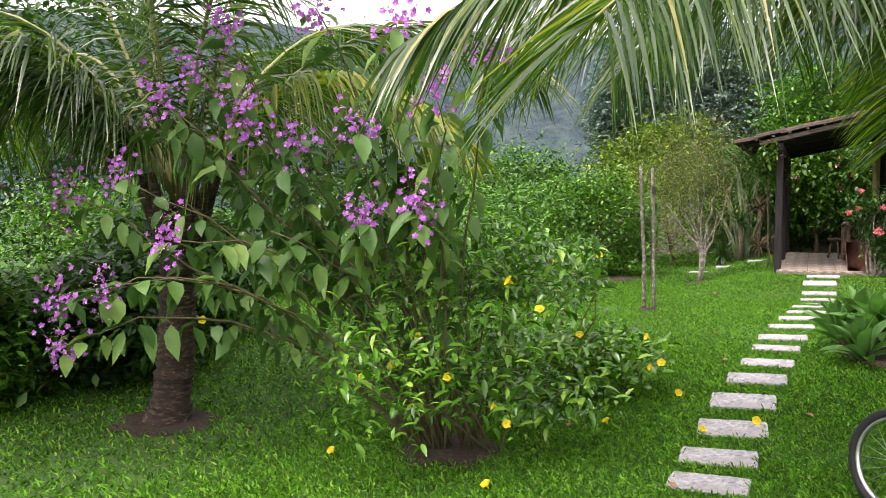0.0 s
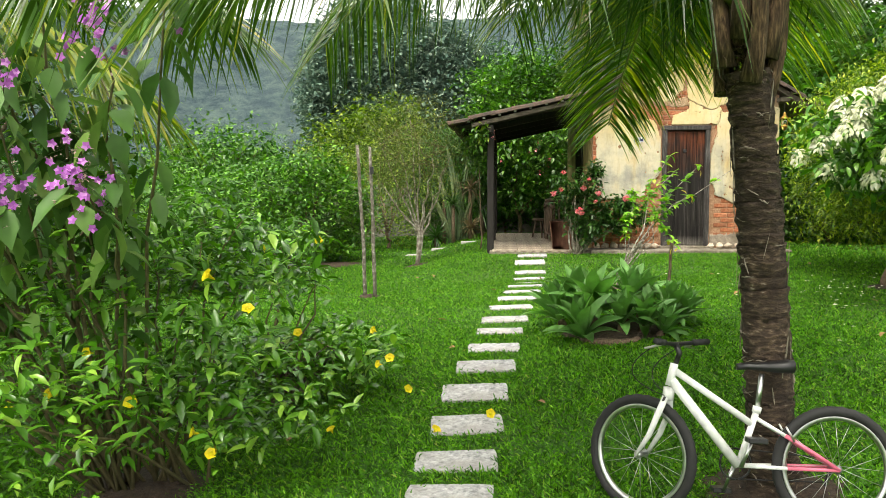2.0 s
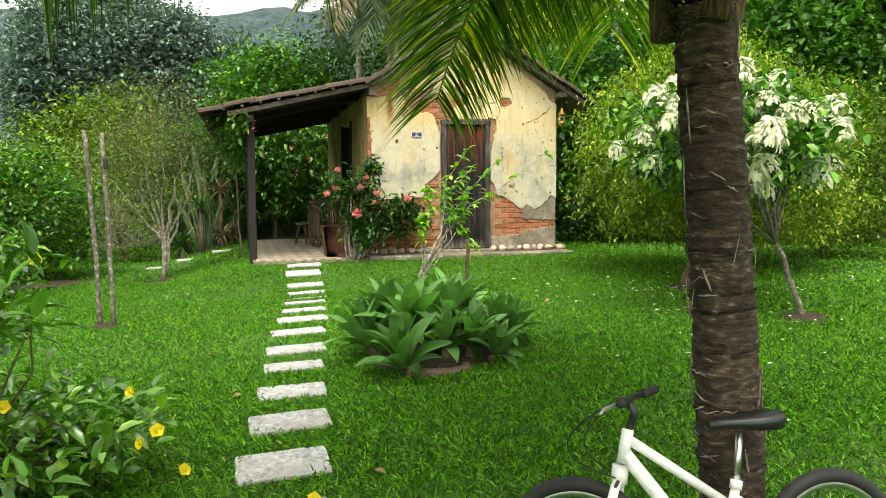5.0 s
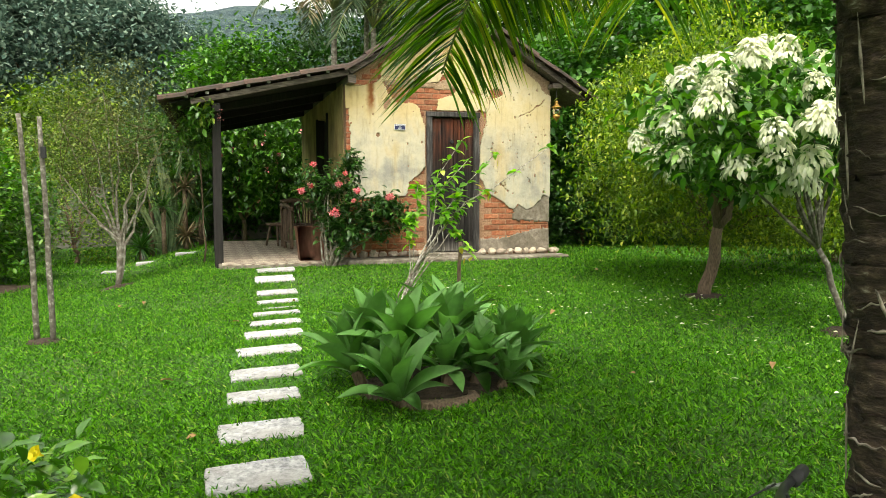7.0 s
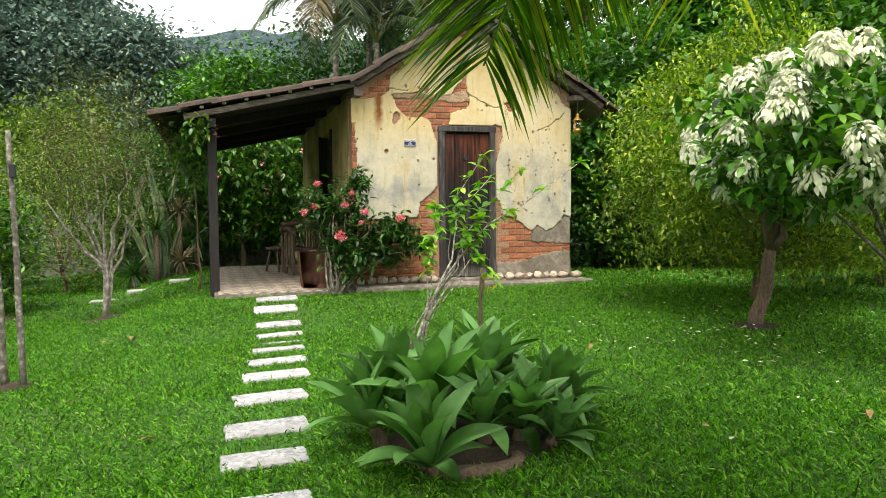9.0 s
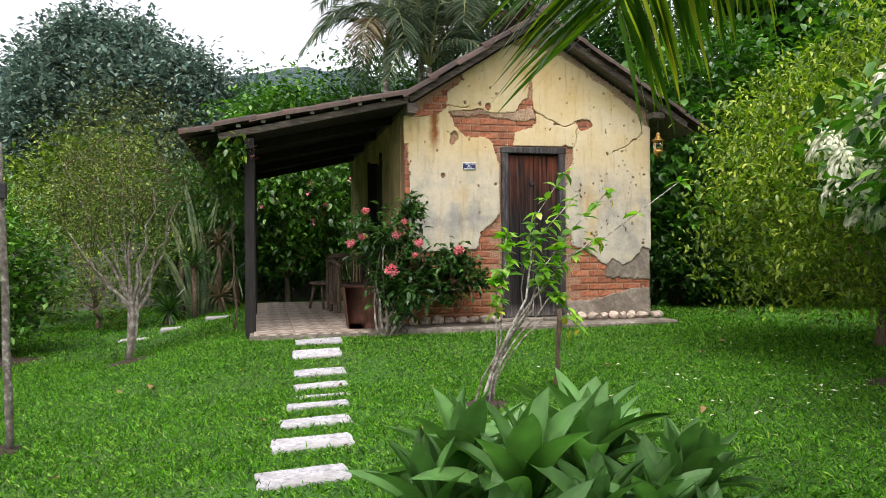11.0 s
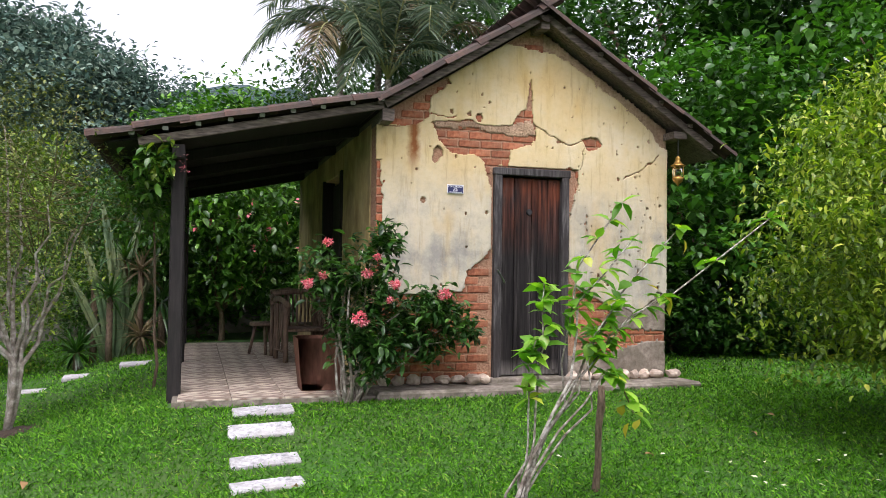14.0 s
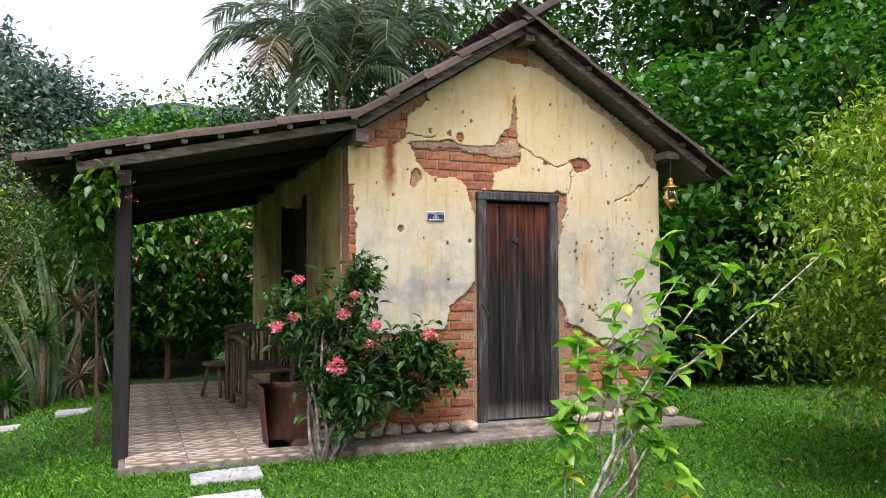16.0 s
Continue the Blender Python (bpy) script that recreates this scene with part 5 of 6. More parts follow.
tips2 = np.concatenate([blob_points(70, (-3.0, -8.0, -0.30), (0.75, 0.5, 0.26), 0.3, 1.6, 8.0), blob_points(34, (-2.35, -7.95, -0.28), (0.36, 0.35, 0.24), 0.3, 1.6, 9.0), blob_points(14, (-2.7, -8.2, 0.35), (0.35, 0.3, 0.3), 0.3, 1.6, 10.0)])
for e in tips2[::3]:
    part("stem", tubes_mesh("stem", [(bend((-2.85 + prnd.uniform(-0.1, 0.1), -8.0 + prnd.uniform(-0.08, 0.08), gz(-2.85, -8.0) - 0.02), e, (0, 0, 0.15), 6, 0.03), np.linspace(0.011, 0.004, 6))], M_TWIG, 5), M_TWIG, tr2)
V, F = sprays(tips2, 13, 0.08, 0.12, -0.1, LEAF_M, 0.42)
part("foliage", mesh_np("foliage", V, F, M_TRUMP), M_TRUMP, tr2, kind="stuff")
TRUMPETS = [(-3.25, -10.15, 0.17), (-3.46, -10.15, -0.05), (-3.78, -10.0, -0.16), (-3.06, -10.1, -0.1), (-2.7, -9.95, -0.41), (-2.85, -8.4, 0.57), (-2.5, -8.3, 0.62), (-2.11, -8.2, -0.05), (-2.06, -8.3, -0.28), (-2.0, -8.15, -0.27), (-2.67, -10.0, 0.55), (-2.5, -9.9, 0.36), (-2.63, -8.4, -0.04), (-2.81, -9.9, -0.31), (-5.3, -9.9, 0.12)]


def trumpet():
    bm = lathe([(0.004, -0.05), (0.008, -0.03), (0.014, -0.005), (0.022, 0.012)], 10)
    n = 5
    for i in range(n):
        a = 2 * math.pi * i / n
        c, s = math.cos(a), math.sin(a)
        q = [bm.verts.new((r * math.cos(a + o), r * math.sin(a + o), z)) for r, o, z in ((0.020, -0.63, 0.011), (0.044, -0.68, 0.026), (0.053, 0, 0.020), (0.044, 0.68, 0.024), (0.020, 0.63, 0.009))]
        bm.faces.new(q)
    return mesh_bm("flower", bm, M_YELLOW, True)


TRUMPET = trumpet()
for i, c in enumerate(TRUMPETS):
    own = tr2 if c[1] > -9 else tr
    ob = new("flower", TRUMPET)
    ob.parent = own
    ob.matrix_parent_inverse = Matrix.Translation(-own.location)
    ob.matrix_basis = pose(*c, 70 + prnd.uniform(-40, 25), prnd.uniform(-25, 25), prnd.uniform(-70, 40)) @ Matrix.Scale(prnd.uniform(0.6, 0.8), 4)
for x, y in ((-1.62, -8.62), (-2.35, -8.6), (-1.25, -8.36), (-2.55, -11.0), (-2.18, -10.75), (-4.1, -9.9), (-1.9, -7.9), (-2.75, -10.2)):
    ob = new("fallen_flower", TRUMPET)
    tagged(ob, "yellow trumpet flower dropped on the lawn", "flower", "fallen yellow flowers")
    ob.matrix_basis = pose(x, y, gz(x, y) + 0.04, prnd.uniform(20, 70), 0, prnd.uniform(-90, 90)) @ Matrix.Scale(0.72, 4)


def soil_patch(x, y, r, seed):
    bm = bmesh.new()
    bmesh.ops.create_circle(bm, cap_ends=True, segments=26, radius=r)
    bmesh.ops.poke(bm, faces=bm.faces[:])
    bmesh.ops.subdivide_edges(bm, edges=bm.edges[:], cuts=2, use_grid_fill=True)
    for v in bm.verts:
        d = v.co.length / r
        k = 1 + 0.25 * noise.noise(v.co.normalized() * 2 + Vector((seed, 0, 0))) if d > 0.01 else 1
        px, py = x + v.co.x * k, y + v.co.y * k
        v.co = Vector((px, py, gz(px, py) + 0.032 * (1 - d * d) + 0.006 + 0.008 * noise.noise(Vector((px * 14, py * 14, 0)))))
    solo("soil_patch", bm, M_SOIL, "bare ring of dark soil round a stem", "soil", "bare soil rings", smooth=True)


SOIL = [(-3.3, -9.5, 0.42), (-5.95, -9.62, 0.45), (0.33, -9.62, 0.40), (-2.72, 0.1, 0.24), (3.42, -4.0, 0.24), (3.45, -6.0, 0.24), (0.32, -3.45, 0.17), (-2.95, -3.56, 0.15), (-4.6, 1.2, 0.7)]
for i, (x, y, r) in enumerate(SOIL):
    soil_patch(x, y, r, i * 2.3)

# ---- small leaning rose-like shrub with stake ----
ros = thing("young_shrub", (0.32, -3.45, gz(0.32, -3.45)), "young leggy shrub with lichened stems and a few yellowed leaves", "shrub")
RB = (0.32, -3.45, gz(0.32, -3.45) - 0.02)
SPRIGS = []
for tip, sag in (((1.02, -3.42, 1.19), (-0.08, 0, 0.03)), ((1.33, -3.40, 1.27), (-0.10, 0, -0.04)), ((1.19, -3.42, 0.88), (-0.05, 0, -0.04)), ((0.97, -3.40, 1.40), (-0.10, 0, 0.03)), ((0.50, -3.42, 0.95), (0.04, 0, 0)), ((1.92, -3.42, 1.34), (-0.15, 0, -0.10)), ((0.44, -3.46, 0.66), (0, 0, 0)), ((0.92, -3.45, 0.86), (-0.06, 0, 0)), ((1.02, -3.45, 0.25), (0, 0, 0.12))):
    foot = (RB[0] + prnd.uniform(-0.09, 0.09), RB[1] + prnd.uniform(-0.06, 0.06), RB[2])
    if tip[0] > 0.8:
        knee = np.array((0.64 + prnd.uniform(-0.15, 0.13), -3.43 + prnd.uniform(-0.06, 0.06), 0.40 + prnd.uniform(-0.12, 0.12)))
        s = np.concatenate([bend(foot, knee, (-0.05, 0, 0.03), 5, 0.006)[:-1], bend(knee, tip, (sag[0], 0, sag[2] + 0.05), 6, 0.022)])[:9]
        s[-1] = tip
    else:
        s = bend(foot, tip, sag, 9, 0.018)
    SPRIGS.append(s)
    part("stem", tubes_mesh("stem", [(s, np.linspace(0.0125 if len(SPRIGS) < 3 else 0.008, 0.004, 9))], M_STEM, 8, 0.12), M_STEM, ros)
LP, LD = [], []
for q, s in enumerate(SPRIGS):
    for u in np.linspace(0.86 if q == 5 else 0.72, 1.0, 3 if q == 5 else 9):
        k = min(7.99, u * 8)
        i = int(k)
        p = s[i] + (s[i + 1] - s[i]) * (k - i)
        for _ in range(4):
            d = rng.normal(0, 1, 3) * (1, 1, 0.45)
            LP.append(p)
            LD.append(d)
V, F = leaves(LEAF_M, np.array(LP), np.array(LD), rng.uniform(0.07, 0.14, len(LP)), rng.uniform(0.045, 0.08, len(LP)))
part("foliage", mesh_np("foliage", V, F, M_YOUNG), M_YOUNG, ros, kind="stuff")
V, F = leaves(LEAF_M, np.array([(1.0, -3.43, 0.20), (0.96, -3.43, 0.24), (1.04, -3.43, 0.16), (1.20, -3.44, 0.90), (1.26, -3.44, 0.86), (1.10, -3.44, 0.95), (1.34, -3.43, 1.2)]), rng.normal(0, 1, (7, 3)) * (1, 0.4, 1), 0.085, 0.055)
for k in range(7):
    part("yellow_leaf", mesh_np("yellow_leaf", V[k * 8:k * 8 + 8], F[:8], M_YLEAF), M_YLEAF, ros, "leaf turned bright yellow")
solo("stake", tubes_mesh("stake", [(bend((1.05, -2.95, gz(1.05, -2.95) - 0.08), (1.09, -2.95, 0.33), (0.01, 0, 0), 7, 0.006), (0.024, 0.023, 0.022, 0.021, 0.022, 0.024, 0.02))], M_BARK, 9, 0.12), M_BARK, "short dark stake stuck in the lawn beside the young shrub", "stake")

# ---- coral-flowered bush on the cottage corner ----
ix = thing("flowering_bush", (0.05, -0.46, gz(0.05, -0.5)), "dense dark green bush with coral pink flower balls", "flowering shrub")
IXT = np.concatenate([blob_points(70, (0.18, -0.42, 0.72), (0.36, 0.26, 0.50), 0.35, 1.5, 1.0), blob_points(70, (0.80, -0.36, 0.55), (0.40, 0.22, 0.28), 0.35, 1.5, 2.0), blob_points(14, (-0.26, -0.48, 0.95), (0.12, 0.1, 0.35), 0.3, 1.5, 3.0), blob_points(12, (0.34, -0.42, 1.25), (0.08, 0.08, 0.22), 0.2, 1.5, 4.0), blob_points(26, (0.22, -0.45, 0.25), (0.28, 0.2, 0.22), 0.3, 1.5, 5.0)])
for e in IXT[::14]:
    part("stem", tubes_mesh("stem", [(bend((0.03 + prnd.uniform(-0.08, 0.08), -0.5 + prnd.uniform(-0.03, 0.05), gz(0.05, -0.5) - 0.03), e, (-0.08, 0, 0.05), 7, 0.02), np.linspace(0.015, 0.006, 7))], M_BARK_PALE, 6, 0.08), M_BARK_PALE, ix)
V, F = sprays(IXT, 20, 0.06, 0.10, 0.05, LEAF_M, 0.45)
part("foliage", mesh_np("foliage", V, F, M_DEEP), M_DEEP, ix, kind="stuff")
for c, r in (((0.06, -0.74, 0.60), 0.085), ((-0.2, -0.6, 1.24), 0.05), ((-0.24, -0.62, 0.96), 0.05), ((-0.36, -0.6, 0.89), 0.06), ((0.12, -0.7, 0.98), 0.055), ((0.36, -0.7, 0.89), 0.055), ((0.31, -0.72, 0.76), 0.04), ((0.82, -0.62, 0.81), 0.07), ((0.21, -0.66, 1.12), 0.04)):
    d = unit(rng.normal(0, 1, (150, 3)))
    V, F = leaves(LEAF_S, np.asarray(c) + d * (r * rng.uniform(0.35, 0.9, 150))[:, None] * (1, 1, 0.75), d + rng.normal(0, 0.9, (150, 3)), r * 0.36, r * 0.34)
    part("flower_ball", mesh_np("flower_ball", V, F, M_CORAL), M_CORAL, ix, "coral pink ball of tiny flowers", kind="stuff")

# ---- white-bracted trees ----
def bract_head(size):
    """A shaggy bell of drooping cream bracts hanging from one shoot."""
    n = 150
    a = rng.uniform(0, 6.28, n)
    h = rng.uniform(0, 1, n)
    out = np.stack([np.cos(a), np.sin(a), 0 * a], 1)
    P = out * (0.02 + 0.55 * (1 - h) ** 0.7)[:, None] * size * 0.72 + np.stack([0 * h, 0 * h, size * (0.62 * h - 0.30)], 1)
    D = out * (0.45 + 0.55 * h)[:, None] + np.stack([0 * h, 0 * h, -0.75 + 0.55 * h], 1) + rng.normal(0, 0.14, (n, 3))
    L = size * rng.uniform(0.17, 0.27, n)
    V, F = leaves(LEAF_M, P, D, L, L * 0.50, out + np.array((0, 0, 0.6)))
    return mesh_np("blossom", V, F, M_WHITE_P)


BRACTS = [bract_head(0.27) for _ in range(5)]


def white_tree(base, centre, radii, seed, fork_z, label, n_heads=44, girth=0.085, bark=None):
    """A small tree: leafy crown with hanging bells of bracts at the ends of its shoots."""
    t, tips = clump_tree("mussaenda_tree", base, centre, radii, label, "tree", M_MID, 0.13, 190, 15, (0.13, 0.13, 0.09), girth, bark, 10, 0.45, "white-flowering trees", LEAF_M, 0.5, 0.35, seed, fork_z)
    for h in blob_points(n_heads, centre, np.asarray(radii) * 1.02, 0.86, 1.4, seed):
        ob = new("blossom", BRACTS[prnd.randrange(5)])
        ob.parent = t
        ob.matrix_parent_inverse = Matrix.Translation(-t.location)
        ob.matrix_basis = pose(*h, prnd.uniform(-20, 20), prnd.uniform(-20, 20), prnd.uniform(0, 360)) @ Matrix.Scale(prnd.uniform(0.75, 1.25), 4)
    return t


white_tree((3.42, -4.0, gz(3.42, -4.0)), (3.52, -4.35, 1.40), (0.76, 0.75, 0.53), 4.0, 0.45, "small tree covered in drooping cream-white bracts", 34, 0.075)
white_tree((3.45, -6.0, gz(3.45, -6.0)), (2.92, -5.62, 1.44), (0.98, 0.9, 0.58), 7.0, 0.40, "thin-stemmed small tree with cream-white bract clusters", 58, 0.030, M_POLE)

# ---- shrubs and trees round the garden ----
clump_tree("murraya_bush", (4.6, -2.4, gz(4.6, -2.4)), (4.6, -2.7, 1.25), (1.8, 1.4, 1.62), "large rounded yellow-green bush beside the cottage", "bush", M_MURR, 0.068, 1150, 48, (0.15, 0.15, 0.085), 0.055, M_BARK, 14, 0.55, seed=1.3, template=LEAF_M, ratio=0.45, droop=0.45, skirt=0.45)
sh = thing("bare_stemmed_shrub", (-2.72, 0.1, gz(-2.72, 0.1)), "airy shrub with pale bare stems and fine olive leaves", "shrub")
SB = (-2.72, 0.1, gz(-2.72, 0.1) - 0.04)
SE = [(-2.51, 0.1, 1.05), (-2.20, 0.0, 1.35), (-3.07, 0.05, 0.75), (-3.35, 0.1, 1.1), (-2.65, 0.3, 1.9), (-3.4, 0.4, 1.8), (-2.1, 0.4, 1.7), (-2.95, -0.2, 1.6), (-2.4, -0.2, 1.5), (-2.85, 0.4, 2.2)]
for e in SE:
    fork = np.array((-2.67, 0.1, 0.20)) + rng.normal(0, 0.03, 3)
    part("stem", tubes_mesh("stem", [(np.concatenate([bend(SB, fork, (0.02, 0, 0), 4), bend(fork, e, (0, 0, -0.05), 8, 0.02)[1:]]), np.concatenate([(0.030, 0.028, 0.026), np.linspace(0.021, 0.005, 8)]))], M_BARK_PALE, 7, 0.1), M_BARK_PALE, sh)
tw = blob_points(330, (-2.75, 0.2, 1.62), (1.12, 0.9, 0.95), 0.25, 1.6, 6.0)
bm = []
for e in tw[::4]:
    o = np.asarray(SE[prnd.randrange(len(SE))])
    if np.linalg.norm(o - e) < 1.3:
        bm.append((bend(o + (e - o) * 0.1, e, (0, 0, 0.06), 5, 0.02), np.linspace(0.006, 0.002, 5)))
part("twig_mass", tubes_mesh("twig_mass", bm, M_TWIG, 4), M_TWIG, sh, kind="stuff")
V, F = sprays(tw, 34, (0.13, 0.13, 0.12), 0.040, 0.1, LEAF_S, 0.5)
part("foliage", mesh_np("foliage", V, F, M_OLIVE), M_OLIVE, sh, kind="stuff")


def low_bush(x, y, rx, ry, h, mat, leaf, clumps, per, label, seed, ratio=0.5, spread=0.13, name="garden_bush"):
    g0 = gz(x, y)
    return clump_tree(name, (x, y, g0), (x, y, g0 + h * 0.52), (rx, ry, h * 0.52), label, "bush", mat, leaf, clumps, per, spread, 0.05, M_BARK, 6, 0.5, "", LEAF_S, ratio, 0.2, seed, 0.25)


for i, (x, y, rx, ry, h, mat, leaf, cl, per) in enumerate((
        (-5.0, 2.0, 1.2, 1.0, 2.1, M_MID, 0.12, 230, 34), (-6.6, 3.4, 1.5, 1.2, 2.0, M_MID, 0.12, 260, 34), (-4.0, 5.2, 1.3, 1.2, 2.7, M_LIME, 0.08, 230, 34), (-8.0, 0.6, 1.6, 1.3, 1.8, M_MID, 0.10, 240, 34),
        (-6.4, -0.6, 1.1, 0.9, 1.7, M_MID, 0.11, 200, 32), (-9.3, -3.0, 1.7, 1.6, 1.9, M_DEEP, 0.11, 240, 34), (-5.6, -2.6, 0.9, 0.8, 1.3, M_MID, 0.11, 150, 32), (-7.4, -3.4, 1.1, 1.0, 1.6, M_DEEP, 0.09, 170, 32),
        (-9.8, -6.4, 1.6, 1.4, 2.0, M_MID, 0.10, 200, 32), (-8.2, -7.2, 1.1, 1.0, 1.5, M_DEEP, 0.15, 190, 34), (-7.7, -8.6, 0.95, 0.8, 1.25, M_DEEP, 0.15, 190, 34), (-8.4, -10.0, 1.2, 0.9, 1.25, M_MID, 0.15, 210, 34), (-5.6, 7.4, 1.8, 1.2, 2.7, M_LIME, 0.09, 240, 34),
        (-2.6, 7.8, 1.2, 0.9, 2.9, M_DEEP, 0.10, 220, 34), (-10.8, 3.0, 2.0, 2.0, 2.3, M_DEEP, 0.13, 200, 34), (-9.5, 7.5, 2.2, 1.6, 2.3, M_MID, 0.12, 240, 34), (-4.9, -0.4, 0.6, 0.6, 1.0, M_MID, 0.07, 110, 30),
        (5.4, 3.0, 1.2, 0.9, 1.4, M_DEEP, 0.13, 170, 34), (7.4, 2.4, 1.4, 1.0, 1.5, M_DEEP, 0.13, 190, 34), (9.4, 1.4, 1.4, 1.1, 1.7, M_DEEP, 0.13, 180, 34), (10.6, -1.0, 1.3, 1.3, 1.8, M_DEEP, 0.13, 180, 34), (10.8, -4.0, 1.3, 1.6, 2.2, M_MID, 0.12, 180, 34),
        (7.2, -1.6, 1.2, 1.1, 2.6, M_LIME, 0.07, 330, 44), (10.5, -7.0, 1.4, 1.6, 2.6, M_DEEP, 0.13, 180, 34))):
    low_bush(x, y, rx, ry, h, mat, leaf, cl, per, ("leafy mid-green garden bush" if mat is M_MID else "dark glossy garden bush" if mat is M_DEEP else "light yellow-green garden bush") + " at the lawn's edge", i * 1.7)

# dark flowering hedge behind the veranda
low_bush(-1.2, 9.2, 3.1, 0.8, 3.3, M_BROAD, 0.15, 330, 40, "dense dark hedge shutting off the back of the garden", 21.0)
hb, ht = clump_tree("hibiscus_bush", (-0.8, 8.0, gz(-0.8, 8.0)), (-0.75, 8.0, 1.60), (2.0, 0.75, 1.28), "dark hibiscus bush with red flowers behind the veranda", "bush", M_BROAD, 0.17, 300, 24, 0.16, 0.06, M_BARK, 7, 0.5, "", LEAF_M, 0.55, 0.5, 9.0)
for h in ht[ht[:, 1] < 7.75][:16]:
    V, F = sprays([h - (0, 0.18, 0)], 6, 0.02, 0.075, 0.0, LEAF_M, 0.8)
    part("red_flower", mesh_np("red_flower", V, F, M_CORAL), M_CORAL, hb, kind="stuff")
vn = thing("climbing_vine", (-1.62, 0.9, gz(-1.62, 0.9)), "leafy creeper hanging from the veranda eave", "vine")
vt = np.concatenate([blob_points(60, (-1.72, 0.75, 1.72), (0.16, 0.75, 0.28), 0.2, 1.5, 2.0), blob_points(46, (-1.6, 2.6, 1.62), (0.18, 1.2, 0.34), 0.2, 1.5, 3.0), blob_points(14, (-1.62, -0.16, 1.92), (0.12, 0.10, 0.15), 0.2, 1.5, 3.0)])
part("stem", tubes_mesh("stem", [(bend((-1.62, 0.9, gz(-1.62, 0.9) - 0.05), (-1.66, 0.8, 1.8), (0.03, 0.02, 0), 8, 0.015), np.linspace(0.018, 0.008, 8))], M_BARK, 6), M_BARK, vn)
V, F = sprays(vt, 12, 0.07, 0.10, 0.5, LEAF_M, 0.55)
part("foliage", mesh_np("foliage", V, F, M_BROAD), M_BROAD, vn, kind="stuff")
V, F = sprays([(-1.56, -0.24, 1.86), (-1.66, -0.22, 1.80), (-1.52, -0.3, 2.08)], 9, 0.05, 0.11, 0.5, LEAF_M, 0.55)
part("young_leaves", mesh_np("young_leaves", V, F, M_LIME), M_LIME, vn, "bright yellow-green young leaves", kind="stuff")
flower_heads(vn, "flower_spray", [(-1.36, -0.30, 1.86)], 26, 0.018, (0.02, 0.02, 0.05), M_CORAL)

# cactus and spiky rosettes by the veranda
cac = thing("column_cactus", (-2.25, 4.9, gz(-2.25, 4.9)), "tall grey-green column cactus leaning out in several stems", "cactus")


def ribbed(pts, r):
    bm = bmesh.new()
    T = np.gradient(pts, axis=0)
    rings = []
    for i, p in enumerate(pts):
        t = unit(T[i])
        s = unit(np.cross(t, (0, 1.0, 0.2)))
        u = np.cross(s, t)
        k = r * (1 if i < len(pts) - 2 else 0.75 if i == len(pts) - 2 else 0.15)
        rings.append([bm.verts.new(p + k * (1.15 if j % 2 else 0.78) * (math.cos(j * math.pi / 6) * s + math.sin(j * math.pi / 6) * u)) for j in range(12)])
    for a, b in zip(rings, rings[1:]):
        for j in range(12):
            bm.faces.new((a[j], a[(j + 1) % 12], b[(j + 1) % 12], b[j]))
    bm.faces.new(rings[-1])
    return bm


for e, r in (((-2.52, 4.8, 1.95), 0.065), ((-2.75, 4.8, 1.35), 0.06), ((-1.75, 4.9, 1.25), 0.06), ((-2.0, 5.0, 1.75), 0.06), ((-2.9, 4.7, 0.9), 0.055), ((-2.3, 4.8, 1.3), 0.06), ((-1.9, 4.7, 0.8), 0.055)):
    part("cactus_stem", ribbed(bend((-2.25 + 0.3 * (e[0] + 2.25), 4.9, gz(-2.25, 4.9) - 0.05), e, (0.10 * (1 if e[0] < -2.25 else -1), 0, -0.10), 9), r * 0.95), M_CACTUS, cac)
for x, y, z, n, L, mt in ((-1.95, 4.55, 0.05, 60, 0.42, M_PALM_DRY), (-1.98, 4.75, 0.95, 55, 0.45, M_PALM_DRY), (-2.75, 4.5, -0.15, 70, 0.5, M_DEEP), (-2.35, 4.5, 0.6, 40, 0.4, M_DEEP), (-2.2, 4.9, 1.1, 46, 0.55, M_DEEP), (-1.7, 5.0, 0.5, 46, 0.6, M_DEEP), (-2.6, 5.0, 0.8, 46, 0.6, M_DEEP)):
    yu = thing("yucca", (x, y, gz(x, y)), "spiky rosette of narrow stiff leaves", "yucca", "yuccas")
    part("stem", tubes_mesh("stem", [([(x, y, gz(x, y) - 0.05), (x, y, (gz(x, y) + z) / 2), (x, y, z)], (0.05, 0.045, 0.04))], M_BARK, 7, 0.1), M_BARK, yu)
    D = rng.normal(0, 1, (n, 3)) + (0, 0, 0.6)
    V, F = leaves(STRAP, np.repeat(np.array([[x, y, z]]), n, 0), D, L * rng.uniform(0.7, 1.1, n), 0.035)
    part("leaf_rosette", mesh_np("leaf_rosette", V, F, mt), mt, yu, kind="stuff")

# ---- taller trees behind ----
def far_tree(x, y, h, rx, rz, mat, leaf, clumps, per, label, seed, spread=0.45, tr_r=0.2, cz=None, shell=0.45):
    g0 = gz(x, y)
    return clump_tree("broadleaf_tree", (x, y, g0), (x, y, g0 + (cz if cz is not None else h - rz)), (rx, rx * 0.85, rz), label, "tree", mat, leaf, clumps, per, spread, tr_r, M_BARK, 8, shell, "", LEAF_S, 0.55, 0.25, seed, 0.3)


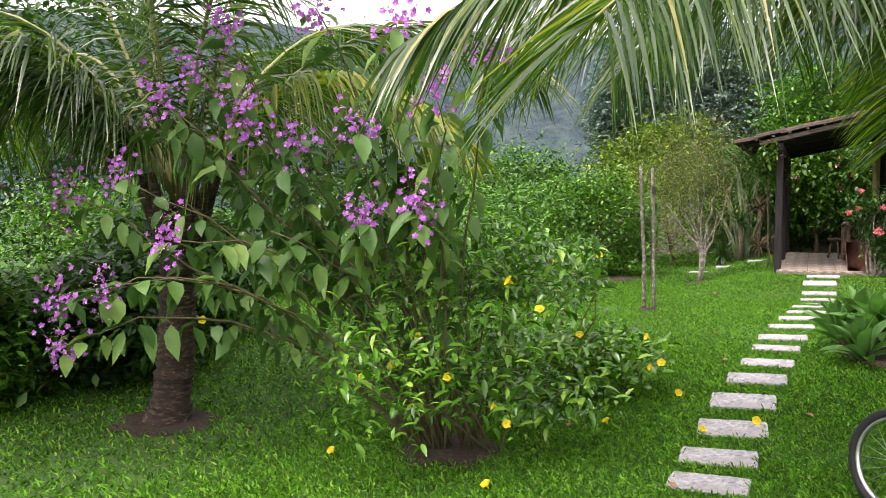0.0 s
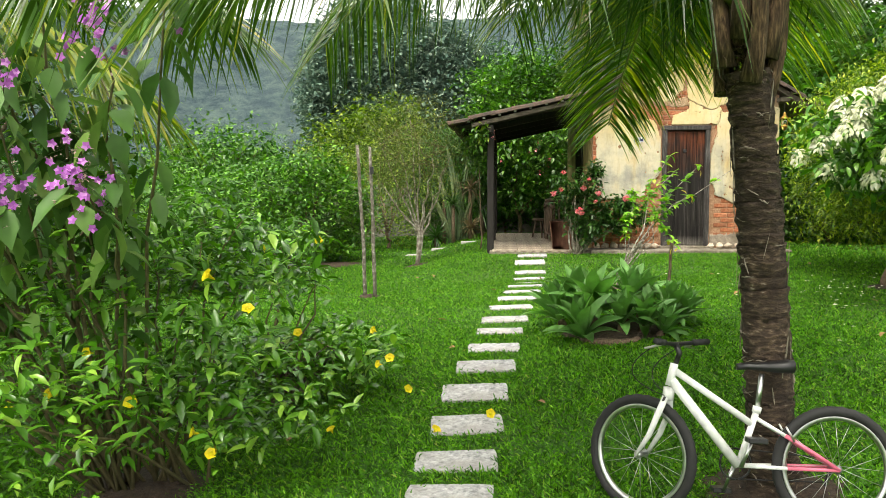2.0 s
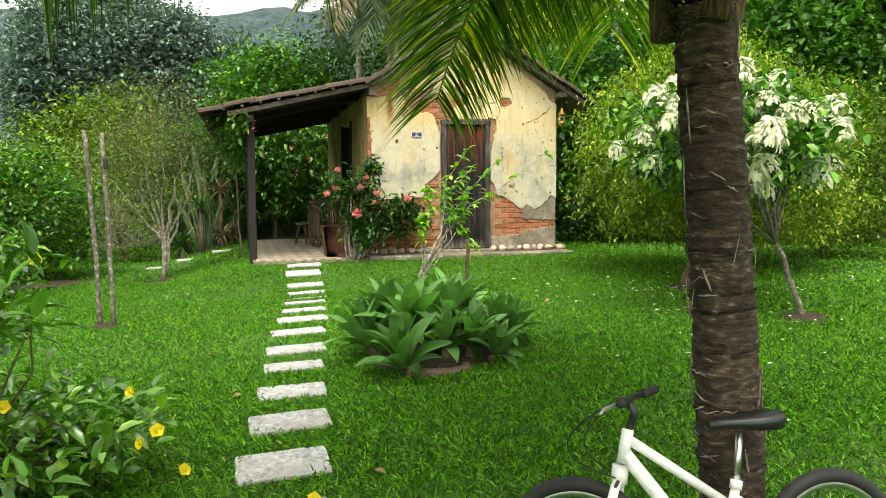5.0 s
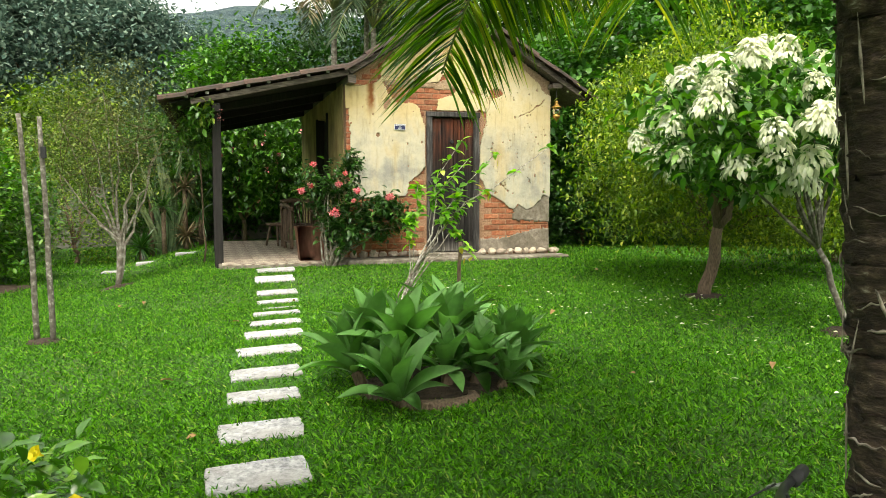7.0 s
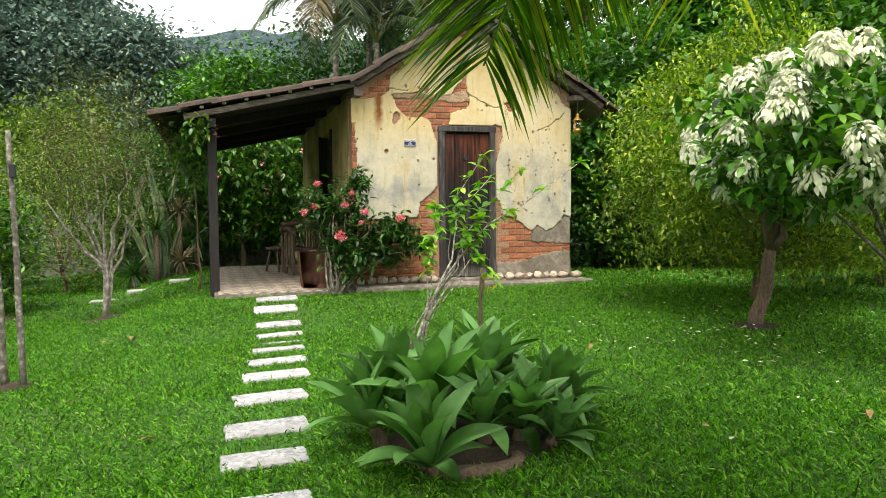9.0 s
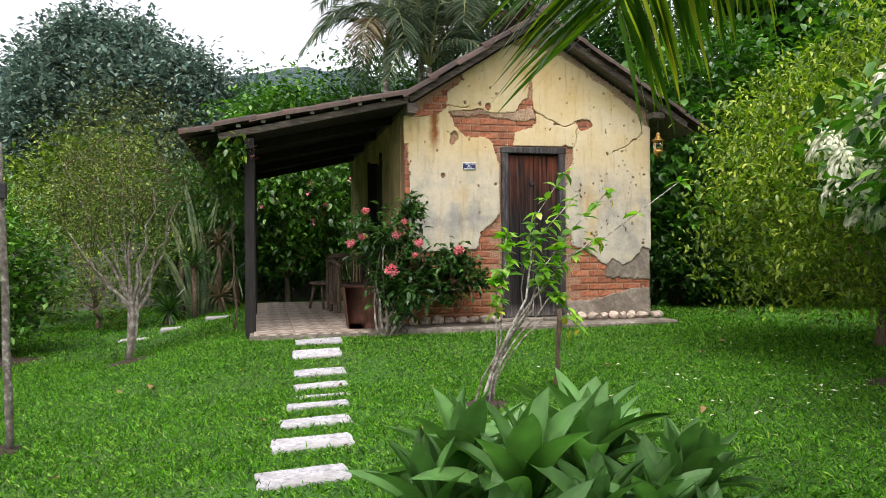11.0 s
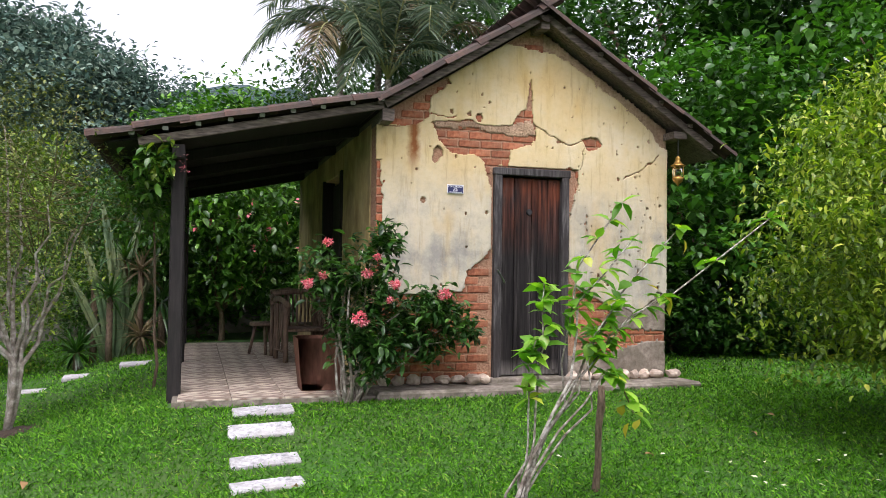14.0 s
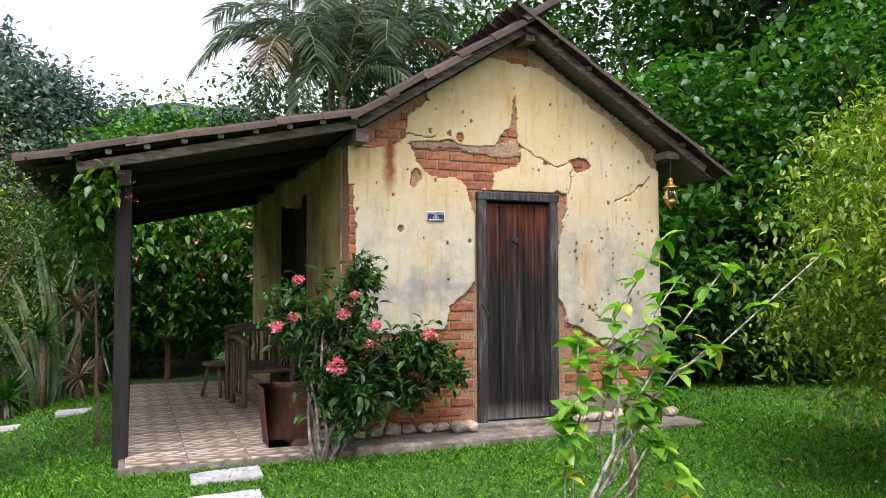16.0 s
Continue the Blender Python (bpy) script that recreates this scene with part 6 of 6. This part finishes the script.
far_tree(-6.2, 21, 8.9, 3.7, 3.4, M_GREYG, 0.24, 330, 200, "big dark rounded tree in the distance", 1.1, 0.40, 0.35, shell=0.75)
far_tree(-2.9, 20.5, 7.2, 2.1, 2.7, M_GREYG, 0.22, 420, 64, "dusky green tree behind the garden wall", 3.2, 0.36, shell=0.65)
far_tree(-0.4, 15, 6.2, 2.3, 2.6, M_MID, 0.20, 320, 50, "light green tree behind the cottage", 4.1, 0.35)
far_tree(-5.6, 12.5, 4.4, 2.2, 2.0, M_LIME, 0.18, 220, 50, "yellow-green tree behind the garden wall", 5.1, 0.3)
far_tree(-10.5, 12, 3.2, 3.0, 1.6, M_MID, 0.2, 240, 50, "leafy tree beyond the lawn", 6.4, 0.4)
far_tree(-15, 6, 6.5, 3.4, 3.0, M_DEEP, 0.2, 240, 50, "dark leafy tree beyond the lawn", 6.9, 0.4)
far_tree(-15, -3, 6.5, 3.4, 3.2, M_DEEP, 0.2, 240, 50, "dark leafy tree beyond the lawn", 7.9, 0.4)
far_tree(2.6, 15, 6.8, 2.8, 2.8, M_DEEP, 0.2, 240, 50, "dark tree behind the cottage", 8.8, 0.4)
far_tree(6.0, 12.5, 9.2, 3.8, 4.0, M_DEEP, 0.22, 300, 50, "tall dark tree behind the cottage", 9.1, 0.42, 0.28)
far_tree(9.8, 9.5, 9.8, 4.0, 4.6, M_DEEP, 0.22, 430, 55, "tall dark tree behind the cottage", 10.3, 0.42, 0.28)
far_tree(13.0, 5.5, 10.5, 4.6, 5.2, M_DEEP, 0.34, 430, 60, "tall dark tree beyond the lawn", 11.3, 0.42, 0.28)
far_tree(14.5, -2.5, 8.5, 3.8, 4.2, M_DEEP, 0.32, 330, 55, "tall dark tree beyond the lawn", 12.3, 0.42, 0.28)
clump_tree("large_leaved_tree", (6.9, 4.2, gz(6.9, 4.2)), (6.4, 3.4, 2.25), (2.2, 1.6, 2.35), "broad tree with big round bright green leaves", "tree", M_ALMOND, 0.155, 620, 28, (0.20, 0.20, 0.10), 0.14, M_BARK, 9, 0.5, "", LEAF_M, 0.75, 0.3, 3.7)
clump_tree("large_leaved_tree", (10.4, 2.6, gz(10.4, 2.6)), (9.6, 2.6, 2.9), (2.2, 1.8, 2.9), "broad tree with big round bright green leaves", "tree", M_ALMOND, 0.16, 560, 28, 0.28, 0.14, M_BARK, 9, 0.5, "", LEAF_M, 0.75, 0.3, 5.7)

for k, (x, y, h) in enumerate(((1.5, 9.6, 5.5), (2.5, 10.4, 6.5), (3.5, 9.5, 5.8), (2.4, 9.0, 5.0))):
    ar = thing("areca_palm", (x, y, gz(x, y)), "feathery palm with slim pale stem rising behind the cottage", "palm", "palms behind the cottage")
    p, r = ringed_trunk((x, y, gz(x, y) - 0.05), (x + 0.1, y, h), 0.09, 0.07, 30, 0.03)
    part("trunk", tubes_mesh("trunk", [(p, r)], M_BARK_PALE, 10, 0.03), M_BARK_PALE, ar)
    c = np.array((x + 0.1, y, h))
    for j in range(13):
        a = j * 2.4 + k
        d = prnd.uniform(1.3, 2.1)
        e = c + (d * math.cos(a), d * math.sin(a), prnd.uniform(-0.7, 1.5))
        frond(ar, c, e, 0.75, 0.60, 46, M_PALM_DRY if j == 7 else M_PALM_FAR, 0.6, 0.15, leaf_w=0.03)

# ---- veranda furniture ----
stool = thing("stool", (-0.42, 3.15, -0.07), "small round rustic wooden stool", "stool")
part("seat", at(lathe([(0.0, 0.36), (0.15, 0.36), (0.165, 0.375), (0.165, 0.395), (0.155, 0.405), (0.0, 0.405)], 18), pose(-0.42, 3.15, -0.07)), M_WOOD_RUST, stool)
for a in (40, 160, 280):
    c, s = math.cos(radians(a)), math.sin(radians(a))
    part("leg", tubes_mesh("leg", [([(-0.42 + 0.09 * c, 3.15 + 0.09 * s, 0.30), (-0.42 + 0.17 * c, 3.15 + 0.17 * s, -0.068)], (0.022, 0.018))], M_WOOD_RUST, 8), M_WOOD_RUST, stool)


def rustic_chair(x, y, turn):
    m = pose(x, y, -0.064, 0, 0, turn)
    ch = thing("rustic_chair", (x, y, -0.064), "dark rustic log chair with slatted sides and curved arms", "chair", "log chairs on the veranda")

    def tb(name, a, b, r0, r1, sag=(0, 0, 0)):
        A, B = m @ Vector(a), m @ Vector(b)
        part(name, tubes_mesh(name, [(bend(A, B, sag, 6, 0.004), np.linspace(r0, r1, 6))], M_WOOD_RUST, 8, 0.08), M_WOOD_RUST, ch)

    for sx0 in (-0.26, 0.26):
        for sy0 in (-0.24, 0.24):
            tb("leg", (sx0, sy0, 0), (sx0, sy0, 0.66), 0.028, 0.026)
        tb("arm", (sx0, -0.32, 0.66), (sx0, 0.30, 0.70), 0.036, 0.032, (0, 0, 0.035))
        tb("rail", (sx0, -0.24, 0.12), (sx0, 0.24, 0.12), 0.018, 0.018)
        for q in range(4):
            tb("slat", (sx0, -0.16 + 0.105 * q, 0.11), (sx0, -0.16 + 0.105 * q, 0.66), 0.014, 0.013)
    for q in range(5):
        tb("back_slat", (-0.2 + 0.1 * q, 0.25, 0.38), (-0.2 + 0.1 * q, 0.30, 0.78), 0.014, 0.013)
    tb("top_rail", (-0.29, 0.29, 0.77), (0.29, 0.29, 0.77), 0.030, 0.030, (0, 0, 0.03))
    bm = bmesh.new()
    add_box(bm, -0.25, -0.25, 0.35, 0.25, 0.25, 0.385, 0.01)
    bm.transform(m)
    part("seat", bm, M_WOOD_RUST, ch)


rustic_chair(-0.02, 2.35, 8)
rustic_chair(-0.05, 3.05, -5)
pl = thing("planter", (-0.16, -0.02, -0.07), "tall flat-sided reddish wooden planter box on the veranda", "planter")
PXC, PYC = -0.17, 0.02


def planter_panel(a, b, c, d, n):
    bm = bmesh.new()
    vs = [bm.verts.new(v) for v in (a, b, c, d)]
    f = bm.faces.new(vs)
    bmesh.ops.solidify(bm, geom=[f], thickness=0.025)
    bmesh.ops.bevel(bm, geom=bm.edges[:], offset=0.005, segments=1, affect="EDGES")
    return bm


B0 = [(PXC + sx0 * 0.165, PYC + sy0 * 0.14, -0.068) for sx0, sy0 in ((-1, -1), (1, -1), (1, 1), (-1, 1))]
T0 = [(PXC + sx0 * 0.215, PYC + sy0 * 0.18, 0.40) for sx0, sy0 in ((-1, -1), (1, -1), (1, 1), (-1, 1))]
for i in range(4):
    j = (i + 1) % 4
    part("side_panel", planter_panel(B0[i], B0[j], T0[j], T0[i], i), M_WOOD_RED, pl)
part("soil", box(PXC - 0.17, PYC - 0.14, 0.20, PXC + 0.17, PYC + 0.14, 0.33, 0.01), M_SOIL, pl)

# ---- bicycle ----
bike_m = pose(0.525, -9.93, -0.74, 0, 0, 180) @ pose(0, 0, 0, 9, -2.0, 0) @ Matrix.Scale(1.05, 4)
bike = thing("bicycle", bike_m.translation, "white and pink mountain bike leaning against the palm trunk", "bicycle")


def bp(name, items, mat, parent, sides=10, label="", m=bike_m):
    data = tubes_mesh(name, [([m @ Vector(tuple(p)) for p in pts], radii) for pts, radii in items], mat, sides)
    return part(name, data, mat, parent, label)


def ring(cx, cz, r, n=40, m=None, y=0.0):
    pts = [Vector((cx + r * math.cos(2 * math.pi * i / n), y, cz + r * math.sin(2 * math.pi * i / n))) for i in range(n + 1)]
    return [m @ p for p in pts] if m else pts


WR = 0.274


def wheel(cx, m):
    P = bike_m @ m
    w = part("wheel", mesh_bm("wheel", at(lathe([(0.010, -0.045), (0.022, -0.035), (0.016, -0.02), (0.016, 0.02), (0.022, 0.035), (0.010, 0.045)], 12), P @ pose(cx, 0, 0.295, 90)), M_STEEL, True), M_STEEL, bike)
    V, F = [], []
    n, k = 60, 10
    for i in range(n):
        a = 2 * math.pi * i / n
        for j in range(k):
            b = 2 * math.pi * j / k
            kn = 0.004 if (i % 2 == (j % 2)) and math.cos(b) > -0.2 else 0
            r = WR + (0.024 + kn) * math.cos(b)
            V.append(P @ Vector((cx + r * math.cos(a), (0.023 + kn) * math.sin(b), 0.295 + r * math.sin(a))))
    for i in range(n):
        for j in range(k):
            F.append((i * k + j, i * k + (j + 1) % k, ((i + 1) % n) * k + (j + 1) % k, ((i + 1) % n) * k + j))
    part("tyre", mesh_np("tyre", [tuple(v) for v in V], F, M_BLACK), M_BLACK, w, "knobbly black tyre")
    V, F = [], []
    prof = ((0.252, -0.013), (0.242, -0.014), (0.232, -0.008), (0.232, 0.008), (0.242, 0.014), (0.252, 0.013))
    for i in range(48):
        a = 2 * math.pi * i / 48
        for r, y in prof:
            V.append(P @ Vector((cx + r * math.cos(a), y, 0.295 + r * math.sin(a))))
    for i in range(48):
        for j in range(5):
            F.append((i * 6 + j, i * 6 + j + 1, ((i + 1) % 48) * 6 + j + 1, ((i + 1) % 48) * 6 + j))
    part("rim", mesh_np("rim", [tuple(v) for v in V], F, M_STEEL, True), M_STEEL, w, "bright metal rim")
    for i in range(20):
        a = 2 * math.pi * i / 20
        s = 0.03 * (1 if i % 2 else -1)
        o = a + (0.5 if i % 4 < 2 else -0.5)
        bp("spoke", [([(cx + 0.02 * math.cos(o), s, 0.295 + 0.02 * math.sin(o)), (cx + 0.231 * math.cos(a), 0, 0.295 + 0.231 * math.sin(a))], (0.0013, 0.0013))], M_STEEL, w, 4, m=P)


steer = Matrix.Translation((0.76, 0, 0.7)) @ pose(0, 0, 0, 0, 0, -40) @ Matrix.Translation((-0.76, 0, -0.7))
wheel(0.0, Matrix.Identity(4))
wheel(0.95, steer)
BB, HT, HB, SC = (0.46, 0, 0.285), (0.775, 0, 0.765), (0.80, 0, 0.655), (0.372, 0, 0.56)
bp("frame", [([HT, HB], (0.021, 0.021)), ([(0.79, 0, 0.685), BB], (0.025, 0.025)), ([(0.78, 0, 0.735), (0.40, 0, 0.49)], (0.018, 0.018)), ([BB, SC], (0.017, 0.017)), ([BB, (0.24, 0.042, 0.29)], (0.011, 0.010)), ([BB, (0.24, -0.042, 0.29)], (0.011, 0.010)),
             ([(0.38, 0, 0.52), (0.25, 0.04, 0.445)], (0.011, 0.010)), ([(0.38, 0, 0.52), (0.25, -0.04, 0.445)], (0.011, 0.010))], M_BIKE_WHITE, bike, 12, "white painted frame")
bp("decal", [([(0.72, -0.0255, 0.60), (0.56, -0.0255, 0.405)], (0.006, 0.006))], M_BIKE_GREY, bike, 6, "faded lilac decal")
for s in (-1, 1):
    bp("seat_stay", [([(0.25, 0.04 * s, 0.445), (0.12, 0.055 * s, 0.37), (0.0, 0.055 * s, 0.295)], (0.011, 0.011, 0.010))], M_BIKE_PINK, bike, 8, "pink seat stay")
    bp("chain_stay", [([(0.24, 0.042 * s, 0.29), (0.0, 0.055 * s, 0.295)], (0.010, 0.009))], M_BIKE_PINK, bike, 8, "pink chain stay")
SM = bike_m @ steer
fork = bp("fork", [([(0.802, 0, 0.645), (0.81, 0, 0.585)], (0.03, 0.03))], M_BIKE_WHITE, bike, 10, m=SM)
for s in (-1, 1):
    bp("fork_leg", [([(0.81, 0.025 * s, 0.595), (0.825, 0.052 * s, 0.53), (0.88, 0.055 * s, 0.40), (0.95, 0.055 * s, 0.295)], (0.017, 0.017, 0.015, 0.010))], M_BIKE_WHITE, fork, 10, m=SM)
    bp("brake_arm", [([(0.835, 0.04 * s, 0.535), (0.80, 0.045 * s, 0.60)], (0.009, 0.006))], M_BLACK_GLOSS, fork, 6, m=SM)
bar = bp("handlebar", [([(0.77, 0, 0.765), (0.75, 0, 0.82), (0.775, 0, 0.862)], (0.014, 0.014, 0.017)), ([(0.735, -0.25, 0.875), (0.77, -0.1, 0.865), (0.778, 0, 0.86), (0.77, 0.1, 0.865), (0.735, 0.25, 0.875)], (0.011, 0.011, 0.013, 0.011, 0.011))], M_BLACK_GLOSS, bike, 10, m=SM)
for s in (-1, 1):
    bp("grip", [([(0.732, 0.262 * s, 0.876), (0.752, 0.15 * s, 0.870)], (0.017, 0.017))], M_BLACK, bar, 10, m=SM)
    bp("brake_lever", [([(0.765, 0.15 * s, 0.862), (0.81, 0.17 * s, 0.845), (0.80, 0.25 * s, 0.84)], (0.008, 0.007, 0.005))], M_STEEL, bar, 6, m=SM)
    bp("cable", [(bend((0.79, 0.14 * s, 0.862), (0.80, 0.02 * s, 0.60), (0.16, 0.02 * s, -0.02), 12), [0.0028] * 12)], M_BLACK, bar, 5, m=SM)
bp("seat_post", [([SC, (0.352, 0, 0.735)], (0.0135, 0.0135))], M_STEEL, bike, 10)
bp("seat_clamp", [([(0.377, 0, 0.545), (0.370, 0, 0.575)], (0.023, 0.023))], M_BIKE_WHITE, bike, 10)
bm = bmesh.new()
rows = []
for x, w, z, deep in ((0.475, 0.016, 0.762, 0.022), (0.42, 0.024, 0.772, 0.030), (0.36, 0.036, 0.775, 0.040), (0.30, 0.060, 0.780, 0.058), (0.25, 0.076, 0.790, 0.074), (0.212, 0.070, 0.795, 0.070), (0.198, 0.03, 0.785, 0.040)):
    rows.append([bm.verts.new(Vector((x, w * c, z + (0.020 * q if q > 0 else 0.6 * deep * q)))) for c, q in ((-0.8, -1.0), (-1, 0), (-0.6, 0.8), (0, 0.6), (0.6, 0.8), (1, 0), (0.8, -1.0))])
for a, b in zip(rows, rows[1:]):
    for k in range(6):
        bm.faces.new((a[k], a[k + 1], b[k + 1], b[k]))
bm.faces.new(rows[0])
bm.faces.new(rows[-1][::-1])
for a, b in zip(rows, rows[1:]):
    bm.faces.new((a[6], a[0], b[0], b[6]))
bm.transform(bike_m)
part("saddle", bm, M_BLACK_GLOSS, bike, "black padded saddle", True)
cr = bp("chainring", [(ring(BB[0], BB[2], 0.075, 28, None, -0.045), [0.006] * 29)], M_BLACK_GLOSS, bike, 6)
for s, a in ((-1, -70), (1, 110)):
    e = (BB[0] + 0.15 * math.cos(radians(a)), 0.065 * s, BB[2] + 0.15 * math.sin(radians(a)))
    ck = bp("crank", [([(BB[0], 0.05 * s, BB[2]), e], (0.012, 0.009))], M_STEEL, bike, 8)
    bm = bmesh.new()
    add_box(bm, e[0] - 0.045, e[1] + (0.01 if s > 0 else -0.09), e[2] - 0.012, e[0] + 0.045, e[1] + (0.09 if s > 0 else -0.01), e[2] + 0.012, 0.004)
    bm.transform(bike_m)
    part("pedal", bm, M_BLACK_GLOSS, ck)
bp("chain", [([(BB[0], -0.045, BB[2] + 0.075), (0.0, -0.045, 0.335)], (0.004, 0.004)), ([(BB[0], -0.045, BB[2] - 0.075), (0.03, -0.045, 0.22)], (0.004, 0.004))], M_BLACK, bike, 5)
bp("derailleur", [([(0.0, -0.05, 0.29), (0.03, -0.05, 0.20)], (0.012, 0.008))], M_BLACK_GLOSS, bike, 6)
for s in (-1, 1):
    bp("rear_brake", [([(0.21, 0.05 * s, 0.42), (0.25, 0.05 * s, 0.49)], (0.008, 0.005))], M_STEEL, bike, 6)

# ---- fallen leaves and petals ----
for i in range(26):
    x, y = prnd.uniform(-4.6, 4.6), prnd.uniform(-11.5, -0.9)
    V, F = leaves(LEAF_M, np.array([(x, y, gz(x, y) + 0.045)]), rng.normal(0, 1, (1, 3)) * (1, 1, 0.1), prnd.uniform(0.06, 0.13), prnd.uniform(0.03, 0.06))
    solo("fallen_leaf", mesh_np("fallen_leaf", V, F, M_DRYLEAF), M_DRYLEAF, "dry curled brown leaf on the grass", "leaf", "fallen leaves")
n = 170
P = np.stack([rng.normal(3.2, 1.1, n), rng.normal(-4.6, 1.3, n), np.zeros(n)], 1)
P[:, 2] = [gz(x, y) + 0.04 for x, y in P[:, :2]]
V, F = leaves(LEAF_S, P, rng.normal(0, 1, (n, 3)) * (1, 1, 0.15), rng.uniform(0.03, 0.06, n), 0.025)
solo("fallen_petals", mesh_np("fallen_petals", V, F, M_WHITE_P), M_WHITE_P, "white bracts scattered over the grass below the trees", "petals", kind="stuff")

# ---- bricks in the bare patches of the front wall ----
def brick_mesh(w, seed):
    bm = bmesh.new()
    add_box(bm, 0, 0.014, 0, w, 0.045, 0.066, 0.006)
    for v in bm.verts:
        v.co += noise.noise_vector(v.co * 11 + Vector((seed, 0, 0))) * 0.005
    return mesh_bm("brick", bm, M_BRICK)


BRICKS = [brick_mesh(w, i * 2.7) for i, w in enumerate((0.215, 0.215, 0.215, 0.10))]
for r in range(40):
    z = -0.02 + r * 0.0825
    x = HX0 + 0.012 - (0.11 if r % 2 else 0.0)
    while x < HX1 - 0.02:
        x0, x1 = max(x, HX0 + 0.012), min(x + 0.215, HX1 - 0.012)
        show = any(bare(x0 + (x1 - x0) * u, z + 0.066 * v) for u in (0.05, 0.5, 0.95) for v in (0.1, 0.9))
        if show and z + 0.066 < min(wall_top(x0), wall_top(x1)) and not (x1 > DX0 + 0.005 and x0 < DX1 - 0.005 and z < DZ1) and x1 - x0 > 0.04:
            full = x1 - x0 > 0.2
            ob = new("brick", BRICKS[prnd.randrange(3)] if full else BRICKS[3])
            ob.parent = front_wall
            ob.matrix_basis = Matrix.Translation((x0, prnd.uniform(-0.002, 0.005), z)) @ Matrix.Diagonal((1 if full else (x1 - x0) / 0.10, 1, 1, 1))
        x += 0.2265

# ---- floor tiles of the veranda ----
for i in range(4):
    for j in range(13):
        y = -0.165 + j * 0.4345 - 0.02
        if y + 0.21 > 5.05:
            continue
        x = -1.16 + i * 0.4345
        ob = new("floor_tile", FT)
        ob.parent = floor
        w = 1.0 if i < 3 else 0.42
        ob.matrix_basis = Matrix.Translation((x if i < 3 else x - 0.124, y, -0.0775)) @ Matrix.Diagonal((w, 1, 1, 1))

# ---- grass ----
def gz_many(x, y):
    p = np.array(PROFILE)
    z = np.full(len(x), p[0, 1])
    for (a, b), (c, d) in zip(PROFILE, PROFILE[1:]):
        u = np.clip((y - a) / (c - a), 0, 1)
        z = np.where(y > a, b + (d - b) * u * u * (3 - 2 * u), z)
    d = np.hypot(np.maximum(np.maximum(-1.45 - x, x - 3.6), 0), np.maximum(np.maximum(-0.45 - y, y - 5.7), 0))
    u = np.clip(1 - d / 1.7, 0, 1)
    k = u * u * (3 - 2 * u)
    return z + 0.035 * (np.clip(x, -5, 5) + 0.7) * (1 - 0.75 * k) + 0.225 * k


def grass(name, n, x0, x1, y0, y1, length, width, label):
    x, y = rng.uniform(x0, x1, n) + rng.normal(0, 0.3, n), rng.uniform(y0, y1, n) + rng.normal(0, 0.3, n)
    ok = ~((x > -1.46) & (x < 3.56) & (y > -0.44) & (y < 5.75))
    for sx0, sy0, w, d in SLABS:
        ok &= ~((np.abs(x - sx0) < w / 2 - 0.022 + 0.02 * np.sin(y * 60)) & (np.abs(y - sy0) < d / 2 - 0.02 + 0.014 * np.sin(x * 47)))
    ok &= ((x + 0.08) / 0.54) ** 2 + ((y + 6.16) / 0.37) ** 2 > 1
    for sx0, sy0, r in SOIL:
        ok &= ((x - sx0) ** 2 + (y - sy0) ** 2 > (r * 0.85) ** 2 * rng.uniform(0.5, 1.1, n))
    x, y = x[ok], y[ok]
    n = len(x)
    P = np.stack([x, y, gz_many(x, y) - 0.004], 1)
    D = rng.normal(0, 1, (n, 3)) * (0.75, 0.75, 0.25) + (0, 0, 0.62)
    tuft = 0.75 + 0.5 * np.array([noise.noise(Vector((a * 1.9, b * 1.9, 0))) for a, b in zip(x[::8], y[::8])]).repeat(8)[:n]
    L = length * rng.uniform(0.55, 1.25, n) * np.resize(tuft, n)
    V, F = leaves(BLADE, P, D, L, width * rng.uniform(0.7, 1.3, n))
    solo(name, mesh_np(name, V, F, M_GRASS), M_GRASS, label, "grass", kind="stuff")


grass("grass", 330000, -4.6, 3.6, -11.8, -6.2, 0.062, 0.0082, "dense short green lawn grass")
grass("grass", 340000, -4.8, 5.0, -6.6, 0.6, 0.056, 0.0066, "dense short green lawn grass")
grass("grass", 140000, -10.0, -4.2, -13.0, 6.0, 0.07, 0.016, "short green lawn grass by the hedges")
grass("grass", 110000, 3.2, 11.0, -13.0, 6.0, 0.07, 0.016, "short green lawn grass under the trees")
grass("grass", 30000, -4.5, -1.4, 0.5, 9.5, 0.06, 0.012, "short green lawn grass beside the veranda")
grass("grass", 70000, -6.5, 4.0, -18.0, -11.4, 0.06, 0.012, "short green lawn grass")
